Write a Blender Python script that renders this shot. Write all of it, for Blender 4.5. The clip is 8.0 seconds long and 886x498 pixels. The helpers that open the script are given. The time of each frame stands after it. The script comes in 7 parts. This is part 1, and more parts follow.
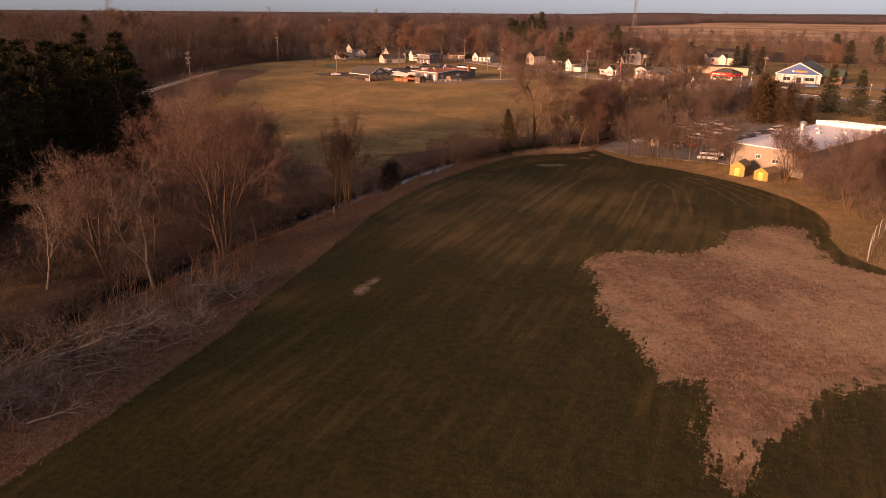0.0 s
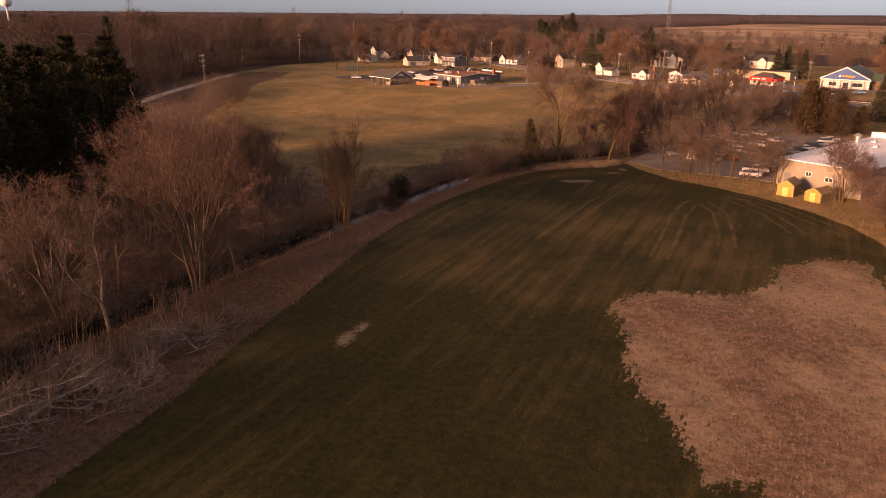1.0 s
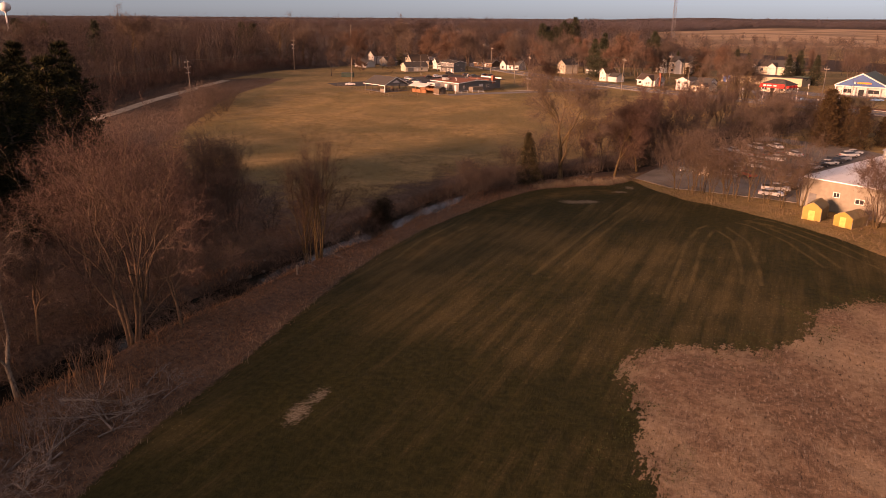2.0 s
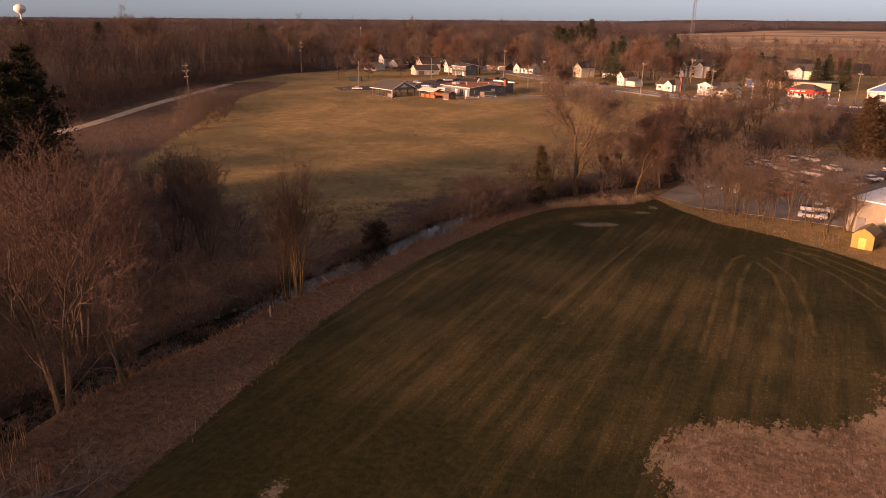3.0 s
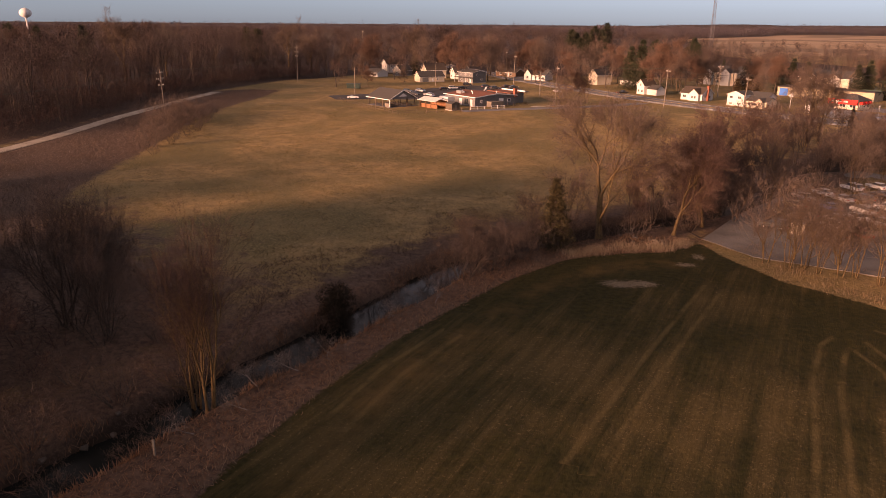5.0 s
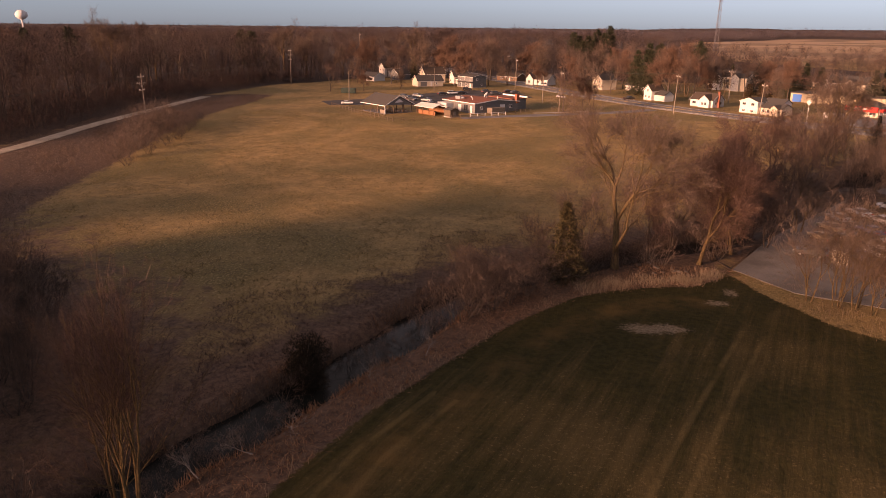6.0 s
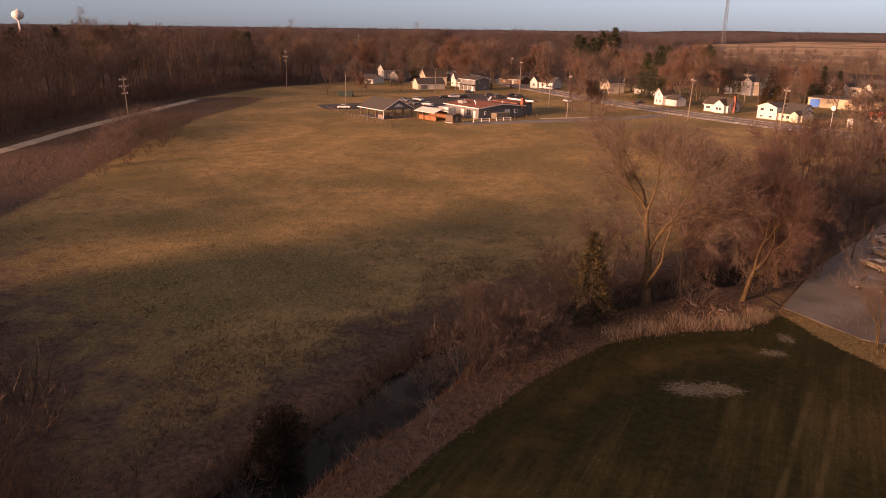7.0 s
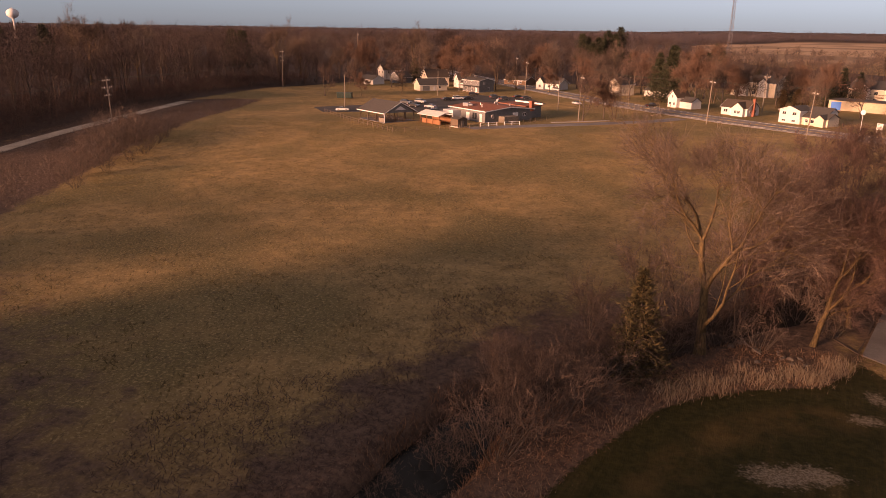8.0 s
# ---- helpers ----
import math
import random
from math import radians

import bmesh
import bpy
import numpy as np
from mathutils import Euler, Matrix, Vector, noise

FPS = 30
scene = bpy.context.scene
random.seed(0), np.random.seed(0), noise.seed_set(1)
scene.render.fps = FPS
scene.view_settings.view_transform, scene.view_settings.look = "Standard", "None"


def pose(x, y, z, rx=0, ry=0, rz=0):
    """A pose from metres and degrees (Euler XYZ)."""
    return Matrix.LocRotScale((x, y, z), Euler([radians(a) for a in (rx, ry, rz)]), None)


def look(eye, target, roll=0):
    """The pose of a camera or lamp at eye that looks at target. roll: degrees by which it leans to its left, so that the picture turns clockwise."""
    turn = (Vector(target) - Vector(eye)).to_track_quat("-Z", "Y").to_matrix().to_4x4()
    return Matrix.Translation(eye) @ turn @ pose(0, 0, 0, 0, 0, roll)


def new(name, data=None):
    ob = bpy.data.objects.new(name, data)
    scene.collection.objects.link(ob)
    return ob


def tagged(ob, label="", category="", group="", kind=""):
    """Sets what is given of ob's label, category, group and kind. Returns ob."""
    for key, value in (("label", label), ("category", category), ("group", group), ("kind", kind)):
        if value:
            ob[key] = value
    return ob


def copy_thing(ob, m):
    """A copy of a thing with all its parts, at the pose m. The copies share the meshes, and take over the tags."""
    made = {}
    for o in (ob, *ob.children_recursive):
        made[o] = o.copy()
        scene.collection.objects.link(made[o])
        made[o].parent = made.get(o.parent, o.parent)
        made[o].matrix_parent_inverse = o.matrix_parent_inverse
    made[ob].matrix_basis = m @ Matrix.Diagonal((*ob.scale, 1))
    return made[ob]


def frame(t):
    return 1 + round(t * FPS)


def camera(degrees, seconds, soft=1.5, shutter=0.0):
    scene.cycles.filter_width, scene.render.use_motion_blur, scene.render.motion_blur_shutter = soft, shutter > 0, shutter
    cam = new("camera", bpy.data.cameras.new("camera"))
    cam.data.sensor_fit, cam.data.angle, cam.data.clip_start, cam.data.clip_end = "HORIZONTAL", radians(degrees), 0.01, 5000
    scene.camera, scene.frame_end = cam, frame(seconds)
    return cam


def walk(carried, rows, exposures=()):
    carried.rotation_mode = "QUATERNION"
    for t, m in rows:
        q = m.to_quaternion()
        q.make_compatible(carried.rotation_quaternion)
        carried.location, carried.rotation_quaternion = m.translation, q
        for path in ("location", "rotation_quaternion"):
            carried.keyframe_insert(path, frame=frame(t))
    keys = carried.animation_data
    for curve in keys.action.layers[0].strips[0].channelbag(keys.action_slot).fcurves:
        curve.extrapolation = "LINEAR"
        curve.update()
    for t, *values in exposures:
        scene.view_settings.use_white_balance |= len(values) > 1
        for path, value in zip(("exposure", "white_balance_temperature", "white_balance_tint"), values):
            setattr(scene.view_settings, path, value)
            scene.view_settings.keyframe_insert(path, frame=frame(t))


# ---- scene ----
# ---- camera ----
cam = camera(63.7, 8.0, soft=0.45)
METRES, EYE, TILT, LEAN, TURN = 117.0, 33.75, -0.6, -0.9, 10.6
ROWS = [
    (0.0, 0.0, 0.0, 0.0, -0.15, -17.8, 0.48),
    (0.5, 0.0139, 0.0627, 0.0005, 1.72, -17.74, 0.46),
    (1.0, 0.0265, 0.1252, 0.0009, 2.23, -17.7, 0.46),
    (1.5, 0.0366, 0.1882, 0.0012, 2.23, -17.51, 0.47),
    (3.0, 0.0565, 0.3744, 0.0025, 3.65, -17.24, 0.47),
    (3.5, 0.0608, 0.4366, 0.0022, 4.21, -17.19, 0.45),
    (4.0, 0.0645, 0.4991, 0.0013, 4.52, -17.14, 0.46),
    (4.5, 0.0676, 0.5617, -0.0002, 4.55, -17.04, 0.46),
    (5.0, 0.0688, 0.6242, -0.0017, 4.57, -16.89, 0.45),
    (6.5, 0.0598, 0.8093, -0.0042, 4.62, -16.58, 0.22),
    (7.0, 0.0512, 0.8708, -0.0055, 4.64, -16.53, 0.16),
    (7.5, 0.0397, 0.9315, -0.0068, 4.64, -16.51, 0.08),
    (8.0, 0.0257, 0.9913, -0.0082, 4.56, -16.54, 0.04),
]
walk(cam, [(t, pose(0, 0, EYE, TILT, LEAN, TURN) @ pose(METRES * x, METRES * y, METRES * z, 90 + pitch, roll, yaw)) for t, x, y, z, yaw, pitch, roll in ROWS],
     exposures=[(0.0, 1.45, 9800, 34), (3.0, 1.43, 9200, 31), (5.0, 1.46, 8750, 30), (7.0, 1.43, 9050, 31), (8.0, 1.35, 9200, 32)])

# ---- sky and sun ----
SUN_ELEVATION, SUN_TO = 9.5, Vector((-0.63, -0.776, 0.0)).normalized()
world = bpy.data.worlds.new("evening_sky")
scene.world = world
world.use_nodes = True
sky = world.node_tree.nodes.new("ShaderNodeTexSky")
sky.sky_type = "NISHITA"
sky.sun_disc = False
sky.sun_elevation = radians(SUN_ELEVATION)
sky.sun_rotation = math.atan2(SUN_TO.x, SUN_TO.y)
sky.dust_density = 0.4
sky.ozone_density = 3.0
backdrop_light = world.node_tree.nodes["Background"]
backdrop_light.inputs["Strength"].default_value = 0.09
# a thin warm evening veil greys the sky, which turns slate blue towards the horizon
veil = world.node_tree.nodes.new("ShaderNodeHueSaturation")
veil.inputs["Saturation"].default_value = 0.42
around = world.node_tree.nodes.new("ShaderNodeTexCoord")
split = world.node_tree.nodes.new("ShaderNodeSeparateXYZ")
rise = world.node_tree.nodes.new("ShaderNodeMapRange")
rise.inputs["From Min"].default_value, rise.inputs["From Max"].default_value = 0.02, 0.45
haze = world.node_tree.nodes.new("ShaderNodeMix")
haze.data_type = "RGBA"
haze.inputs[6].default_value = (0.37, 0.555, 0.89, 1)
haze.inputs[7].default_value = (0.95, 0.82, 0.80, 1)
tint = world.node_tree.nodes.new("ShaderNodeMix")
tint.data_type, tint.blend_type = "RGBA", "MULTIPLY"
tint.inputs[0].default_value = 1.0
for a, b in ((sky.outputs[0], veil.inputs["Color"]), (veil.outputs[0], tint.inputs[6]), (around.outputs["Generated"], split.inputs[0]), (split.outputs[2], rise.inputs["Value"]),
             (rise.outputs[0], haze.inputs[0]), (haze.outputs[2], tint.inputs[7]), (tint.outputs[2], backdrop_light.inputs["Color"])):
    world.node_tree.links.new(a, b)
sun_data = bpy.data.lights.new("sun", "SUN")
sun_data.energy = 4.4
sun_data.angle = radians(12)
sun_data.color = (1.0, 0.63, 0.45)
sun = new("sun", sun_data)
e = radians(SUN_ELEVATION)
sun.matrix_world = look((0, 0, 200), Vector((0, 0, 200)) - Vector((SUN_TO.x * math.cos(e), SUN_TO.y * math.cos(e), math.sin(e))))

# ---- small tools ----


def link_mesh(name, verts, faces, material, parent=None, label="", smooth=False):
    me = bpy.data.meshes.new(name)
    me.from_pydata([tuple(v) for v in verts], [], faces)
    if smooth:
        me.polygons.foreach_set("use_smooth", [True] * len(me.polygons))
    me.materials.append(material)
    me.update()
    ob = new(name, me)
    if parent is not None:
        ob.parent = parent
    if label:
        ob["label"] = label
    return ob


def tri_mesh(name, verts, tris, material):
    """A mesh from arrays of vertices and triangles."""
    me = bpy.data.meshes.new(name)
    verts, tris = np.asarray(verts, np.float32), np.asarray(tris, np.int32)
    me.vertices.add(len(verts))
    me.vertices.foreach_set("co", verts.ravel())
    me.loops.add(tris.size)
    me.loops.foreach_set("vertex_index", tris.ravel())
    me.polygons.add(len(tris))
    me.polygons.foreach_set("loop_start", np.arange(0, tris.size, 3, dtype=np.int32))
    me.update(calc_edges=True)
    me.materials.append(material)
    return me


def empty(name, x, y, z, turn=0.0):
    ob = new(name)
    ob.empty_display_size = 0.3
    ob.matrix_world = pose(x, y, z, 0, 0, turn)
    return ob


class Solid:
    """Collects boxes, tubes and slabs into one mesh."""

    def __init__(self):
        self.v, self.f = [], []

    def add(self, verts, faces):
        n = len(self.v)
        self.v += [tuple(p) for p in verts]
        self.f += [tuple(n + i for i in face) for face in faces]
        return self

    def box(self, x0, y0, z0, x1, y1, z1):
        p = [(x0, y0, z0), (x1, y0, z0), (x1, y1, z0), (x0, y1, z0), (x0, y0, z1), (x1, y0, z1), (x1, y1, z1), (x0, y1, z1)]
        return self.add(p, [(0, 3, 2, 1), (4, 5, 6, 7), (0, 1, 5, 4), (1, 2, 6, 5), (2, 3, 7, 6), (3, 0, 4, 7)])

    def tube(self, a, b, r0, r1, k=8, caps=True):
        a, b = Vector(a), Vector(b)
        q = (b - a).to_track_quat("Z", "Y")
        ring = [Vector((math.cos(2 * math.pi * i / k), math.sin(2 * math.pi * i / k), 0)) for i in range(k)]
        p = [a + q @ (c * r0) for c in ring] + [b + q @ (c * r1) for c in ring]
        faces = [(i, (i + 1) % k, k + (i + 1) % k, k + i) for i in range(k)]
        if caps:
            faces += [tuple(range(k - 1, -1, -1)), tuple(range(k, 2 * k))]
        return self.add(p, faces)

    def prism(self, outline, axis, lo, hi):
        """An outline of (a, b) pairs pushed along an axis: x gives (y, z) pairs, y (x, z), z (x, y)."""
        k = len(outline)
        put = {"x": lambda a, b, c: (c, a, b), "y": lambda a, b, c: (a, c, b), "z": lambda a, b, c: (a, b, c)}[axis]
        p = [put(a, b, lo) for a, b in outline] + [put(a, b, hi) for a, b in outline]
        return self.add(p, [tuple(range(k)), tuple(range(2 * k - 1, k - 1, -1))] + [(i, k + i, k + (i + 1) % k, (i + 1) % k) for i in range(k)])

    def part(self, name, material, parent=None, label="", smooth=False):
        ob = link_mesh(name, self.v, self.f, material, parent, label, smooth)
        bm = bmesh.new()
        bm.from_mesh(ob.data)
        bmesh.ops.recalc_face_normals(bm, faces=bm.faces)
        bm.to_mesh(ob.data)
        bm.free()
        return ob


# ---- materials ----
class Nodes:
    """A short way to write node trees."""

    def __init__(self, name, rough=0.9, spec=0.3):
        self.mat = bpy.data.materials.new(name)
        self.mat.use_nodes = True
        self.tree = self.mat.node_tree
        self.bsdf = self.tree.nodes["Principled BSDF"]
        self.bsdf.inputs["Roughness"].default_value = rough
        self.bsdf.inputs["Specular IOR Level"].default_value = spec

    def node(self, kind, **inputs):
        n = self.tree.nodes.new(kind)
        for key, value in inputs.items():
            self.put(n.inputs[key.replace("_", " ")], value)
        return n

    def put(self, socket, value):
        if isinstance(value, bpy.types.NodeSocket):
            self.tree.links.new(value, socket)
        else:
            socket.default_value = value

    def where(self, turn=0.0, scale=(1, 1, 1)):
        m = self.tree.nodes.new("ShaderNodeMapping")
        c = self.tree.nodes.new("ShaderNodeTexCoord")
        m.inputs["Rotation"].default_value = (0, 0, radians(turn))
        self.tree.links.new(c.outputs["Object"], m.inputs["Vector"])
        k = self.tree.nodes.new("ShaderNodeMapping")
        k.inputs["Scale"].default_value = scale
        self.tree.links.new(m.outputs[0], k.inputs["Vector"])
        return k.outputs[0]

    def noise(self, scale, detail=4.0, rough=0.55, at=None):
        n = self.tree.nodes.new("ShaderNodeTexNoise")
        n.inputs["Scale"].default_value = scale
        n.inputs["Detail"].default_value = detail
        n.inputs["Roughness"].default_value = rough
        self.tree.links.new(at if at is not None else self.where(), n.inputs["Vector"])
        return n.outputs["Fac"]

    def maths(self, op, a, b=0.0, clamp=False):
        n = self.tree.nodes.new("ShaderNodeMath")
        n.operation, n.use_clamp = op, clamp
        self.put(n.inputs[0], a)
        self.put(n.inputs[1], b)
        return n.outputs[0]

    def ramp(self, value, lo, hi):
        """0 at lo, 1 at hi."""
        n = self.tree.nodes.new("ShaderNodeMapRange")
        n.interpolation_type = "SMOOTHSTEP"
        n.inputs["From Min"].default_value = lo
        n.inputs["From Max"].default_value = hi
        self.put(n.inputs["Value"], value)
        return n.outputs[0]

    def mix(self, factor, a, b):
        n = self.tree.nodes.new("ShaderNodeMix")
        n.data_type = "RGBA"
        self.put(n.inputs[0], factor)
        self.put(n.inputs[6], a if isinstance(a, bpy.types.NodeSocket) else (*a, 1))
        self.put(n.inputs[7], b if isinstance(b, bpy.types.NodeSocket) else (*b, 1))
        return n.outputs[2]

    def attribute(self, name):
        n = self.tree.nodes.new("ShaderNodeAttribute")
        n.attribute_name = name
        return n.outputs["Fac"]

    def island(self):
        return self.tree.nodes.new("ShaderNodeNewGeometry").outputs["Random Per Island"]

    def object_random(self):
        return self.tree.nodes.new("ShaderNodeObjectInfo").outputs["Random"]

    def bump(self, height, strength, distance):
        n = self.tree.nodes.new("ShaderNodeBump")
        n.inputs["Strength"].default_value = strength
        n.inputs["Distance"].default_value = distance
        self.put(n.inputs["Height"], height)
        self.tree.links.new(n.outputs[0], self.bsdf.inputs["Normal"])

    def done(self, color):
        self.put(self.bsdf.inputs["Base Color"], color if isinstance(color, bpy.types.NodeSocket) else (*color, 1))
        return self.mat


def plain(name, color, rough=0.7, spec=0.3, metal=0.0, vary=0.25, size=1.5):
    """A painted or weathered surface: a base colour with broad stains and fine grain."""
    n = Nodes(name, rough, spec)
    n.bsdf.inputs["Metallic"].default_value = metal
    broad, fine = n.noise(size, 5), n.noise(size * 14, 3)
    f = n.maths("ADD", n.maths("MULTIPLY", broad, 0.65), n.maths("MULTIPLY", fine, 0.35))
    dark, light = tuple(c * (1 - vary) for c in color), tuple(min(1, c * (1 + vary)) for c in color)
    n.bump(fine, 0.25, 0.01)
    return n.done(n.mix(n.ramp(f, 0.3, 0.7), dark, light))


def strands(name, colors, rough=0.85):
    """Twigs, needles and blades: each piece takes its own tone between the colours."""
    n = Nodes(name, rough, 0.15)
    c = n.mix(n.ramp(n.island(), 0.0, 0.6), colors[0], colors[1])
    if len(colors) > 2:
        c = n.mix(n.ramp(n.island(), 0.6, 1.0), c, colors[2])
    c2 = n.mix(n.maths("MULTIPLY", n.object_random(), 0.35), c, tuple(0.55 * v for v in colors[0]))
    return n.done(c2)


def far_strands(name, colors):
    """Twigs of whole woods: every tree has its own tone, every piece a little of its own."""
    n = Nodes(name, 0.9, 0.1)
    tone = n.attribute("tone")
    c = n.mix(n.ramp(tone, 0.0, 0.45), colors[0], colors[1])
    c = n.mix(n.ramp(tone, 0.5, 0.72), c, colors[2])
    c = n.mix(n.ramp(tone, 0.8, 0.92), c, colors[3])
    return n.done(n.mix(n.maths("MULTIPLY", n.island(), 0.4), c, tuple(0.5 * v for v in colors[0])))


def bark(name, dark, light):
    n = Nodes(name, 0.9, 0.2)
    f = n.noise(3.0, 6, 0.65, n.where(0, (3, 3, 0.6)))
    n.bump(f, 0.5, 0.05)
    return n.done(n.mix(n.ramp(f, 0.35, 0.65), dark, light))


BARK = bark("grey_brown_bark", (0.042, 0.033, 0.028), (0.105, 0.082, 0.066))
BARK_PALE = bark("pale_flaking_bark", (0.055, 0.044, 0.035), (0.23, 0.195, 0.16))
BARK_TAN = bark("reddish_tan_bark", (0.05, 0.036, 0.026), (0.135, 0.094, 0.062))
BARK_GOLD = bark("yellowish_bark", (0.05, 0.035, 0.018), (0.13, 0.088, 0.042))
TWIG = strands("red_brown_twigs", [(0.045, 0.028, 0.025), (0.085, 0.052, 0.043), (0.15, 0.097, 0.077)])
TWIG_GREY = strands("grey_brown_twigs", [(0.056, 0.041, 0.035), (0.108, 0.078, 0.063), (0.185, 0.138, 0.11)])
TWIG_RED = strands("reddish_budding_twigs", [(0.056, 0.038, 0.033), (0.105, 0.07, 0.057), (0.155, 0.108, 0.088)])
FAR_TWIG = far_strands("brown_woodland_twigs", [(0.028, 0.021, 0.022), (0.048, 0.036, 0.035), (0.066, 0.045, 0.038), (0.08, 0.07, 0.064)])
# distance haze over the skyline forest is put into this purple-grey
HAZE_TWIG = far_strands("haze_tinted_distant_twigs", [(0.055, 0.048, 0.056), (0.064, 0.055, 0.063), (0.07, 0.059, 0.065), (0.074, 0.066, 0.074)])
FAR_TWIG_PALE = far_strands("grey_brown_woodland_twigs", [(0.042, 0.031, 0.03), (0.075, 0.056, 0.05), (0.092, 0.062, 0.05), (0.115, 0.096, 0.083)])
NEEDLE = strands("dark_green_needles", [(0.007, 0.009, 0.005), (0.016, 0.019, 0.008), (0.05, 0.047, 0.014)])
NEEDLE_GREY = strands("dull_grey_green_needles", [(0.018, 0.022, 0.014), (0.034, 0.040, 0.024), (0.07, 0.07, 0.042)])
NEEDLE_RUST = strands("bronze_green_cedar_needles", [(0.028, 0.018, 0.009), (0.058, 0.034, 0.016), (0.075, 0.058, 0.024)])
DRY_GRASS = strands("dry_russet_grass", [(0.115, 0.062, 0.038), (0.215, 0.118, 0.07), (0.32, 0.21, 0.135)])
REED = strands("straw_coloured_reeds", [(0.15, 0.11, 0.075), (0.24, 0.18, 0.125), (0.35, 0.28, 0.2)])
GREY_WOOD = strands("weathered_grey_deadwood", [(0.08, 0.066, 0.06), (0.17, 0.148, 0.135), (0.3, 0.27, 0.245)])

# ---- plan ----
def smooth(v):
    v = np.clip(v, 0, 1)
    return v * v * (3 - 2 * v)


def to_line(x, y, line):
    """Distance from points to a polyline."""
    best = np.full(np.shape(x), 1e9)
    for (ax, ay), (bx, by) in zip(line[:-1], line[1:]):
        dx, dy = bx - ax, by - ay
        k = np.clip(((x - ax) * dx + (y - ay) * dy) / (dx * dx + dy * dy), 0, 1)
        best = np.minimum(best, np.hypot(x - ax - k * dx, y - ay - k * dy))
    return best


def inside(x, y, poly):
    result = np.zeros(np.shape(x), bool)
    for (ax, ay), (bx, by) in zip(poly, poly[1:] + poly[:1]):
        if ay == by:
            continue
        result ^= ((ay > y) != (by > y)) & (x < (bx - ax) * (y - ay) / (by - ay) + ax)
    return result


def signed(x, y, poly):
    """Distance to a polygon's edge, positive inside."""
    return np.where(inside(x, y, poly), 1, -1) * to_line(x, y, poly + poly[:1])


FIELD = [(-34, -90), (-33, 10), (-32.2, 31), (-30.8, 39), (-30, 46), (-29, 53), (-29, 62), (-28, 72), (-27.6, 82), (-27, 92), (-25.6, 102), (-23.6, 111), (-20.4, 120),
         (-16.4, 130), (-11.6, 138.3), (-8, 141.6), (-4, 143.8), (0.5, 145.4), (4.6, 150.5), (7.2, 145), (12.4, 138), (19, 133.5), (25.5, 127.3), (30, 121.5),
         (33.6, 114), (35.2, 107), (34.8, 100), (33, 94), (32.6, 88), (35.6, 82), (46, 74), (80, 55), (110, -90)]
BARE = [(2, 78), (6.5, 82.5), (13, 83.4), (18.7, 87.5), (20.5, 94), (27.5, 99.5), (31, 97.5), (30.3, 91), (30.3, 84), (34, 80.5), (44, 73), (70, 58), (60, 42),
        (40, 48), (25, 54), (19.5, 51.5), (16, 45.5), (12.5, 43), (11.5, 37), (10, 39), (10, 45), (11, 51.5), (8.2, 50.5), (6.2, 58.5), (3.8, 62), (3.6, 69)]
CREEK = [(-60, -90), (-52, -20), (-47, 20), (-45.6, 44), (-45.4, 53), (-44.6, 61), (-42.4, 68), (-40.8, 76), (-38.4, 86), (-36, 93.5), (-34, 101), (-31.4, 109), (-28.4, 117.8),
         (-25.6, 127), (-24, 134), (-20, 141), (-14.5, 147.5), (-7, 155), (2, 163), (14, 178), (24, 196), (34, 214), (48, 232), (66, 250)]
ROUGH = [(-80, 130), (-90, 147), (-98, 168), (-105, 188), (-112, 208), (-119, 228), (-124, 252), (-128, 280), (-134, 306), (-144, 306), (-152, 300), (-162, 290), (-160, 268), (-150, 236), (-143, 205), (-136, 180), (-128, 140)]
THICKET = [(-112, 165), (-95.5, 152.4), (-86, 148.2), (-67.5, 139), (-51.5, 129.4), (-39.5, 121.3), (-33, 112), (-37, 95), (-44, 70), (-60, 60), (-80, 60), (-110, 130)]
FAR_FOREST = [(-1900, 420), (-150, 405), (-60, 425), (30, 430), (200, 430), (60, 700), (60, 1500), (330, 2060), (1700, 2100), (4500, 2300), (4500, 4800), (-4500, 4800), (-4500, 420)]
WOODS = [(-136, 160), (-140, 195), (-144, 213), (-149, 240), (-154, 266), (-156, 300), (-156, 350), (-146, 366), (-136, 402), (-60, 425), (-60, 600), (-560, 600), (-560, 60), (-190, 60)]
GROVE = [(-60, 60), (-62, 85), (-66, 100), (-69, 119), (-92, 133), (-130, 140), (-150, 165), (-190, 165), (-190, 20), (-100, 20)]
TRACKS = [[(-6.2, 97), (-3.3, 107), (-0.4, 117), (2.7, 127), (5, 134.5)],
          [(7.4, 93), (9.2, 101.8), (11.2, 113), (13.4, 121), (15, 123.5)],
          [(15.4, 123.5), (17.2, 117), (16.6, 106), (15.8, 99.5)],
          [(18.5, 127.3), (20.6, 125.5), (24.1, 118.1), (26, 108.5)],
          [(20.5, 128.6), (23.3, 126.8), (27.4, 120.4), (32, 110)],
          [(-18.7, 115.6), (-21.5, 106.7), (-22.7, 97.7)]]


def beside(x, y, line):
    """Distance to a line's stretches, far beyond its ends."""
    best = np.full(np.shape(x), 9.0)
    for (ax, ay), (bx, by) in zip(line[:-1], line[1:]):
        dx, dy = bx - ax, by - ay
        k = ((x - ax) * dx + (y - ay) * dy) / (dx * dx + dy * dy)
        d = np.hypot(x - ax - k * dx, y - ay - k * dy)
        best = np.minimum(best, np.where((k > -0.02) & (k < 1.02), d, 9.0))
    return best


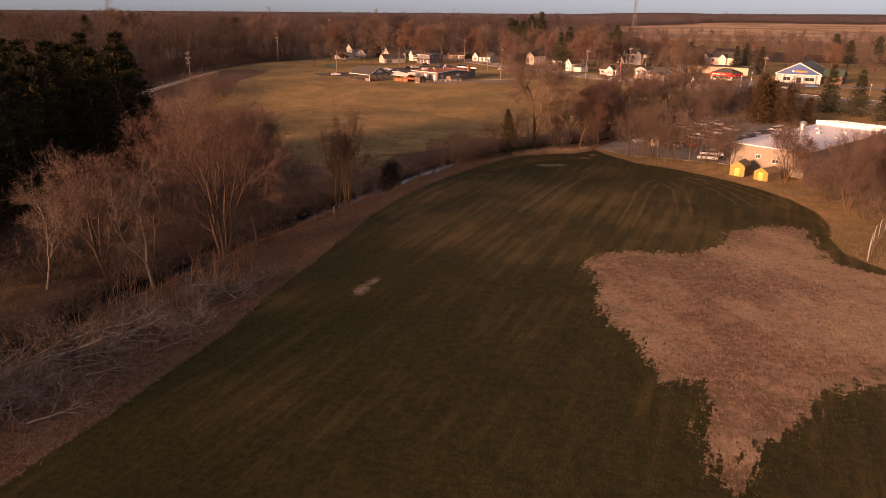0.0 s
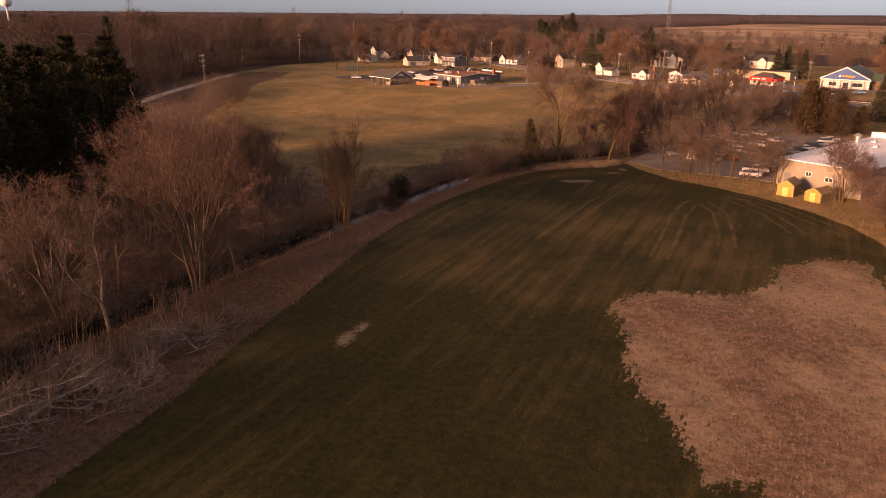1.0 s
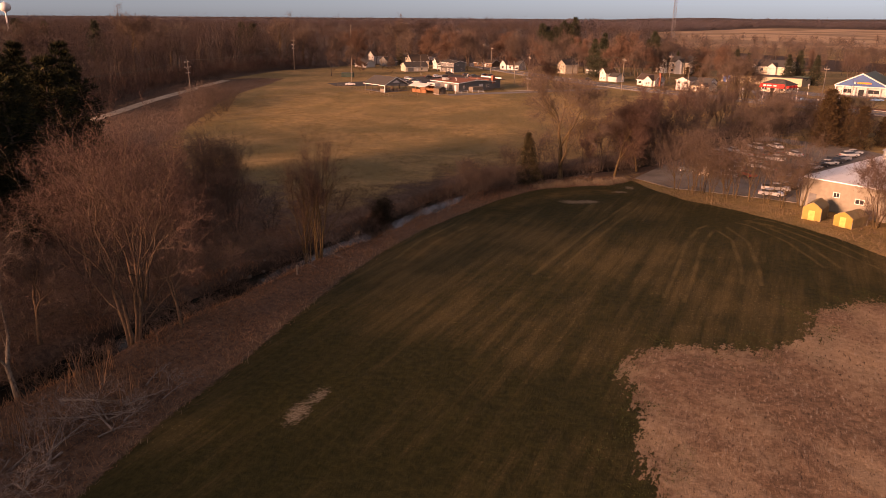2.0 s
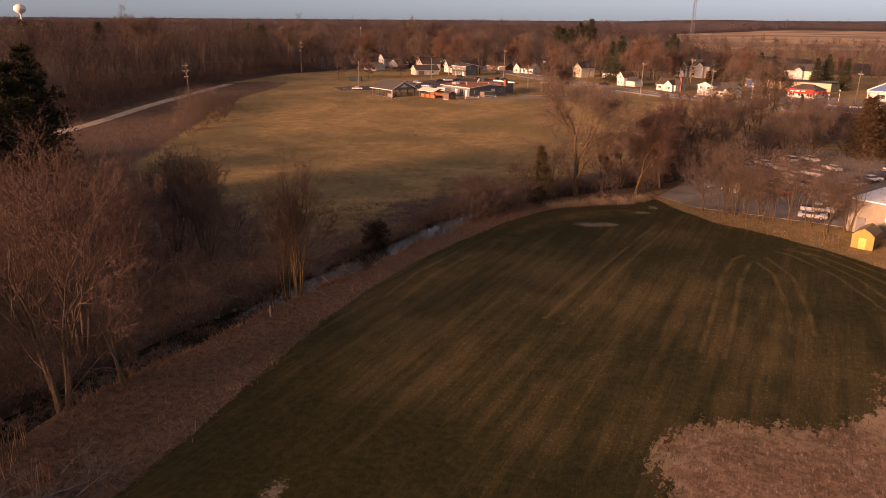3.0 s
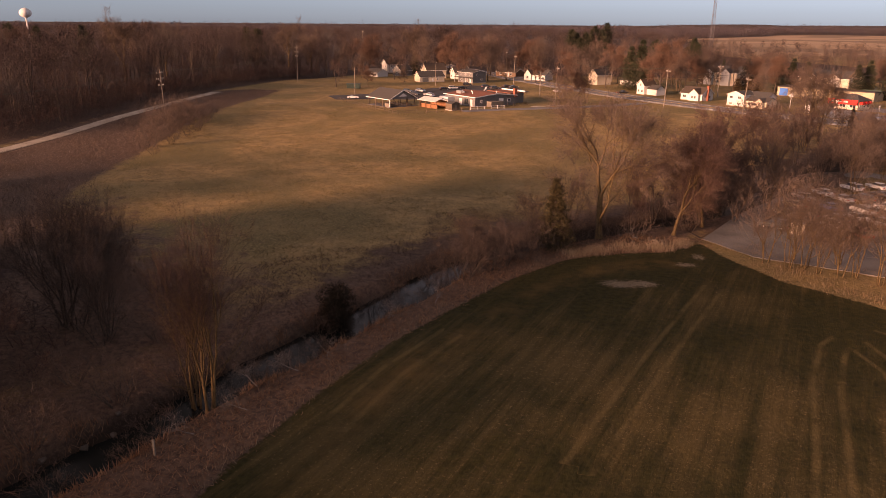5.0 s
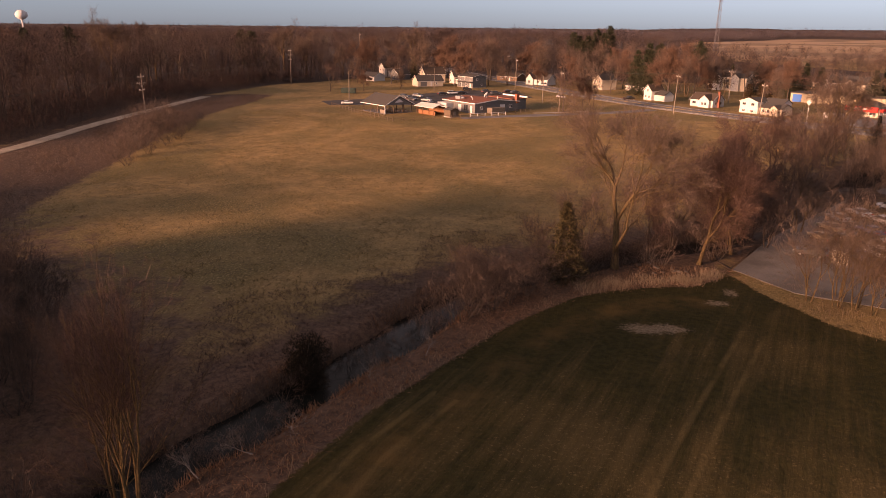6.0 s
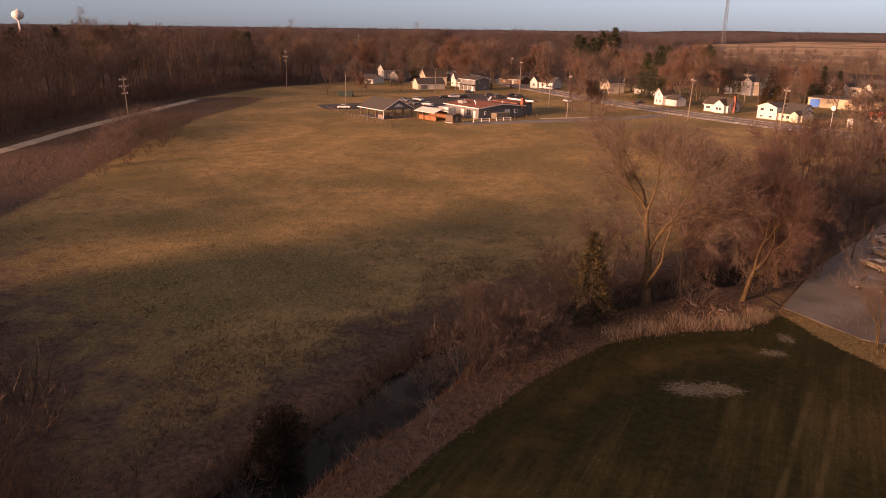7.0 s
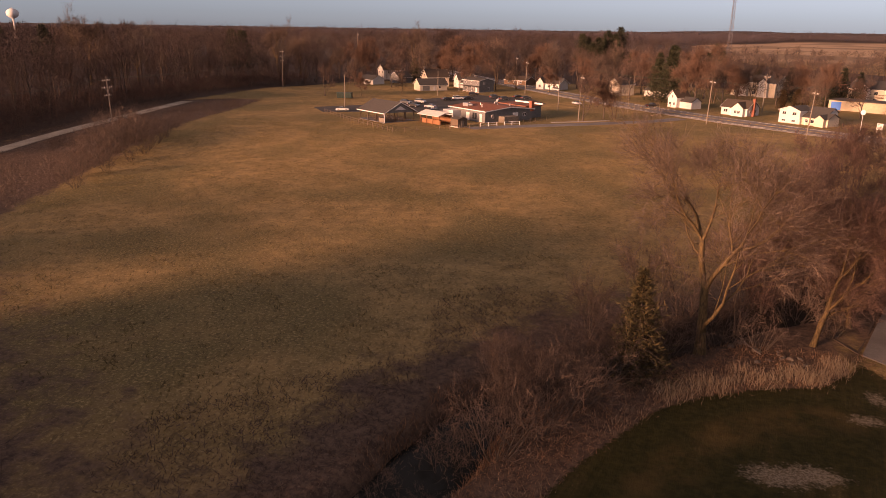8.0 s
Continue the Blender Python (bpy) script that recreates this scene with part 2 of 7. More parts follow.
def height(x, y):
    """The lie of the land."""
    x, y = np.asarray(x, float), np.asarray(y, float)
    z = 2.0 * smooth((y - 175) / 95)
    d = to_line(x, y, CREEK)
    wide = 1.3 + 0.25 * np.sin(y * 0.31) + 0.15 * np.sin(y * 0.83 + 1.0) + 0.35 * smooth((y - 102) / 8)
    z = z - 1.75 * (1 - smooth((d - wide) / 1.9)) * (1 - smooth((y - 225) / 25)) * (1 - 0.3 * smooth((y - 136) / 10))
    z = z + 0.35 * smooth((signed(x, y, FIELD) - 5) / 25)
    far = smooth((y - 2300) / 1200) + smooth((np.hypot(x, y) - 2600) / 1200)
    hills = smooth((y - 1850) / 500) * smooth((x + 100) / 500) * (1 + 0.25 * np.sin(x * 0.006) + 0.15 * np.sin(x * 0.017))
    return z + far * 9 + hills * 9


def ground_z(x, y):
    return float(height(np.array([x]), np.array([y]))[0])


# ---- ground ----
def steps(*spans):
    out = []
    for lo, hi, step in spans:
        out += list(np.arange(lo, hi, step))
    return np.array(out + [spans[-1][1]], float)


gx = steps((-4500, -1000, 350), (-1000, -300, 70), (-300, -150, 10), (-150, -60, 2.5), (-60, -50, 1), (-50, 42, 0.8), (42, 90, 1.5), (90, 300, 10), (300, 1000, 70), (1000, 4500, 350))
gy = steps((-600, -120, 60), (-120, 10, 8), (10, 28, 1.5), (28, 156, 0.8), (156, 180, 1.0), (180, 300, 3), (300, 500, 10), (500, 1200, 50), (1200, 4800, 180))
X, Y = np.meshgrid(gx, gy)
Z = height(X, Y)
near = (np.abs(X) < 160) & (Y < 330)
Z = Z + np.where(near, 0.05 * np.sin(X * 0.9 + 1.3 * np.sin(Y * 0.37)) * np.sin(Y * 0.7 + np.sin(X * 0.5)), 0)
nx, ny = len(gx), len(gy)
index = np.arange(nx * ny).reshape(ny, nx)
quads = np.stack([index[:-1, :-1], index[:-1, 1:], index[1:, 1:], index[1:, :-1]], -1).reshape(-1, 4)
ground_mesh = bpy.data.meshes.new("ground")
ground_mesh.vertices.add(nx * ny)
ground_mesh.vertices.foreach_set("co", np.stack([X, Y, Z], -1).astype(np.float32).ravel())
ground_mesh.loops.add(quads.size)
ground_mesh.loops.foreach_set("vertex_index", quads.astype(np.int32).ravel())
ground_mesh.polygons.add(len(quads))
ground_mesh.polygons.foreach_set("loop_start", np.arange(0, quads.size, 4, dtype=np.int32))
ground_mesh.polygons.foreach_set("use_smooth", np.ones(len(quads), bool))
ground_mesh.update(calc_edges=True)
pale_spots = [(-20.3, 65.2, 1.0, 2.2), (-19.8, 68.0, 0.8, 1.6), (-4.6, 132.3, 2.6, 1.5), (-2.6, 133.0, 2.4, 1.4), (2.4, 141, 1.6, 1.0), (4.0, 144.5, 0.9, 1.6)]
masks = {
    "field": signed(X, Y, FIELD), "bare": signed(X, Y, BARE), "creek": to_line(X, Y, CREEK), "rough": np.maximum(signed(X, Y, ROUGH), 0.13 * signed(X, Y, THICKET) - 0.3),
    "track": np.minimum.reduce([beside(X, Y, line) for line in TRACKS]),
    "litter": np.maximum.reduce([signed(X, Y, WOODS), signed(X, Y, GROVE), signed(X, Y, FAR_FOREST)]),
    "farm": smooth((np.hypot(X - 100, Y) - 640) / 200),
    "nearbank": np.where(X < 3, 16 + np.minimum(signed(X, Y, FIELD), 0), -10),
    "mid_bright": smooth((Y - 62) / 26) * (1 - 0.7 * smooth((Y - 108) / 16)),
    "head": smooth((signed(X, Y, FIELD) - 2.2) / 1.4) * smooth((6.8 - signed(X, Y, FIELD)) / 2) * smooth((Y - 84) / 14) * (X < 2),
    "pale": np.maximum.reduce([1 - np.hypot((X - px) / rx, (Y - py) / ry) for px, py, rx, ry in pale_spots]),
}
for key, values in masks.items():
    layer = ground_mesh.attributes.new(key, "FLOAT", "POINT")
    layer.data.foreach_set("value", np.clip(values, -60, 60).astype(np.float32).ravel())


def ground_material():
    n = Nodes("winter_farmland", 0.95, 0.12)
    fine, clod, mid, broad = n.noise(6.0, 5, 0.65), n.noise(1.6, 6, 0.7), n.noise(0.35, 5, 0.6), n.noise(0.045, 4, 0.5)
    # dormant pasture grass
    grass = n.mix(n.ramp(mid, 0.25, 0.8), (0.185, 0.129, 0.061), (0.365, 0.244, 0.107))
    grass = n.mix(n.ramp(broad, 0.42, 0.62), grass, (0.152, 0.118, 0.053))
    tuft = n.noise(1.3, 8, 0.8, n.where(35, (1, 0.6, 1)))
    grass = n.mix(n.maths("MULTIPLY", n.ramp(tuft, 0.48, 0.68), 0.6), grass, (0.085, 0.058, 0.035))
    grass = n.mix(n.maths("MULTIPLY", n.ramp(n.noise(3.5, 5, 0.7), 0.5, 0.64), 0.65), grass, (0.40, 0.295, 0.142))
    grass = n.mix(n.maths("MULTIPLY", n.ramp(n.noise(2.2, 4, 0.75, n.where(-20, (1, 0.35, 1))), 0.54, 0.64), 0.55), grass, (0.07, 0.055, 0.028))
    plots = n.noise(0.006, 2, 0.4)
    farm = n.mix(n.ramp(plots, 0.45, 0.55), (0.36, 0.25, 0.16), (0.22, 0.155, 0.10))
    grass = n.mix(n.attribute("farm"), grass, farm)
    # rough banks and verges
    rough = n.mix(n.ramp(clod, 0.35, 0.65), (0.062, 0.043, 0.034), (0.14, 0.094, 0.068))
    rough = n.mix(n.ramp(fine, 0.55, 0.75), rough, (0.2, 0.15, 0.115))
    ragged = n.maths("MULTIPLY", n.maths("SUBTRACT", mid, 0.5), 16.0)
    in_rough = n.ramp(n.maths("ADD", n.attribute("rough"), n.maths("MULTIPLY", ragged, 0.35)), -1.0, 1.0)
    by_creek = n.ramp(n.maths("ADD", n.attribute("creek"), ragged), 12.0, 6.0)
    near_bank_side = n.ramp(n.maths("ADD", n.attribute("nearbank"), n.maths("MULTIPLY", ragged, 0.3)), 0.0, 3.0)
    color = n.mix(n.maths("MAXIMUM", near_bank_side, n.maths("MAXIMUM", in_rough, by_creek)), grass, rough)
    litter = n.mix(n.ramp(clod, 0.35, 0.65), (0.034, 0.024, 0.02), (0.075, 0.051, 0.04))
    color = n.mix(n.ramp(n.maths("ADD", n.attribute("litter"), n.maths("MULTIPLY", ragged, 0.5)), -2.0, 2.0), color, litter)
    # drilled wheat: streaks along the rows
    rows = n.noise(1.0, 4, 0.6, n.where(13.0, (0.9, 0.045, 1)))
    lines = n.noise(1.0, 3, 0.6, n.where(13.0, (5.0, 0.25, 1)))
    blot = n.noise(0.06, 4, 0.6)
    green = n.mix(n.ramp(clod, 0.3, 0.7), (0.017, 0.0168, 0.0055), (0.037, 0.034, 0.011))
    thin = n.maths("ADD", n.maths("ADD", n.maths("MULTIPLY", rows, 0.5), n.maths("MULTIPLY", blot, 0.6)), n.maths("MULTIPLY", lines, 0.16))
    # tan streaks peak mid-field; their lack in front also puts shade into the colour
    thin = n.maths("ADD", thin, n.maths("MULTIPLY", n.maths("SUBTRACT", n.attribute("mid_bright"), 0.5), 0.11))
    wheat = n.mix(n.ramp(thin, 0.55, 0.92), green, (0.092, 0.067, 0.027))
    wheat = n.mix(n.maths("MULTIPLY", n.ramp(n.noise(4.5, 4, 0.75), 0.55, 0.68), n.ramp(thin, 0.6, 0.75)), wheat, (0.14, 0.103, 0.05))
    wheat = n.mix(n.maths("MULTIPLY", n.ramp(n.maths("ADD", n.maths("ABSOLUTE", n.maths("SUBTRACT", n.attribute("track"), 0.95)), n.maths("MULTIPLY", n.maths("SUBTRACT", clod, 0.5), 0.5)), 0.36, 0.08), n.maths("MULTIPLY", n.ramp(mid, 0.25, 0.65), 0.48)), wheat, (0.14, 0.102, 0.044))
    # the headland beside the creek, driven and thin
    wheat = n.mix(n.maths("MULTIPLY", n.maths("MULTIPLY", n.attribute("head"), n.ramp(mid, 0.35, 0.65)), 0.45), wheat, (0.115, 0.074, 0.028))
    # bare soil with washed, lighter silt and stubble
    soil = n.mix(n.ramp(clod, 0.35, 0.65), (0.118, 0.072, 0.046), (0.215, 0.134, 0.087))
    silt = n.maths("ADD", n.maths("MULTIPLY", n.noise(0.15, 8, 0.72, n.where(-30, (1, 0.6, 1))), 0.5), n.maths("MULTIPLY", n.noise(0.05, 3, 0.5), 0.5))
    soil = n.mix(n.maths("MULTIPLY", n.ramp(silt, 0.43, 0.57), 0.85), soil, n.mix(n.ramp(clod, 0.3, 0.7), (0.24, 0.16, 0.1), (0.33, 0.235, 0.155)))
    stub = n.noise(3.0, 4, 0.7, n.where(13.0, (1.7, 0.4, 1)))
    soil = n.mix(n.ramp(stub, 0.56, 0.68), soil, (0.3, 0.225, 0.165))
    soil = n.mix(n.ramp(stub, 0.42, 0.33), soil, (0.075, 0.05, 0.035))
    # ragged edges, drawn out along the drilled rows
    fringe = n.noise(1.0, 5, 0.75, n.where(13.0, (1.3, 0.3, 1)))
    fringe = n.maths("MULTIPLY", n.maths("SUBTRACT", fringe, 0.5), 7.0)
    crumbs = n.maths("MULTIPLY", n.maths("SUBTRACT", n.noise(2.6, 3, 0.7), 0.5), 3.5)
    is_bare = n.ramp(n.maths("ADD", n.maths("ADD", n.attribute("bare"), fringe), crumbs), -0.25, 0.25)
    crop = n.mix(is_bare, wheat, soil)
    is_pale = n.maths("MULTIPLY", n.ramp(n.maths("ADD", n.attribute("pale"), n.maths("MULTIPLY", crumbs, 0.5)), 0.05, 0.6), 0.55)
    crop = n.mix(is_pale, crop, n.mix(n.ramp(fine, 0.4, 0.6), (0.17, 0.13, 0.09), (0.36, 0.30, 0.23)))
    edge = n.maths("ADD", n.attribute("field"), n.maths("MULTIPLY", crumbs, 0.35))
    color = n.mix(n.ramp(edge, -0.2, 0.2), color, crop)
    # wet mud below the banks
    color = n.mix(n.ramp(n.maths("ADD", n.attribute("creek"), n.maths("MULTIPLY", crumbs, 0.3)), 3.0, 2.0), color, (0.03, 0.022, 0.017))
    n.bump(n.maths("ADD", n.maths("MULTIPLY", clod, 0.7), n.maths("MULTIPLY", stub, 0.3)), 0.9, 0.22)
    return n.done(color)


ground_mesh.materials.append(ground_material())
ground = tagged(new("ground", ground_mesh), "rolling farmland with dormant pasture, winter wheat and bare soil", "ground", kind="structure")

# ---- creek water ----
water_mat = Nodes("dark_still_creek_water", 0.04, 0.17)
water_mat.bsdf.inputs["IOR"].default_value = 1.33
water_mat.bump(water_mat.noise(1.5, 3), 0.02, 0.02)
WATER = water_mat.done((0.012, 0.014, 0.013))
edge_a, edge_b = [], []
for (ax, ay), (bx, by) in zip(CREEK[:-1], CREEK[1:]):
    n = max(1, int(math.hypot(bx - ax, by - ay) / 4))
    for i in range(n):
        k = i / n
        d = Vector((bx - ax, by - ay)).normalized()
        px, py = ax + (bx - ax) * k, ay + (by - ay) * k
        if py < 140:
            edge_a.append((px - d.y * 4, py + d.x * 4, -1.15))
            edge_b.append((px + d.y * 4, py - d.x * 4, -1.15))
m = len(edge_a)
tagged(link_mesh("water", edge_a + edge_b, [(i, i + 1, m + i + 1, m + i) for i in range(m - 1)], WATER, smooth=True), "narrow creek of dark still water", "creek", kind="structure")

# ---- trees ----
def unit(v):
    return v / (np.linalg.norm(v) + 1e-9)


class Tree:
    """Grows a leafless tree: limbs as tapered tubes, the finest twigs as slivers."""

    def __init__(self, seed):
        self.r = np.random.default_rng(seed)
        self.v, self.t, self.n = [], [], 0
        self.tips = []

    def tube(self, points, radii, k):
        points = np.array(points)
        ways = np.gradient(points, axis=0)
        ring = []
        for p, w, rad in zip(points, ways, radii):
            w = unit(w)
            a = unit(np.cross(w, (0.31, 0.94, 0.12)))
            b = np.cross(w, a)
            ang = np.arange(k) * 2 * np.pi / k
            ring.append(p + rad * (np.cos(ang)[:, None] * a + np.sin(ang)[:, None] * b))
        m, base = len(points), self.n
        self.v.append(np.concatenate(ring))
        for i in range(m - 1):
            for j in range(k):
                a, b = base + i * k + j, base + i * k + (j + 1) % k
                self.t += [(a, b, b + k), (a, b + k, a + k)]
        self.n += m * k

    def limb(self, p, way, length, radius, level, plan):
        r = self.r
        bend, lift = plan["bend"][level], plan["lift"][level]
        m = plan["pieces"][level]
        pts, ways = [p], [way]
        for i in range(m):
            way = unit(way + r.normal(0, bend, 3) + np.array((0, 0, lift)))
            p = p + way * length / m
            pts.append(p)
            ways.append(way)
        top = 0.35 if level == 0 else 0.3
        radii = [radius * (1 - (1 - top) * i / m) for i in range(m + 1)]
        if level == 0:
            radii[0] *= 1.35
        self.tube(pts, radii, plan["sides"][level])
        if level + 1 >= plan["levels"]:
            for i in range(1, m + 1):
                self.tips.append((pts[i], ways[i], length))
            return
        start, count, reach, spread = plan["start"][level], plan["count"][level], plan["reach"], plan["spread"][level]
        for c in range(count):
            k = start + (1 - start) * (c + r.uniform(0.1, 0.9)) / count
            i = min(int(k * m), m - 1)
            q = pts[i] + (pts[i + 1] - pts[i]) * (k * m - i)
            w = ways[i + 1]
            turn = c * 2.4 + r.uniform(-0.5, 0.5)
            a = unit(np.cross(w, (0.3, 0.2, 0.93)))
            b = np.cross(w, a)
            side = np.cos(turn) * a + np.sin(turn) * b
            ang = spread * r.uniform(0.75, 1.25)
            child = unit(w * np.cos(ang) + side * np.sin(ang))
            shape = plan["profile"](k) if level == 0 else 1 - 0.45 * k
            self.limb(q, child, length * reach[level] * shape * r.uniform(0.8, 1.2), radii[i] * plan["thin"], level + 1, plan)
        self.tips.append((pts[-1], ways[-1], length * 0.5))

    def fork(self, p, way, length, radius, depth, f):
        """A limb that divides again and again; f: the habit of the tree."""
        r = self.r
        old = f["depth"] - depth
        m = 3 if old < 3 else 2
        pts, ways = [p], [way]
        for i in range(m):
            pull = f["lift"] if depth > 1 else f["lift"] - f["droop"]
            way = unit(way + r.normal(0, f["bend"] * (0.35 if old == 0 else 1.0), 3) + np.array((0, 0, pull)))
            p = p + way * length / m
            pts.append(p)
            ways.append(way)
        radii = [radius * (1 - 0.28 * i / m) for i in range(m + 1)]
        if old == 0:
            radii[0] *= 1.35
        self.tube(pts, radii, (7, 6, 5, 4)[old] if old < 4 else 3)
        if depth <= 1:
            self.tips += [(pts[i], ways[i], length) for i in range(1, m + 1)]
        elif r.uniform() < f["shoots"]:
            self.tips.append((pts[1], unit(ways[1] + r.normal(0, 0.7, 3)), length))
        if depth == 0:
            return
        if depth > 2 and r.uniform() < f["sides"]:
            i = int(r.integers(1, m))
            out = r.normal(0, 1, 3)
            out = unit(out - ways[i] * out.dot(ways[i]))
            ang = r.uniform(0.6, 1.1)
            self.fork(pts[i], unit(ways[i] * np.cos(ang) + out * np.sin(ang)), length * f["ratio"] * r.uniform(0.6, 0.95), radii[i] * 0.45, depth - 2, f)
        count = 3 if r.uniform() < f["three"] else 2
        a = unit(np.cross(way, (0.3, 0.2, 0.93)))
        b = np.cross(way, a)
        first = r.uniform(0, 2 * np.pi)
        for c in range(count):
            turn = first + 2 * np.pi * c / count + r.uniform(-0.3, 0.3)
            ang = f["spread"] * (0.4 if c == 0 else 1.0) * r.uniform(0.7, 1.3)
            child = unit(way * np.cos(ang) + (np.cos(turn) * a + np.sin(turn) * b) * np.sin(ang))
            self.fork(p, child, length * f["ratio"] * r.uniform(0.75, 1.15) * (1.0 if c == 0 else 0.88), radii[-1] * (0.9 if c == 0 else 0.7), depth - 1, f)

    def twigs(self, each, size, width, fine=0, sprout=0.5, wild=0.5):
        """Slivers at the tips, fanned along their branch; fine: how many finer ones grow from each."""
        r = self.r
        p = np.repeat(np.array([t[0] for t in self.tips]), each, 0)
        w = np.repeat(np.array([t[1] for t in self.tips]), each, 0)
        n = len(p)

        def fan(p, w, size, width, wild):
            n = len(p)
            way = w + r.normal(0, wild, (n, 3)) + (0, 0, 0.12)
            way /= np.linalg.norm(way, axis=1)[:, None]
            side = np.cross(way, r.normal(0, 1, (n, 3)))
            side /= np.linalg.norm(side, axis=1)[:, None]
            side = side * width * r.uniform(0.6, 1.3, (n, 1))
            tip = p + way * size * r.uniform(0.5, 1.5, (n, 1))
            return way, side, tip

        p = p + r.normal(0, 0.1 * size, (n, 3))
        way, side, tip = fan(p, w, size, width, wild)
        verts = [np.stack([p - side, p + side, tip], 1).reshape(-1, 3)]
        if fine:
            k = r.uniform(0.15, 0.95, (n * fine, 1))
            q = np.repeat(p, fine, 0) * (1 - k) + np.repeat(tip, fine, 0) * k
            _, side, end = fan(q, np.repeat(way, fine, 0), size * sprout, width * 0.75, wild + 0.15)
            verts.append(np.stack([q - side, q + side, end], 1).reshape(-1, 3))
        verts = np.concatenate(verts)
        return verts, np.arange(len(verts)).reshape(-1, 3)

    def wood(self):
        return np.concatenate(self.v), np.array(self.t)


def plan_of(levels, bend, lift, count, reach, spread, start, profile, thin=0.55, pieces=(7, 5, 4, 2), sides=(7, 4, 3, 3)):
    return dict(levels=levels, bend=bend, lift=lift, count=count, reach=reach, spread=spread, start=start, profile=profile, thin=thin, pieces=pieces, sides=sides)



def grown(seed, tall, radius, plan, each, size, width, fine=0, lean=(0, 0), stems=1, fan=0.35, wild=0.5):
    """The wood and twig arrays of a leafless tree."""
    t = Tree(seed)
    for s in range(stems):
        if stems == 1:
            way, base = unit(np.array((lean[0], lean[1], 1.0))), np.zeros(3)
        else:
            a = 2 * np.pi * s / stems + t.r.uniform(-0.4, 0.4)
            way = unit(np.array((fan * np.cos(a) + lean[0], fan * np.sin(a) + lean[1], 1.0)))
            base = np.array((0.35 * np.cos(a), 0.35 * np.sin(a), 0.0))
        t.limb(base + (0, 0, -0.25), way, tall * (0.78 if stems == 1 else t.r.uniform(0.6, 0.8)), radius * (1 if stems == 1 else 0.6), 0, plan)
    return t.wood(), t.twigs(each, size, width, fine, 0.5, wild)


def forked(seed, tall, radius, depth, each, size, width, fine=0, stems=1, fan=0.35, lean=(0, 0), wild=0.5, spread=0.5, ratio=0.8, lift=0.06, droop=0.0, bend=0.1, three=0.25, shoots=0.3, sides=0.7):
    """The wood and twig arrays of a leafless tree whose stems divide into ever finer limbs."""
    t = Tree(seed)
    habit = dict(depth=depth, spread=spread, ratio=ratio, lift=lift, droop=droop, bend=bend, three=three, shoots=shoots, sides=sides)
    first = tall * (1 - ratio) / (1 - ratio ** (depth + 1)) * 1.1
    for s in range(stems):
        a = 2 * np.pi * s / stems + t.r.uniform(-0.5, 0.5)
        out = 0.0 if stems == 1 else fan * t.r.uniform(0.5, 1.3)
        way = unit(np.array((out * np.cos(a) + lean[0], out * np.sin(a) + lean[1], 1.0)))
        base = np.array((np.cos(a), np.sin(a), 0.0)) * (0.0 if stems == 1 else 0.3)
        t.fork(base + (0, 0, -0.3), way, first * t.r.uniform(0.85, 1.1), radius * (1 if stems == 1 else 0.66), depth, habit)
    (wood, faces), (fine_v, fine_t) = t.wood(), t.twigs(each, size, width, fine, 0.5, wild)
    k = tall / np.percentile(fine_v[:, 2], 99)
    return (wood * k, faces), (fine_v * k, fine_t)


def crown_cloud(seed, tall, wide, low, count, size, width, lobes=7):
    """A distant leafless crown: short twigs spread over a few rounded lobes, above a forked trunk."""
    t = Tree(seed)
    r = t.r
    t.tube([np.array((0, 0, -0.4)), np.array((0, 0, tall * 0.55))], [0.2, 0.12], 3)
    centres = []
    for i in range(lobes):
        a, k = i * 2.4 + r.uniform(0, 0.6), r.uniform(0.2, 1.0)
        c = np.array((np.cos(a) * wide * 0.3 * k, np.sin(a) * wide * 0.3 * k, tall * (low + (0.86 - low) * r.uniform(0.25, 1.0) * (1.1 - 0.35 * k))))
        centres.append(c)
        t.tube([np.array((0, 0, tall * r.uniform(0.25, 0.5))), c], [0.1, 0.03], 3)
    c = np.array(centres)[r.integers(0, lobes, count)]
    d = r.normal(0, 1, (count, 3))
    d /= np.linalg.norm(d, axis=1)[:, None]
    p = c + d * wide * 0.24 * r.uniform(0.2, 1.0, (count, 1)) ** 0.6
    way = d * 0.7 + (0, 0, 0.25) + r.normal(0, 0.8, (count, 3))
    way /= np.linalg.norm(way, axis=1)[:, None]
    side = np.cross(way, r.normal(0, 1, (count, 3)))
    side = side / np.linalg.norm(side, axis=1)[:, None] * width * r.uniform(0.6, 1.4, (count, 1))
    verts = np.stack([p - side, p + side, p + way * size * r.uniform(0.6, 1.4, (count, 1))], 1).reshape(-1, 3)
    return t.wood(), (verts, np.arange(count * 3).reshape(-1, 3))


def tree_thing(name, label, arrays, wood_mat, twig_mat, category="tree"):
    root = new(name)
    for part_name, (v, t), mat in (("trunk", arrays[0], wood_mat), ("crown", arrays[1], twig_mat)):
        ob = new(part_name, tri_mesh(part_name, v, t, mat))
        ob.parent = root
    return tagged(root, label, category)


def stand(root, x, y, turn=0.0, scale=1.0, sink=0.0, tilt=(0, 0)):
    """Puts the built thing itself on the ground."""
    root.scale = (scale,) * 3
    root.matrix_basis = pose(x, y, ground_z(x, y) - sink, tilt[0], tilt[1], turn) @ Matrix.Diagonal((scale, scale, scale, 1))
    return root


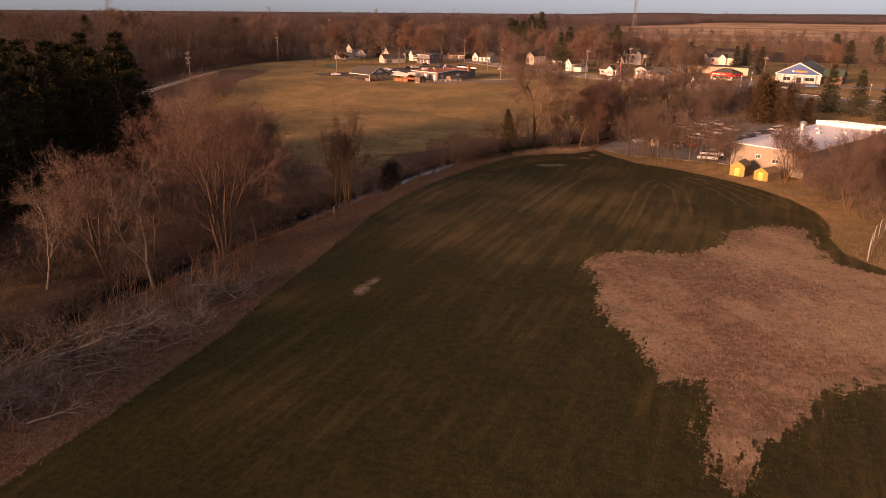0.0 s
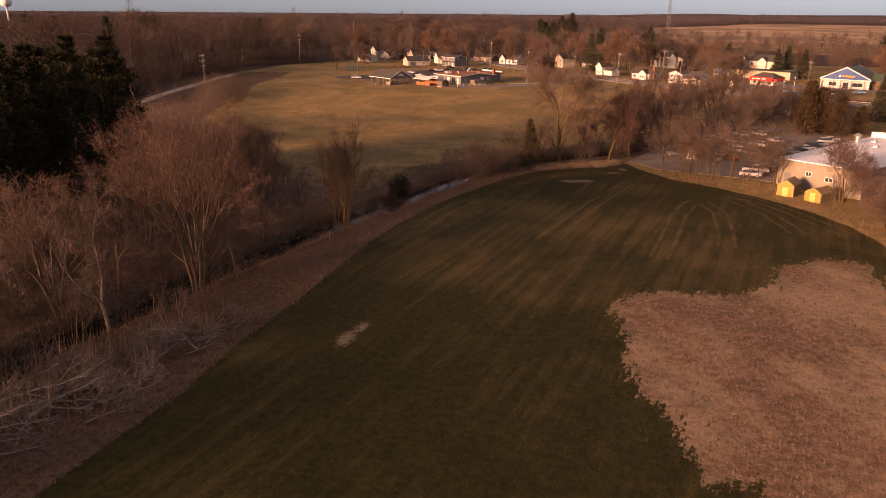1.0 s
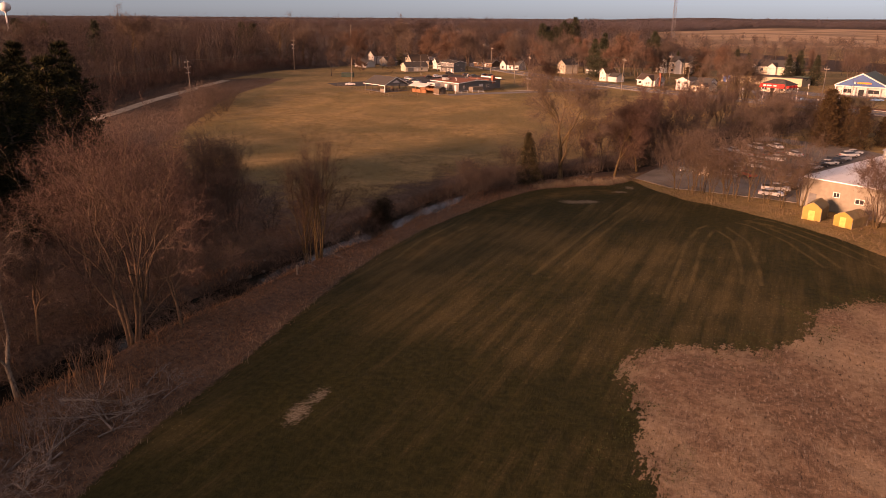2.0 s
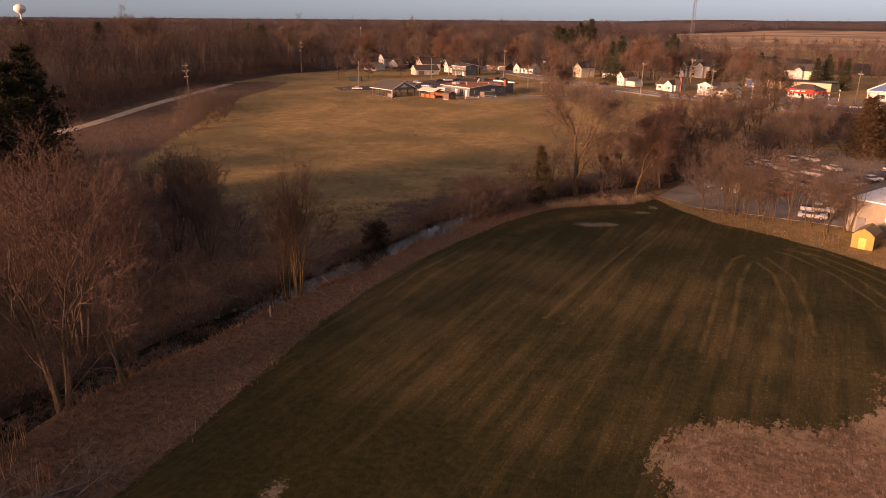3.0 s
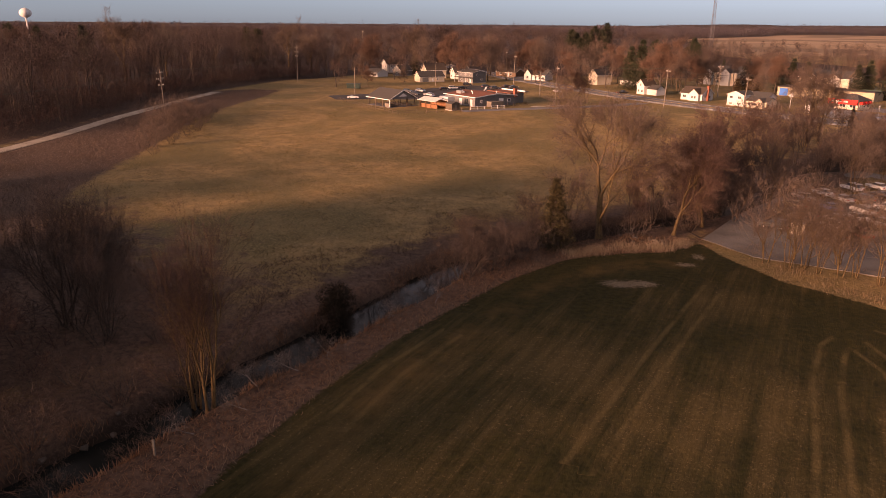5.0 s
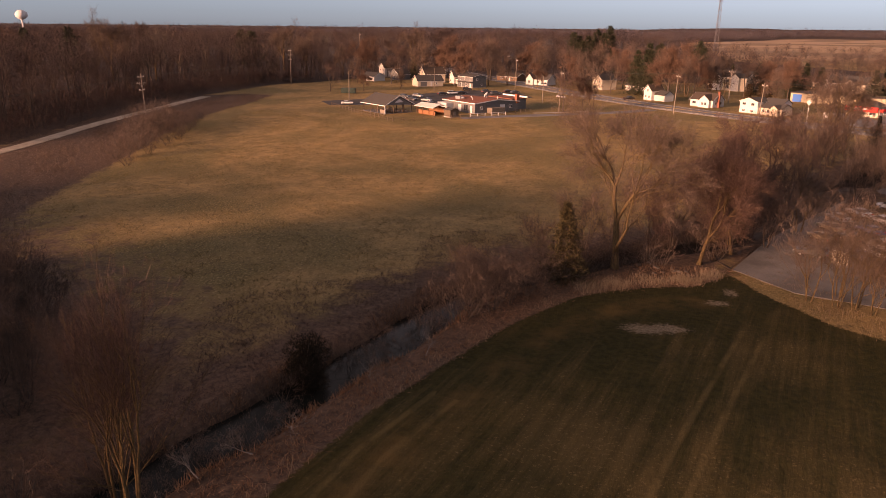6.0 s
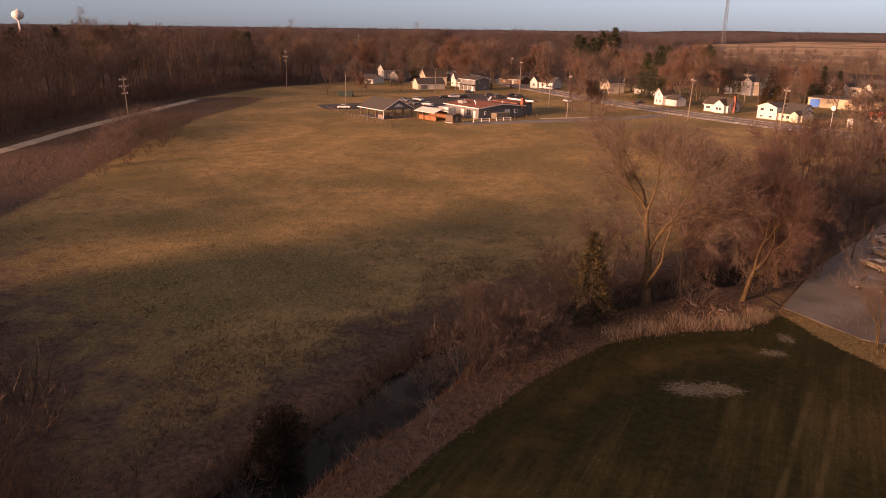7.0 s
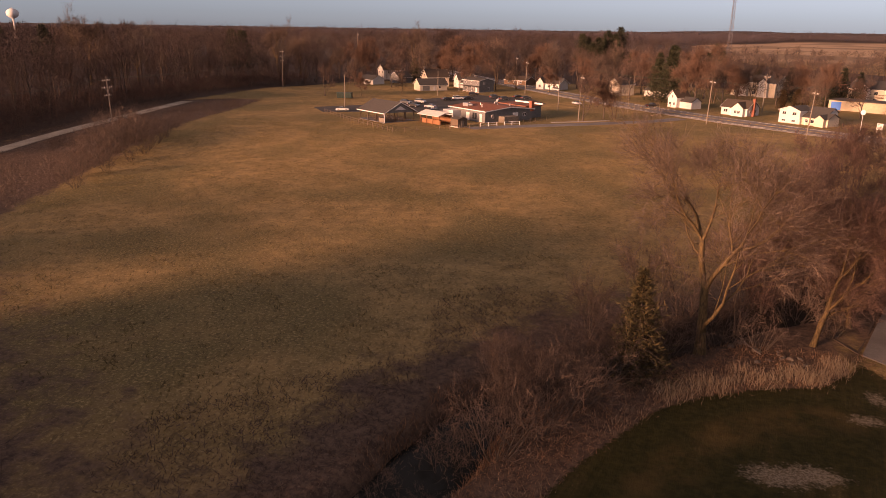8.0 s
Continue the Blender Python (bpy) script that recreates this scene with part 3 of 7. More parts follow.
def again(root, x, y, turn=0.0, scale=1.0, label="", tilt=(0, 0)):
    """A further copy of a tree, with its own turn and size."""
    ob = copy_thing(root, pose(x, y, ground_z(x, y), tilt[0], tilt[1], turn))
    ob.matrix_basis = pose(x, y, ground_z(x, y), tilt[0], tilt[1], turn) @ Matrix.Diagonal((scale, scale, scale, 1))
    if label:
        ob["label"] = label
    return ob


def conifer(seed, tall, wide, whorls, arms, sprays, needle, droop=0.15, bare=0.15, sharp=1.0):
    """Trunk and needle sprays of an evergreen; sharp below 1 gives a rounder top."""
    t = Tree(seed)
    r = t.r
    top = np.array((r.normal(0, 0.2), r.normal(0, 0.2), tall))
    t.tube([np.array((0, 0, -0.3)), top * 0.5, top], [tall * 0.017, tall * 0.011, 0.02], 6)
    centres, ways, sizes = [], [], []
    for i in range(whorls):
        k = bare + (1 - bare) * (i + r.uniform(0, 0.8)) / whorls
        reach = wide * max(0.06, (1 - k) ** sharp) * r.uniform(0.7, 1.15)
        for a in range(arms):
            ang = 2 * np.pi * (a + r.uniform(-0.35, 0.35)) / arms + i * 1.1
            out = np.array((np.cos(ang), np.sin(ang), r.uniform(-0.5, 0.6) * droop * 2 - droop + 0.35 * k))
            base = top * k
            length = reach * r.uniform(0.65, 1.15)
            end = base + out * length
            t.tube([base, base + out * length * 0.5 + (0, 0, 0.06 * length), end], [0.035 + 0.012 * length, 0.03, 0.012], 3)
            for s in range(sprays):
                f = 0.22 + 0.8 * (s + r.uniform(0, 1)) / sprays
                centres.append(base + out * length * f + r.normal(0, 0.09 * length + 0.05, 3))
                ways.append(out + r.normal(0, 0.5, 3))
                sizes.append(needle * r.uniform(0.7, 1.3))
    p, w, s = np.array(centres), np.array(ways), np.array(sizes)[:, None]
    n = len(p)
    verts, tris = [], []
    for j in range(3):
        d = w + r.normal(0, 0.75, (n, 3))
        d /= np.linalg.norm(d, axis=1)[:, None]
        side = np.cross(d, r.normal(0, 1, (n, 3)))
        side /= np.linalg.norm(side, axis=1)[:, None]
        tip = p + d * s + (0, 0, 0.1)
        base = len(verts) and sum(len(v) for v in verts)
        verts.append(np.stack([p - side * s * 0.12, p + side * s * 0.12, tip], 1).reshape(-1, 3))
        tris.append(base + np.arange(n * 3).reshape(-1, 3))
    return t.wood(), (np.concatenate(verts), np.concatenate(tris))


# trees along the creek: close ones with fine twigs, and plainer ones to fill the thickets
creek_maple = tree_thing("maple_tree", "large leafless maple with a broad red-brown crown", forked(11, 19.8, 0.27, 6, 2, 1.0, 0.012, 4, 4, 0.24, (0.03, 0.0), 0.5, 0.52, 0.83, 0.035, 0.03, 0.15), BARK_TAN, TWIG)
stand(creek_maple, -39.6, 73.5, 20)
again(creek_maple, -43.5, 80.5, 140, 0.92)
creek_poplar = tree_thing("cottonwood_tree", "tall leafless cottonwood with yellowish forked limbs", forked(26, 18.6, 0.3, 7, 2, 0.9, 0.011, 5, 1, 0, (0.0, 0), 0.55, 0.52, 0.84, 0.07, 0.1, 0.15, 0.3, 0.45, 0.9), BARK_GOLD, TWIG_GREY)
stand(creek_poplar, -7.9, 149.0, 60)
bank_tree = tree_thing("willow_tree", "leaning leafless willow with dense fine twigs", forked(33, 13.6, 0.22, 7, 2, 0.9, 0.012, 5, 1, 0, (0.14, 0.03), 0.55, 0.52, 0.83, 0.05, 0.09, 0.14, 0.3, 0.35, 0.9), BARK_GOLD, TWIG)
stand(bank_tree, 1.4, 153.2, 15)
again(bank_tree, 5.5, 158.5, 130, 0.9)
pale_tree = tree_thing("sycamore_tree", "leafless sycamore with pale flaking bark", forked(45, 14.6, 0.24, 6, 3, 1.0, 0.011, 5, 1, 0, (-0.28, 0.0), 0.55, 0.52, 0.83, 0.05, 0.0, 0.16), BARK_PALE, TWIG_GREY)
stand(pale_tree, -42.2, 63.4, 0)
stem_tree = tree_thing("alder_tree", "slender many-stemmed leafless alder beside the creek", forked(57, 15.2, 0.2, 5, 2, 1.1, 0.009, 4, 4, 0.1, (0.02, 0), 0.5, 0.3, 0.84, 0.07, 0.0, 0.08), BARK_GOLD, TWIG)
stand(stem_tree, -32.4, 98.2, 0)
bank_maple = tree_thing("maple_tree", "mid-sized leafless maple with tan limbs", forked(47, 13.6, 0.24, 6, 3, 1.0, 0.012, 5, 1, 0, (-0.08, 0.05), 0.55, 0.54, 0.83, 0.04, 0.02, 0.16), BARK_TAN, TWIG_GREY)
stand(bank_maple, -47.8, 63.4, 40)
again(bank_maple, -36.6, 76.4, 250, 0.74, "", (0, 16))
again(bank_maple, -46.5, 70.5, 120, 0.85)
again(pale_tree, -51.5, 59.0, 200, 0.8)
bush_tree = tree_thing("hawthorn_tree", "low spreading leafless hawthorn with many stems", forked(61, 11.4, 0.15, 5, 2, 1.1, 0.010, 5, 5, 0.25, (0, 0), 0.5, 0.36, 0.84, 0.07, 0.0, 0.09), BARK, TWIG_GREY)
stand(bush_tree, -50, 109.0, 0)
again(bush_tree, -57, 101, 130, 1.05)
again(bush_tree, -52.5, 107.0, 75, 1.1)
again(bush_tree, -47.6, 106.4, 250, 0.8)
again(stem_tree, -34.2, 99.4, 200, 0.86)
again(bush_tree, -21.8, 136.4, 200, 0.62)
slim_tree = tree_thing("ash_tree", "thin young leafless ash with a light brown crown", forked(71, 10.6, 0.12, 5, 1, 1.2, 0.0115, 7, 3, 0.16, (0, 0), 0.6, 0.42, 0.86, 0.07, 0.0, 0.09), BARK_GOLD, TWIG_GREY)
stand(slim_tree, 11.4, 144.6, 0)
maple_plain = tree_thing("maple_tree", "leafless maple with a broad brown crown", forked(12, 19, 0.34, 5, 3, 1.4, 0.026, 4, 3, 0.22, (0.03, 0.02), 0.6, 0.48, 0.82, 0.05, 0.0, 0.11), BARK, TWIG)
stand(maple_plain, -52.5, 84, 250, 0.8)
poplar_plain = tree_thing("cottonwood_tree", "tall leafless cottonwood with forked limbs", forked(24, 18, 0.36, 6, 3, 1.2, 0.028, 4, 1, 0, (0, 0), 0.6, 0.46, 0.83, 0.07, 0.06, 0.11, 0.3, 0.4), BARK_GOLD, TWIG_GREY)
stand(poplar_plain, 32.5, 233.5, 70, 0.98)
stem_plain = tree_thing("alder_tree", "slender many-stemmed leafless alder", forked(58, 14.5, 0.2, 5, 2, 1.3, 0.024, 4, 3, 0.16, (0.02, 0), 0.6, 0.36, 0.84, 0.07, 0.0, 0.09), BARK, TWIG)
stand(stem_plain, -4, 157, 40, 0.75)
bush_plain = tree_thing("hawthorn_tree", "low spreading leafless hawthorn", forked(62, 10.5, 0.15, 4, 2, 1.4, 0.028, 3, 5, 0.42, (0, 0), 0.65, 0.44, 0.84, 0.06, 0.0, 0.1), BARK, TWIG_GREY)
stand(bush_plain, -12, 155, 10, 0.85)
pr = np.random.default_rng(99)
# thicket behind the large maple and along the water
# those below y = 30 are out of view, added to shade the field
for x, y, kind, s in ((-55, 48, bush_plain, 0.9), (-50, 66, stem_plain, 0.8),
                      (-50, 40, stem_plain, 0.75), (-49, 20, maple_plain, 0.8), (-53, -5, maple_plain, 0.9), (-58, -32, poplar_plain, 0.8), 
                      (-66, 26, maple_plain, 0.85), (-70, 4, poplar_plain, 0.85), (-56, 118, bush_plain, 0.6), (-47, 92, stem_plain, 0.8), (-56, 74, bush_plain, 0.9)):
    again(kind, x, y, pr.uniform(0, 360), s * pr.uniform(0.93, 1.07))
# thicket between the tip of the field and the highway
for x, y, kind, s in ((5, 160, bush_plain, 0.9), (3, 168, stem_plain, 0.8), (9, 170, maple_plain, 0.6), (-1, 163, maple_plain, 0.55), (13, 181, bush_plain, 1.1),
                      (6, 182, stem_plain, 0.85), (17, 190, maple_plain, 0.6), (10, 195, stem_plain, 0.9), (21, 201, bush_plain, 1.2), (26, 210, maple_plain, 0.6), (18, 213, stem_plain, 0.8),
                      (35.5, 236, poplar_plain, 0.86), (30, 222, bush_plain, 1.1), (38, 222, bush_plain, 1.2), (44, 228, maple_plain, 0.5), (40, 214, bush_plain, 1.1), (50, 222, bush_plain, 1.0),
                      (-17, 150, bush_plain, 0.6), (10, 163, bush_plain, 0.8), (27, 192, bush_plain, 1.0), (33, 203, bush_plain, 1.0), (57, 215, bush_plain, 1.1), (22, 222, stem_plain, 0.7), (12, 206, bush_plain, 0.9)):
    again(kind, x, y, pr.uniform(0, 360), s * pr.uniform(0.93, 1.07))
# young trees along the parking lot
for x, y, s in ((13.6, 143.2, 0.92), (15.4, 143.6, 1.05), (18.6, 141.5, 1.0), (20.2, 141.8, 0.85), (22.0, 139.6, 1.08), (24.4, 139.4, 0.95), (26.2, 137.2, 0.9), (16.5, 142.0, 0.8), (14.6, 146.5, 0.95), (19.5, 146, 0.9),
                (28.9, 138.2, 1.05), (15.5, 172, 1.1), (30, 184, 1.15), (36, 190, 1.1)):
    again(slim_tree, x, y, pr.uniform(0, 360), s)
# trees by the white building and right of the field
field_tree = tree_thing("ash_tree", "leafless many-stemmed ash with tan limbs in tall grass", forked(75, 10.6, 0.17, 6, 2, 1.0, 0.014, 5, 4, 0.3, (0, 0), 0.5, 0.46, 0.83, 0.05, 0.0, 0.13), BARK_GOLD, TWIG_RED)
stand(field_tree, 40.3, 110.6, 0)
for x, y, kind, s in ((36.4, 128.3, field_tree, 0.86), (46.5, 115, field_tree, 1.0), (46.5, 117, bush_plain, 0.7), (50, 106, maple_plain, 0.45), (45, 101, bush_plain, 0.6), (54, 114, field_tree, 0.95), (58, 124, bush_plain, 0.8),
                      (47, 126, slim_tree, 1.0), (62, 108, maple_plain, 0.46), (68, 118, bush_plain, 0.8), (52, 133, bush_plain, 0.9), (43.5, 113.5, bush_plain, 0.55), (40, 121, bush_plain, 0.5), (49, 110, bush_plain, 0.7)):
    again(kind, x, y, pr.uniform(0, 360), s * pr.uniform(0.95, 1.05))

# pine grove
grove = [(-75, 116), (-84, 119), (-89, 108), (-92, 84), (-90, 68), (-84, 72), (-76, 94)]
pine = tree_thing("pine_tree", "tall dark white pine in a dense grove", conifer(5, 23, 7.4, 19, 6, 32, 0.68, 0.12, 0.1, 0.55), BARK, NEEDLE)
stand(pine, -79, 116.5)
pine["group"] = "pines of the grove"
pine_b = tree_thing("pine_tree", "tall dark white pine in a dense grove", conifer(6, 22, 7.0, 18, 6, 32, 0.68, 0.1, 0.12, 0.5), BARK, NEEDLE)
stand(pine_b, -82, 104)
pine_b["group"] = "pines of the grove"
# coarse pine for unseen trees that are added to cast shade
shade_pine = tree_thing("pine_tree", "tall coarse white pine, out of view, for shade", conifer(7, 22, 7, 16, 6, 9, 1.8, 0.1, 0.1, 0.5), BARK, NEEDLE)
stand(shade_pine, -78, -14)
spots = [(-79, 116.5), (-82, 104)]
again(pine_b, -84, 111, 40, 0.98)
again(pine, -75.5, 112, 140, 0.88)
# the last two of the first row of pines from y = 72 down are unseen shade casters
for x, y in ((-72.5, 105), (-70.5, 96), (-73.5, 88), (-79, 80), (-71, 80), (-75, 72), (-82, 66)):
    spots.append((x, y))
    again(pine_b, x, y, pr.uniform(0, 360), pr.uniform(0.9, 1.0))
for _ in range(4000):
    x, y = pr.uniform(-142, -74), pr.uniform(72, 147)
    if inside(np.array([x]), np.array([y]), grove)[0] and min(math.hypot(x - a, y - b) for a, b in spots) > 13.5:
        spots.append((x, y))
        again((pine, pine_b)[len(spots) % 2] if x > -88 else shade_pine, x, y, pr.uniform(0, 360), pr.uniform(0.85, 1.05) if x > -86 else pr.uniform(0.6, 1.0))
# smaller pines; the last two stand out of view, added for shade
for x, y, s in ((-66.5, 92, 0.55), (-67.5, 101, 0.62), (-68.5, 84, 0.5), (-69.5, 109, 0.6), (-72, 66, 0.7), (-77, 58, 0.75)):
    again((pine, pine_b)[int(-x) % 2], x, y, pr.uniform(0, 360), s)
again(pine, -83, 112, 250, 1.0)
for x, y in ((-79, 90), (-80, 100), (-82, 82), (-86, 92), (-88, 104), (-80, 110)):
    again((pine, pine_b)[int(y) % 2], x, y, pr.uniform(0, 360), pr.uniform(0.85, 1.0))
# young pines out of view, added to shade the floor towards the creek
for i in range(9):
    again(shade_pine, -77 + 1.2 * i + pr.uniform(-1, 1), 34 + 3.4 * i, pr.uniform(0, 360), pr.uniform(0.32, 0.4))
# more unseen pines, added so that their shade darkens the grove floor
for x, y in ((-86, 47), (-90, 53), (-93, 60), (-96, 52), (-86, 57), (-90, 66)):
    again(shade_pine, x, y, pr.uniform(0, 360), pr.uniform(0.68, 0.8))
# pines out of view west of the grove, added to shade the left pasture
for x, y in ((-112, 110), (-118, 104), (-126, 98), (-124, 112), (-118, 121), (-133, 108), (-132, 122), (-140, 116)):
    again(shade_pine, x, y, pr.uniform(0, 360), pr.uniform(0.66, 0.86))
# pines out of view along the creek meadow, added to shade the field's left
for i in range(9):
    x, y = -72 + pr.uniform(-7, 7), -22 - 10 * i + pr.uniform(-2, 2)
    again(shade_pine, x, y, pr.uniform(0, 360), pr.uniform(0.42, 0.6))
for i in range(10):
    again(shade_pine, -98 + 14 * (i % 2) + pr.uniform(-3, 3), -28 - 8 * i + pr.uniform(-2, 2), pr.uniform(0, 360), pr.uniform(0.55, 0.8))
# single evergreens
spruce = tree_thing("spruce_tree", "narrow dark green spruce tree", conifer(8, 10, 2.9, 20, 7, 15, 0.42, 0.35, 0.04, 0.85), BARK, NEEDLE_GREY)
stand(spruce, 44.4, 246.5, 0, 0.66)
tip_spruce = tree_thing("spruce_tree", "thin olive-brown spruce with drooping boughs", conifer(28, 8.6, 3.1, 20, 8, 14, 0.42, 0.4, 0.03, 0.8), BARK, strands("olive_brown_needles", [(0.03, 0.027, 0.015), (0.062, 0.052, 0.026), (0.12, 0.09, 0.042)]))
stand(tip_spruce, -12.9, 143.4)
broad_spruce = tree_thing("spruce_tree", "broad dull green spruce with drooping boughs", conifer(18, 13, 4.2, 20, 8, 16, 0.55, 0.3, 0.05, 0.7), BARK, NEEDLE_GREY)
stand(broad_spruce, 70, 219.5)
for x, y, s in ((-5, 352, 1.45), (-9, 356, 1.25), (52, 368, 0.95), (57, 366, 0.85), (47, 362, 0.8), (68, 340, 0.9), (73, 345, 1.0), (78, 340, 0.9), (36, 372, 0.9), (75.5, 214, 0.95), (80, 207, 0.85), (85, 203, 0.8), (90, 199, 0.75)):
    again(broad_spruce, x, y, pr.uniform(0, 360), s)
for x, y, s in ((-113, 408, 1.2), (30, 404, 1.0), (-20, 470, 1.3)):
    again(spruce, x, y, pr.uniform(0, 360), s)
again(spruce, 6.4, 166.5, 40, 1.12)
cedar = tree_thing("cedar_tree", "dense bronze-green cedar with a ragged outline", conifer(9, 10.5, 3.6, 20, 8, 13, 0.5, 0.1, 0.02, 0.38), BARK, NEEDLE_RUST)
stand(cedar, 46.5, 197)
for x, y, s in ((50, 199, 1.0), (53, 195, 0.85), (48.5, 203, 1.1), (59, 199, 0.62), (30, 345, 0.55), (34, 344, 0.6), (37, 346, 0.5)):
    again(cedar, x, y, pr.uniform(0, 360), s)
juniper = tree_thing("juniper_bush", "dark rounded juniper at the edge of the creek", crown_cloud(10, 6.8, 4.9, 0.02, 9000, 0.3, 0.026, 14), BARK, strands("brown_black_juniper", [(0.008, 0.007, 0.005), (0.016, 0.013, 0.008), (0.03, 0.022, 0.013)]))
stand(juniper, -30.6, 116.2, 0, 1.0, 1.1)


# ---- woods ----
def wood_of(name, label, variants, places, twig_mat, wood_mat=BARK):
    """Many distant trees joined into one stretch of wood: trunks and crowns."""
    root = tagged(new(name), label, "woods", kind="stuff")
    for which, mat, part_name in ((0, wood_mat, "trunks"), (1, twig_mat, "crowns")):
        vs, ts, base = [], [], 0
        tones = np.random.default_rng(len(places)).uniform(0, 1, len(places))
        levels = height(np.array([p[0] for p in places]), np.array([p[1] for p in places]))
        for i, (x, y, s, a) in enumerate(places):
            v, t = variants[i % len(variants)][which]
            c, d = math.cos(a), math.sin(a)
            moved = np.stack([(v[:, 0] * c - v[:, 1] * d) * s + x, (v[:, 0] * d + v[:, 1] * c) * s + y, v[:, 2] * s], 1)
            moved[:, 2] += levels[i]
            vs.append(moved)
            ts.append(t + base)
            base += len(v)
        mesh = tri_mesh(part_name, np.concatenate(vs), np.concatenate(ts), mat)
        layer = mesh.attributes.new("tone", "FLOAT", "POINT")
        layer.data.foreach_set("value", np.repeat(tones, [len(v) for v in vs]).astype(np.float32))
        ob = new(part_name, mesh)
        ob.parent = root
        ob["kind"] = "stuff"
    return root


def scatter(n, poly, gap, lo, hi, keep=lambda x, y: True):
    """Spots spread over a polygon, no closer than gap."""
    out, cells = [], {}
    xs, ys = [p[0] for p in poly], [p[1] for p in poly]
    px, py = pr.uniform(min(xs), max(xs), n), pr.uniform(min(ys), max(ys), n)
    ok = inside(px, py, poly)
    for x, y in zip(px[ok], py[ok]):
        key = (int(x // gap), int(y // gap))
        near_by = [q for i in (-1, 0, 1) for j in (-1, 0, 1) for q in cells.get((key[0] + i, key[1] + j), ())]
        if keep(x, y) and all((x - a) ** 2 + (y - b) ** 2 > gap * gap for a, b in near_by):
            cells.setdefault(key, []).append((x, y))
            out.append((x, y, lo + (hi - lo) * pr.uniform(0, 1) ** 1.6, pr.uniform(0, 6.28)))
    return out


edge_trees = [crown_cloud(100 + i, 20, (11, 14, 12, 16, 13, 10, 15)[i], (0.3, 0.2, 0.35, 0.25, 0.15, 0.3, 0.3)[i], 1500, 0.8, 0.034, 9 + i) for i in range(7)]
back_trees = [crown_cloud(120 + i, 20, (12, 15, 13, 17, 14, 16)[i], (0.4, 0.3, 0.45, 0.35, 0.3, 0.4)[i], 470, 0.95, 0.09, 8 + i) for i in range(6)]
low_trees = [crown_cloud(125 + i, 12, 10 + i, 0.08, 270, 0.75, 0.075, 8) for i in range(4)]
yard_woods = [crown_cloud(130 + i, 16, (12, 14, 11, 15, 13)[i], 0.2, 560, 0.9, 0.072, 8 + i) for i in range(5)]
far_trees = [crown_cloud(140 + i, 17, 19 + 2 * i, 0.5, 230, 1.1, 0.2, 9 + i) for i in range(5)]
field_trees = [crown_cloud(145 + i, 16, 15 + i, 0.12, 380, 1.0, 0.13, 10 + i) for i in range(4)]
ridge_trees = [crown_cloud(150 + i, 17, 34, 0.1, 110, 2.2, 0.8, 9) for i in range(4)]
wood_of("woods", "leafless woodland edge behind the gravel road", edge_trees,
        scatter(3000, [(-150, 175), (-150, 215), (-158, 240), (-167, 270), (-168, 300), (-168, 330), (-165, 362), (-150, 372), (-150, 400), (-200, 400), (-200, 175)], 6.6, 0.55, 1.25), FAR_TWIG)
wood_of("woods", "low bare understory trees along the woodland edge", low_trees,
        scatter(3000, [(-148, 175), (-148, 213), (-155, 240), (-162, 268), (-164, 330), (-160, 362), (-148, 372), (-148, 396), (-185, 396), (-185, 175)], 5.0, 0.35, 1.0), FAR_TWIG)
# unseen porous crowns, added to dim the pasture and the near field
wood_of("woods", "bare trees out of view round the pine grove, added for shade", back_trees,
        scatter(900, [(-88, 48), (-92, 70), (-98, 112), (-120, 136), (-165, 150), (-190, 100), (-150, 50), (-120, 40)], 9.0, 0.45, 0.95)
        + scatter(900, [(-190, -60), (-190, 60), (-150, 50), (-125, -10), (-105, -35), (-75, -45), (-75, -110), (-150, -130)], 11.0, 0.6, 1.15), FAR_TWIG)
wood_of("woods", "deep leafless woodland behind the town", back_trees,
        scatter(9000, [(-190, 120), (-190, 400), (-150, 400), (-135, 425), (-60, 425), (-60, 600), (-480, 600), (-480, 120)], 12.5, 0.6, 1.2, lambda x, y: y > 220 - 0.45 * x - 330 + 20), FAR_TWIG)
tall_trees = [forked(190 + i, 21, 0.3, 5, 3, 1.8, 0.04, 4, 1 + i % 2, 0.12, (0, 0), 0.6, 0.44, 0.83) for i in range(4)]
wood_of("woods", "taller bare trees rising above the woodland", tall_trees,
        scatter(60, [(-185, 230), (-180, 400), (-80, 440), (-60, 560), (-400, 560), (-400, 230)], 50, 0.9, 1.2), FAR_TWIG_PALE)
wood_of("woods", "leafless trees standing round the houses", yard_woods,
        scatter(3000, [(-150, 405), (-60, 415), (-20, 400), (-5, 376), (22, 372), (26, 404), (60, 400), (80, 392), (110, 350), (160, 325), (330, 330), (330, 560), (-60, 640)], 9.5, 0.5, 0.98), FAR_TWIG_PALE)
wood_of("woods", "distant leafless forest reaching to the horizon", far_trees,
        scatter(9000, [(-800, 590), (40, 590), (60, 900), (-100, 1500), (-1300, 1500)], 24, 0.6, 1.2), FAR_TWIG)
wood_of("woods", "distant leafless trees among fields", field_trees,
        scatter(3000, [(40, 590), (420, 560), (800, 640), (820, 900), (420, 960), (60, 1000)], 21, 0.45, 0.85), FAR_TWIG_PALE)
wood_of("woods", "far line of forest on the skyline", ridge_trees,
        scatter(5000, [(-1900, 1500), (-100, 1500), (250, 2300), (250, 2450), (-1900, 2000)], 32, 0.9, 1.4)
        + scatter(6000, [(-50, 1500), (60, 1500), (330, 2060), (1700, 2100), (1700, 2260), (250, 2300)], 15, 0.65, 1.15), HAZE_TWIG)
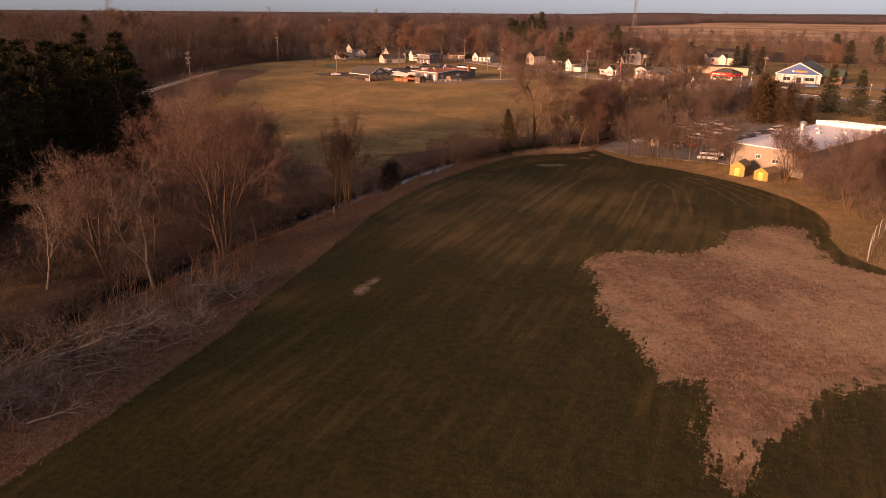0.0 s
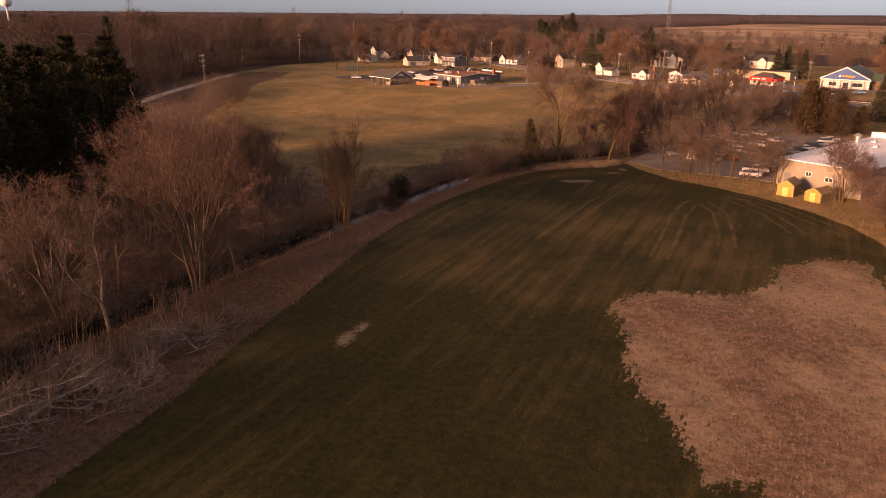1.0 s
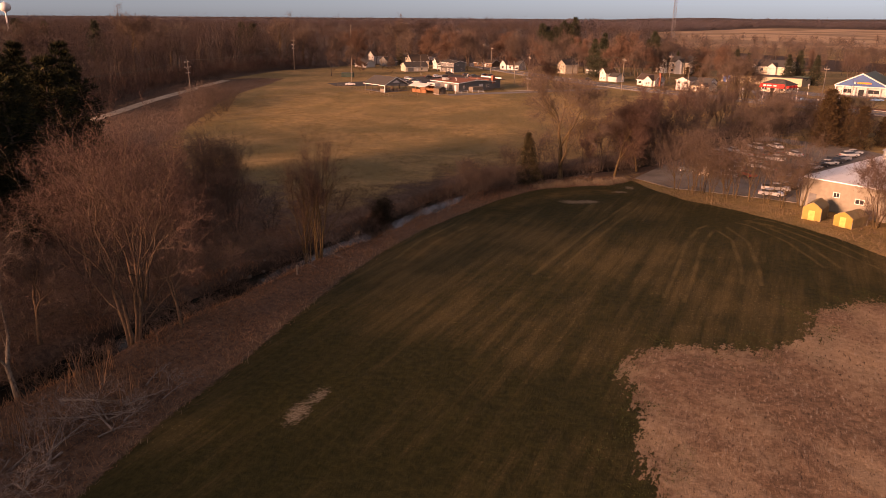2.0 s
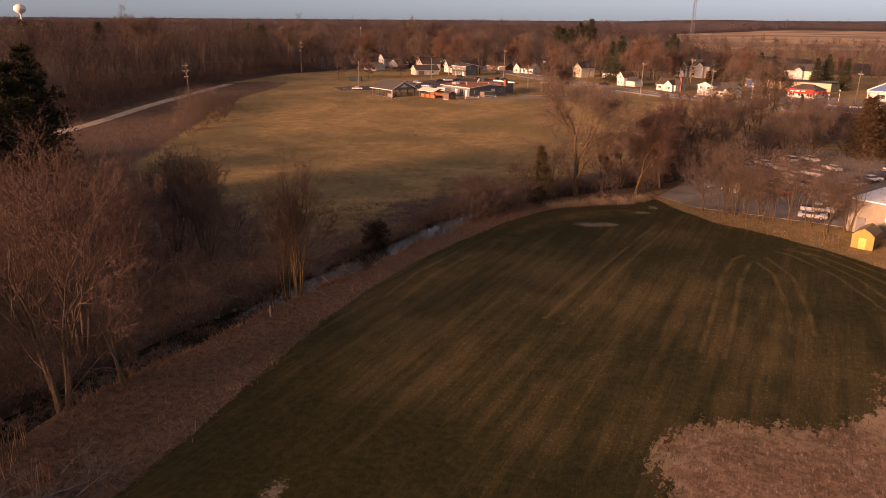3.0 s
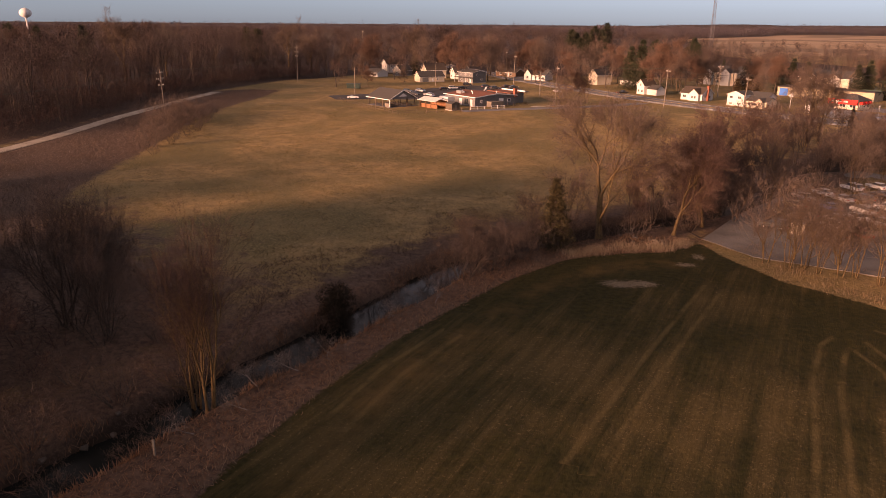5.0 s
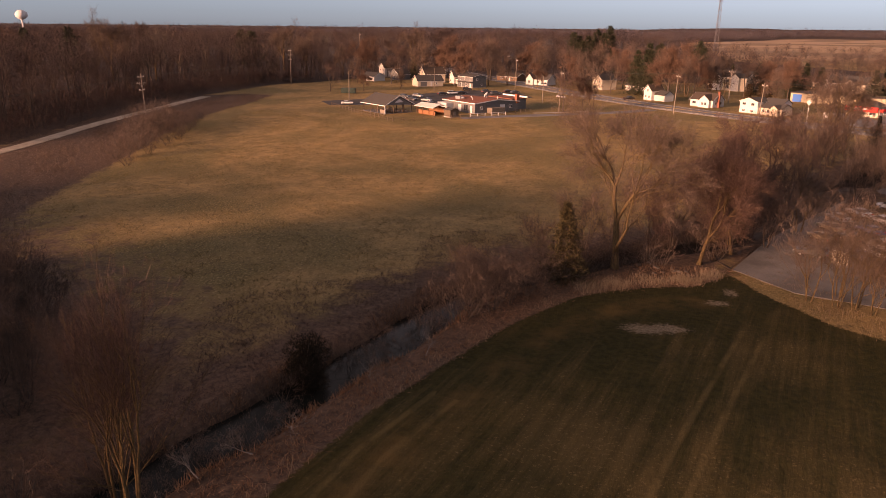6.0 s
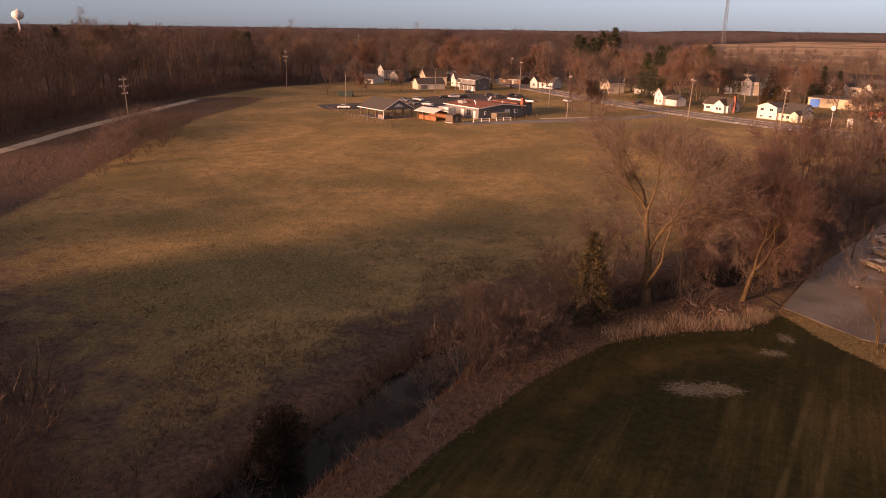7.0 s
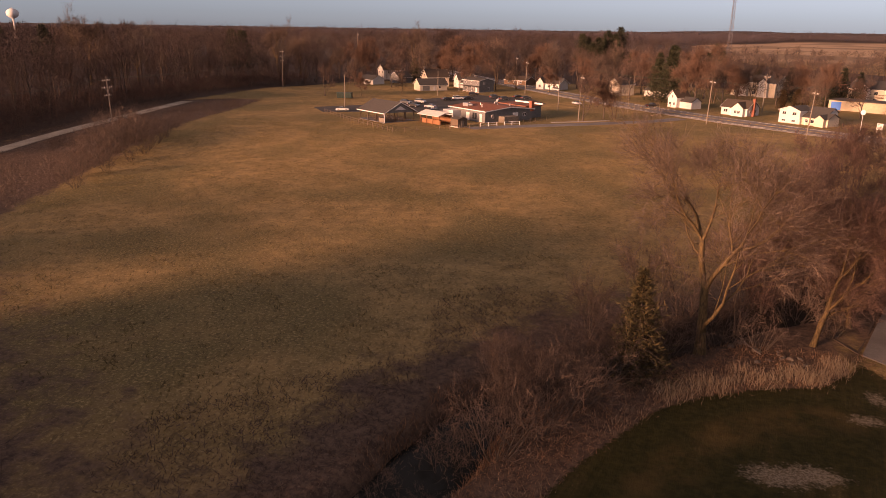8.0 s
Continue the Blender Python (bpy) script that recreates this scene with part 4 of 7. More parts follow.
pine_crowns = [conifer(180 + i, 18 + i, 6.4, 20, 6, 7, 1.1, 0.1, 0.2, 0.5) for i in range(3)]
wood_of("pines", "dark pines rising above the distant forest", pine_crowns,
        [(-62 + pr.uniform(0, 34), 560 + pr.uniform(-16, 16), pr.uniform(0.85, 1.25), pr.uniform(0, 6)) for i in range(8)] + [(-8 + pr.uniform(0, 40), 520 + pr.uniform(-16, 16), pr.uniform(0.6, 0.95), pr.uniform(0, 6)) for i in range(7)]
        + [(-330, 380, 1.25, 1), (-305, 372, 1.1, 2), (-240, 330, 1.1, 3), (-196, 402, 1.15, 4), (-212, 420, 1.1, 5), (120, 380, 0.8, 1), (128, 384, 0.75, 2), (136, 372, 0.8, 0)], NEEDLE_GREY)
# trees standing between the houses
yard_tree = tree_thing("yard_tree", "leafless yard tree with a rounded brown crown", forked(171, 13, 0.26, 5, 3, 1.7, 0.034, 4, 1, 0, (0, 0), 0.55, 0.5, 0.84, 0.05), BARK, TWIG_RED)
stand(yard_tree, -28.6, 287.0, 0, 0.9)
yard_maple = tree_thing("yard_tree", "orange-brown leafless maple in a yard", forked(172, 13, 0.28, 5, 5, 1.8, 0.036, 5, 1, 0, (0, 0), 0.55, 0.5, 0.84, 0.05, 0.0, 0.1, 0.4), BARK, strands("orange_brown_buds", [(0.07, 0.043, 0.034), (0.125, 0.075, 0.054), (0.175, 0.115, 0.085)]))
stand(yard_maple, 2.4, 334, 0, 1.5)
yard_ash = tree_thing("yard_tree", "greyish leafless yard tree with forked limbs", forked(173, 14, 0.26, 5, 2, 1.7, 0.032, 4, 2, 0.16, (0, 0), 0.55, 0.46, 0.84, 0.06), BARK_TAN, TWIG_GREY)
stand(yard_ash, 10, 356, 0, 1.1)
yard_kinds, yard_count = (yard_tree, yard_maple, yard_ash), 0
for x, y, s in ((-23.6, 296, 0.7), (-20.8, 297.6, 0.72), (-121, 327, 0.62), (-109.4, 332, 0.6), (-100.2, 349, 0.5), (12, 347, 1.0), (-80, 374, 1.1), (-70, 378, 1.15), (-85, 396, 1.2), (-95, 398, 1.2), (-106, 402, 1.1),
                (-120, 405, 1.1), (-135, 398, 1.0), (-128, 372, 0.8), (-112, 372, 0.7), (-60, 418, 1.2), (-52, 412, 1.2), (-40, 400, 1.1), (-36, 388, 0.9), (-30, 366, 0.9), (-18, 360, 0.85), (-14, 384, 1.0), (-2, 380, 1.0), (8, 372, 0.95), (16, 345, 0.8), (22, 350, 0.9),
                (30, 356, 0.9), (38, 362, 0.9), (36, 330, 0.7), (48, 326, 0.75), (44, 352, 0.9), (80, 352, 0.8), (90, 340, 0.8), (104, 330, 0.9), (112, 318, 0.9), (120, 300, 1.0), (-142, 420, 1.1), (-150, 408, 1.0), (-76, 412, 1.2), (-100, 414, 1.2),
                (-25, 410, 1.1), (-10, 404, 1.05), (5, 398, 1.0), (20, 376, 0.8), (50, 384, 0.9), (85, 372, 0.9), (98, 358, 0.9), (130, 335, 0.9), (-48, 372, 0.6), (-63, 384, 0.7)):
    yard_count += 1
    again(yard_kinds[yard_count % 3], x, y, pr.uniform(0, 360), s * pr.uniform(1.05, 1.3))
again(poplar_plain, -224.3, 334.7, 30, 1.52)
again(poplar_plain, -200.7, 444.6, 100, 1.4)
again(poplar_plain, -168, 405, 70, 1.1)
again(poplar_plain, -216, 352, 120, 1.25)
again(poplar_plain, -128, 452, 200, 1.35)

# ---- roads and paved places ----
def paved(name, color, speck=0.3, rough=0.9):
    n = Nodes(name, rough, 0.25)
    fine, broad = n.noise(9.0, 4, 0.7), n.noise(0.22, 5, 0.6)
    f = n.maths("ADD", n.maths("MULTIPLY", fine, 0.4), n.maths("MULTIPLY", broad, 0.6))
    n.bump(fine, 0.3, 0.01)
    return n.done(n.mix(n.ramp(f, 0.35, 0.65), tuple(c * (1 - speck) for c in color), tuple(c * (1 + speck) for c in color)))


ASPHALT = paved("worn_grey_asphalt", (0.15, 0.145, 0.15))
DARK_ASPHALT = paved("dark_patched_asphalt", (0.055, 0.052, 0.052))
GRAVEL = paved("pale_compacted_gravel", (0.33, 0.28, 0.22))
CONCRETE = paved("light_concrete", (0.36, 0.33, 0.30))
ROAD_PAINT = plain("road_marking_paint", (0.62, 0.58, 0.5), 0.7)
YELLOW_PAINT = plain("yellow_road_paint", (0.55, 0.36, 0.06), 0.7)


def ribbon(name, line, width, material, label, category, lift=0.05, step=3.0, top=None):
    """A strip that follows a line over the ground, with a thickness of its own."""
    pts = []
    for (ax, ay), (bx, by) in zip(line[:-1], line[1:]):
        n = max(1, int(math.hypot(bx - ax, by - ay) / step))
        pts += [(ax + (bx - ax) * i / n, ay + (by - ay) * i / n) for i in range(n)]
    pts = np.array(pts + [line[-1]])
    for _ in range(3):
        pts[1:-1] = (pts[:-2] + 2 * pts[1:-1] + pts[2:]) / 4
    way = np.gradient(pts, axis=0)
    way /= np.linalg.norm(way, axis=1)[:, None]
    side = np.stack([-way[:, 1], way[:, 0]], 1) * width / 2
    a, b = pts + side, pts - side
    z = height(pts[:, 0], pts[:, 1]) + lift
    if top is not None:
        z = np.full(len(pts), top)
    m = len(pts)
    verts = [(*p, h) for p, h in zip(a, z)] + [(*p, h) for p, h in zip(b, z)] + [(*p, h - 0.3) for p, h in zip(a, z)] + [(*p, h - 0.3) for p, h in zip(b, z)]
    faces = []
    for i in range(m - 1):
        faces += [(m + i, m + i + 1, i + 1, i), (i, i + 1, 2 * m + i + 1, 2 * m + i), (3 * m + i, 3 * m + i + 1, m + i + 1, m + i)]
    return tagged(link_mesh(name, verts, faces, material), label, category, kind="structure")


def slab(name, outline, material, label, category, lift=0.05):
    """A level paved area that follows the ground, from a coarse grid inside its outline."""
    bm = bmesh.new()
    vs = [bm.verts.new((x, y, ground_z(x, y) + lift)) for x, y in outline]
    lower = [bm.verts.new((x, y, ground_z(x, y) - 0.4)) for x, y in outline]
    bm.faces.new(vs)
    for i in range(len(vs)):
        j = (i + 1) % len(vs)
        bm.faces.new((vs[i], lower[i], lower[j], vs[j]))
    bmesh.ops.recalc_face_normals(bm, faces=bm.faces)
    me = bpy.data.meshes.new(name)
    bm.to_mesh(me)
    bm.free()
    me.materials.append(material)
    return tagged(new(name, me), label, category, kind="structure")


HIGHWAY = [(-150, 540), (-110, 474), (-85, 435), (-64, 401), (-35, 358), (-16, 332), (-0.5, 314), (13.5, 299), (28, 285.5), (44, 272), (62, 259), (78, 249), (112, 226), (190, 176)]
ribbon("road", HIGHWAY, 11.5, ASPHALT, "worn grey two-lane highway with faded markings", "road", 0.14)
ribbon("road_marking", HIGHWAY, 0.28, YELLOW_PAINT, "faded yellow centre line of the highway", "road marking", 0.16)
for shift in (-4.4, 4.4):
    moved = []
    for i, (x, y) in enumerate(HIGHWAY):
        a, b = HIGHWAY[max(0, i - 1)], HIGHWAY[min(len(HIGHWAY) - 1, i + 1)]
        d = Vector((b[0] - a[0], b[1] - a[1])).normalized()
        moved.append((x - d.y * shift, y + d.x * shift))
    ribbon("road_marking", moved, 0.16, ROAD_PAINT, "white edge line of the highway", "road marking", 0.16)
GRAVEL_LINE = [(-128, 120), (-131, 160), (-136.2, 197), (-141.4, 223), (-144.9, 253), (-147, 265), (-150.2, 280), (-152.5, 292)]
ribbon("gravel_road", GRAVEL_LINE, 3.6, GRAVEL, "pale gravel road along the edge of the woods", "road", 0.1)
ribbon("road", [(-54, 262.5), (-46, 268.5), (-37, 274.5), (-28, 280.5), (-19, 287), (-10, 294), (-3, 303)], 4.2, ASPHALT, "narrow asphalt driveway curving to the highway", "driveway", 0.1)
ribbon("pavement", [(-36.5, 281.5), (-30, 285), (-22, 291.5)], 1.0, CONCRETE, "pale concrete footpath across the lawn", "path", 0.08)
slab("parking_lot", [(5, 152.4), (10.4, 146.2), (20, 143.6), (29, 140.6), (36, 146), (47, 162), (60, 184), (52, 196), (36, 206), (26, 194), (17, 179), (11, 167)], paved("stained_grey_asphalt", (0.16, 0.148, 0.138)), "cracked grey asphalt parking lot", "parking lot", 0.08)
slab("parking_lot", [(-101, 281), (-109, 292), (-98, 303), (-88, 325), (-72, 352), (-52, 347), (-44, 330), (-62, 303), (-70, 291), (-88, 287)], DARK_ASPHALT, "dark asphalt parking lot beside the diner", "parking lot", 0.08)
slab("parking_lot", [(47, 281), (64, 268.5), (84, 256), (116, 238), (130, 262), (108, 290), (92, 296), (75, 303), (63, 318), (50, 312)], ASPHALT, "wide asphalt forecourt in front of the shops", "parking lot", 0.08)
# bare brown earth; the shade lying on the lane is put into its colour
SHADED_DIRT = paved("shade_darkened_earth", (0.07, 0.05, 0.038), 0.35)
slab("dirt_lane", [(3.2, 156.2), (4.8, 152.6), (10.8, 167.2), (16.8, 179.2), (25.8, 194.2), (33, 204), (30, 209), (22, 198), (14, 184.5), (8, 170)], SHADED_DIRT, "packed earth lane beside the parking lot, darkened as in shade", "lane", 0.02)
MULCH = plain("russet_mulch_bed", (0.16, 0.075, 0.045), 0.95, 0.1)
slab("mulch_bed", [(52, 271.5), (62, 264.5), (80, 253.5), (82, 256.5), (64, 267.5), (54, 274.5)], MULCH, "russet mulch strip between highway and forecourt", "planting bed", 0.2)

# ---- building materials ----
WHITE = plain("white_painted_siding", (0.5, 0.49, 0.47), 0.7, vary=0.12)
CREAM = plain("cream_painted_siding", (0.5, 0.44, 0.35), 0.75, vary=0.1)
TAN = plain("tan_painted_block", (0.38, 0.32, 0.23), 0.8, vary=0.12)
GREY_WALL = plain("dark_grey_siding", (0.13, 0.13, 0.13), 0.75, vary=0.2)
BROWN_WALL = plain("brown_stained_boards", (0.14, 0.085, 0.055), 0.8, vary=0.25)
GREY_ROOF = plain("grey_asphalt_shingles", (0.055, 0.052, 0.05), 0.92, vary=0.25, size=3)
BROWN_ROOF = plain("brown_asphalt_shingles", (0.055, 0.042, 0.034), 0.92, vary=0.25, size=3)
RED_ROOF = plain("red_brown_roof_membrane", (0.19, 0.07, 0.042), 0.85, vary=0.2)
GREEN_ROOF = plain("dull_green_metal_roof", (0.055, 0.085, 0.06), 0.6, vary=0.15)
WHITE_ROOF = plain("white_roof_membrane", (0.72, 0.72, 0.74), 0.55, vary=0.07)
BLUE_PANEL = plain("blue_gable_cladding", (0.02, 0.07, 0.20), 0.55, vary=0.1)
RED_PANEL = plain("red_awning_cloth", (0.55, 0.03, 0.025), 0.7, vary=0.1)
ORANGE = plain("orange_sign_panel", (0.85, 0.27, 0.03), 0.6, vary=0.05)
BRICK_RED = plain("red_brick", (0.2, 0.075, 0.05), 0.85, vary=0.25, size=6)
TRIM = plain("white_trim_paint", (0.58, 0.57, 0.56), 0.6, vary=0.05)
WOOD = plain("weathered_brown_timber", (0.11, 0.08, 0.058), 0.85, vary=0.3, size=4)
ORANGE_WOOD = plain("orange_stained_timber", (0.22, 0.1, 0.05), 0.7, vary=0.25, size=4)
GREY_TIMBER = plain("silver_grey_timber", (0.17, 0.145, 0.12), 0.85, vary=0.25, size=4)
YELLOW_TARP = plain("yellow_tarpaulin", (0.30, 0.2, 0.05), 0.6, vary=0.12)
SHADED_TARP = plain("shaded_tan_tarpaulin", (0.2, 0.155, 0.09), 0.7, vary=0.2)
BLUE_DOOR = plain("bright_blue_panel", (0.02, 0.13, 0.45), 0.5, vary=0.08)
STEEL = plain("galvanised_steel", (0.42, 0.42, 0.42), 0.45, metal=0.7, vary=0.12)
DARK_STEEL = plain("dark_green_painted_steel", (0.03, 0.05, 0.04), 0.5, vary=0.15)
GLASS = Nodes("dark_window_glass", 0.06, 0.6).done((0.03, 0.035, 0.04))


def window(parent, side, u, z, w, h, half, depth, frame_mat=TRIM):
    """A framed pane set in one wall; side f, b, l or r, u along that wall."""
    place = {"f": (u, -0.0, 0), "b": (u, depth, 180), "l": (-half, u, -90), "r": (half, u, 90)}[side]
    fr = Solid()
    t = 0.09
    for x0, x1, z0, z1 in ((-w / 2, w / 2, 0, t), (-w / 2, w / 2, h - t, h), (-w / 2, -w / 2 + t, t, h - t), (w / 2 - t, w / 2, t, h - t), (-t / 3, t / 3, t, h - t)):
        fr.box(x0, -0.07, z0, x1, 0.03, z1)
    ob = fr.part("window", frame_mat, parent)
    ob.matrix_local = pose(place[0], place[1], z, 0, 0, place[2])
    Solid().box(-w / 2 + t, -0.03, t, w / 2 - t, 0.02, h - t).part("pane", GLASS, ob)
    return ob


def door(parent, side, u, w, h, half, depth, mat=TRIM, z=0.1):
    place = {"f": (u, 0, 0), "b": (u, depth, 180), "l": (-half, u, -90), "r": (half, u, 90)}[side]
    s = Solid().box(-w / 2, -0.06, 0, w / 2, 0.04, h)
    for k in range(3):
        s.box(-w / 2 + 0.12, -0.085, 0.15 + k * h / 3, w / 2 - 0.12, -0.06, h / 3 - 0.1 + k * h / 3)
    ob = s.part("door", mat, parent)
    ob.matrix_local = pose(place[0], place[1], z, 0, 0, place[2])
    Solid().tube((w / 2 - 0.15, -0.06, 1.0), (w / 2 - 0.15, -0.14, 1.0), 0.035, 0.035, 6).part("handle", STEEL, ob)
    return ob




def gable(name, label, x, y, turn, w, d, eave, ridge, wall, roof, along="x", windows=(), doors=(), over=0.45, category="house", chimney=None, trim=TRIM):
    """A gabled building. Its front wall lies on local y = 0 from -w/2 to w/2 and faces -y; along: the ridge's direction."""
    root = tagged(empty(name, x, y, ground_z(x, y), turn), label, category)
    half, t = w / 2, 0.15
    if along == "x":
        body = Solid().prism([(0, -0.6), (d, -0.6), (d, eave), (d / 2, ridge), (0, eave)], "x", -half, half)
    else:
        body = Solid().prism([(-half, -0.6), (half, -0.6), (half, eave), (0, ridge), (-half, eave)], "y", 0, d)
    body.part("wall", wall, root)
    span = d / 2 if along == "x" else half
    rise = (ridge - eave) / span
    drop = over * rise
    cover = Solid()
    edge = Solid()
    if along == "x":
        lo, hi = -half - over, half + over
        cover.prism([(-over, eave - drop + 0.02), (d / 2, ridge + 0.02), (d + over, eave - drop + 0.02), (d + over, eave - drop + t), (d / 2, ridge + t), (-over, eave - drop + t)], "x", lo, hi)
        for q in (lo - 0.03, hi):
            edge.prism([(-over, eave - drop - 0.03), (d / 2, ridge - 0.03), (d + over, eave - drop - 0.03), (d + over, eave - drop + t + 0.02), (d / 2, ridge + t + 0.02), (-over, eave - drop + t + 0.02)], "x", q, q + 0.03)
        edge.box(lo, -over - 0.03, eave - drop - 0.02, hi, -over, eave - drop + t)
    else:
        cover.prism([(-half - over, eave - drop + 0.02), (0, ridge + 0.02), (half + over, eave - drop + 0.02), (half + over, eave - drop + t), (0, ridge + t), (-half - over, eave - drop + t)], "y", -over, d + over)
        for q in (-over - 0.03, d + over):
            edge.prism([(-half - over, eave - drop - 0.03), (0, ridge - 0.03), (half + over, eave - drop - 0.03), (half + over, eave - drop + t + 0.02), (0, ridge + t + 0.02), (-half - over, eave - drop + t + 0.02)], "y", q, q + 0.03)
        edge.box(-half - over - 0.03, -over, eave - drop - 0.02, -half - over, d + over, eave - drop + t)
        edge.box(half + over, -over, eave - drop - 0.02, half + over + 0.03, d + over, eave - drop + t)
    cover.part("roof", roof, root)
    edge.part("fascia", trim, root)
    Solid().box(-half - 0.04, -0.04, -0.6, half + 0.04, d + 0.04, 0.25).part("foundation", CONCRETE, root)
    for wdw in windows:
        window(root, *wdw, half, d)
    for dr in doors:
        door(root, *dr[:4], half, d, *dr[4:])
    if chimney:
        cx, cy, top = chimney
        s = Solid().box(cx - 0.45, cy - 0.35, -0.3, cx + 0.45, cy + 0.35, top).box(cx - 0.52, cy - 0.42, top - 0.25, cx + 0.52, cy + 0.42, top)
        s.part("chimney", BRICK_RED, root)
    return root


def wing(root, x0, y0, w, d, eave, ridge, wall, roof, along="x", over=0.35):
    """A further gabled block of the same building: its wall and roof as parts."""
    h = w / 2
    m = Matrix.Translation((x0, y0, 0))
    if along == "x":
        a = Solid().prism([(0, -0.6), (d, -0.6), (d, eave), (d / 2, ridge), (0, eave)], "x", -h, h)
        b = Solid().prism([(-over, eave - 0.1), (d / 2, ridge + 0.02), (d + over, eave - 0.1), (d + over, eave + 0.1), (d / 2, ridge + 0.22), (-over, eave + 0.1)], "x", -h - over, h + over)
    else:
        a = Solid().prism([(-h, -0.6), (h, -0.6), (h, eave), (0, ridge), (-h, eave)], "y", 0, d)
        b = Solid().prism([(-h - over, eave - 0.1), (0, ridge + 0.02), (h + over, eave - 0.1), (h + over, eave + 0.1), (0, ridge + 0.22), (-h - over, eave + 0.1)], "y", -over, d + over)
    for s, name, mat in ((a, "wall", wall), (b, "roof", roof)):
        s.part(name, mat, root).matrix_local = m


W = lambda side, u, z, w=1.1, h=1.2: (side, u, z, w, h)

# ---- houses beyond the highway ----
h = gable("house", "small white house with brown roof and brick chimney", 12.6, 318.3, -39, 10.5, 7.6, 2.9, 5.4, WHITE, BROWN_ROOF, "x",
          [W("f", -3.4, 1.0, 1.8, 1.2), W("r", 2.0, 1.0), W("r", 5.4, 1.0), W("l", 3.5, 1.0)], [("f", -1.2, 0.95, 2.05)], chimney=(5.75, 3.2, 6.3))
wing(h, 2.2, -1.6, 4.6, 5.0, 2.9, 4.9, WHITE, BROWN_ROOF, "y")
for u in (1.6, 2.9):
    window(h, "f", u, 0.95, 1.1, 1.2, 5.2, 7.6).location.y = -1.6
h = gable("house", "white split-level house with grey roof", 25.0, 304.0, -42, 8.6, 9.5, 5.0, 6.5, WHITE, GREY_ROOF, "y",
          [W("f", -2.2, 3.3, 1.7, 1.2), W("f", 2.0, 3.3, 1.7, 1.2), W("f", -2.2, 0.7, 1.6, 0.8), W("f", 1.9, 0.7, 1.6, 0.8)])
wing(h, 9.4, 1.5, 10.6, 7.5, 2.9, 4.6, CREAM, GREY_ROOF, "x")
wing(h, 12.4, -0.6, 3.4, 4.5, 2.9, 4.3, CREAM, GREY_ROOF, "y")
wing(h, 7.5, 6.5, 9.0, 6.0, 4.6, 6.3, WHITE, GREY_ROOF, "x")
for u in (6.2, 8.6):
    window(h, "f", u, 0.9, 1.5, 1.3, 4.3, 9.5).location.y = 1.5
door(h, "f", 10.3, 0.95, 2.05, 4.3, 9.5).location.y = 1.5
for u in (4.6, 6.7, 8.8, 10.6):
    Solid().box(u - 0.08, -0.25, 0, u + 0.08, -0.09, 2.75).part("porch_post", TRIM, h)
h = gable("house", "narrow white two-storey house with a steep gable", -4.2, 335.4, -48, 4.8, 7.0, 4.2, 6.6, WHITE, BROWN_ROOF, "y", [W("f", 0.0, 3.6, 0.9, 1.3), W("f", -1.1, 1.0), W("f", 1.1, 1.0), W("r", 2.5, 1.0)], [("r", 5.0, 0.9, 2.0)])
wing(h, 5.4, 1.8, 6.4, 5.2, 2.6, 4.2, WHITE, GREY_ROOF, "x")
h = gable("house", "white house with cross gable and grey roof", -50.5, 388.4, -24, 12.5, 9.0, 3.1, 5.6, WHITE, GREY_ROOF, "x", [W("f", 0.3, 1.0, 1.5, 1.3), W("f", 3.2, 1.0, 1.3, 1.3), W("f", 5.2, 1.0)], [("f", -1.5, 0.95, 2.05)])
wing(h, -4.4, -1.2, 4.4, 6.0, 3.2, 6.0, WHITE, GREY_ROOF, "y")
window(h, "f", -4.4, 1.0, 1.4, 1.5, 6.2, 9.0).location.y = -1.2
gable("house", "low brown ranch house with brown roof", -67.5, 407.5, -28, 15.0, 8.5, 2.7, 4.6, BROWN_WALL, BROWN_ROOF, "x", [W("f", -4, 1.0, 1.6), W("f", 0, 1.0, 1.6), W("f", 4, 1.0, 1.6)], [("f", 2, 0.95, 2.0)])
h = gable("house", "brown two-storey house with a dark porch", -77.5, 366.0, -38, 12.5, 9.0, 5.4, 6.4, GREY_WALL, GREY_ROOF, "x",
          [W("f", -4.2, 3.7), W("f", 0, 3.7), W("f", 4.2, 3.7), W("f", -3.5, 0.9, 1.6), W("f", 1, 0.9, 1.6), W("r", 3, 3.6), W("r", 6, 1.0)], [("f", 4.3, 0.95, 2.05)])
Solid().box(-6.8, -2.6, 2.75, 6.8, 0.0, 2.95).part("porch_roof", GREY_ROOF, h)
for u in (-6.4, -3.2, 0, 3.2, 6.4):
    Solid().box(u - 0.09, -2.45, 0, u + 0.09, -2.27, 2.75).part("porch_post", TRIM, h)
h = gable("garage", "cream gabled garage with open bays", -98.4, 363.2, -52, 8.6, 14.5, 2.9, 5.6, CREAM, GREY_ROOF, "y", [W("r", 10.5, 1.0)], [("r", 3.2, 3.6, 2.4, GREY_WALL), ("r", 7.6, 0.95, 2.05)], category="garage")
h = gable("house", "white house with a steep front gable", -88.0, 384.5, -52, 6.4, 9.0, 3.9, 6.9, WHITE, GREY_ROOF, "y", [W("f", 0, 3.6, 1.0, 1.3), W("f", -1.6, 1.0), W("r", 2.5, 1.0), W("r", 5.5, 1.0)], [("f", 1.4, 0.95, 2.05)])
wing(h, 7.0, 1.0, 8.0, 6.5, 2.7, 4.6, WHITE, GREY_ROOF, "x")
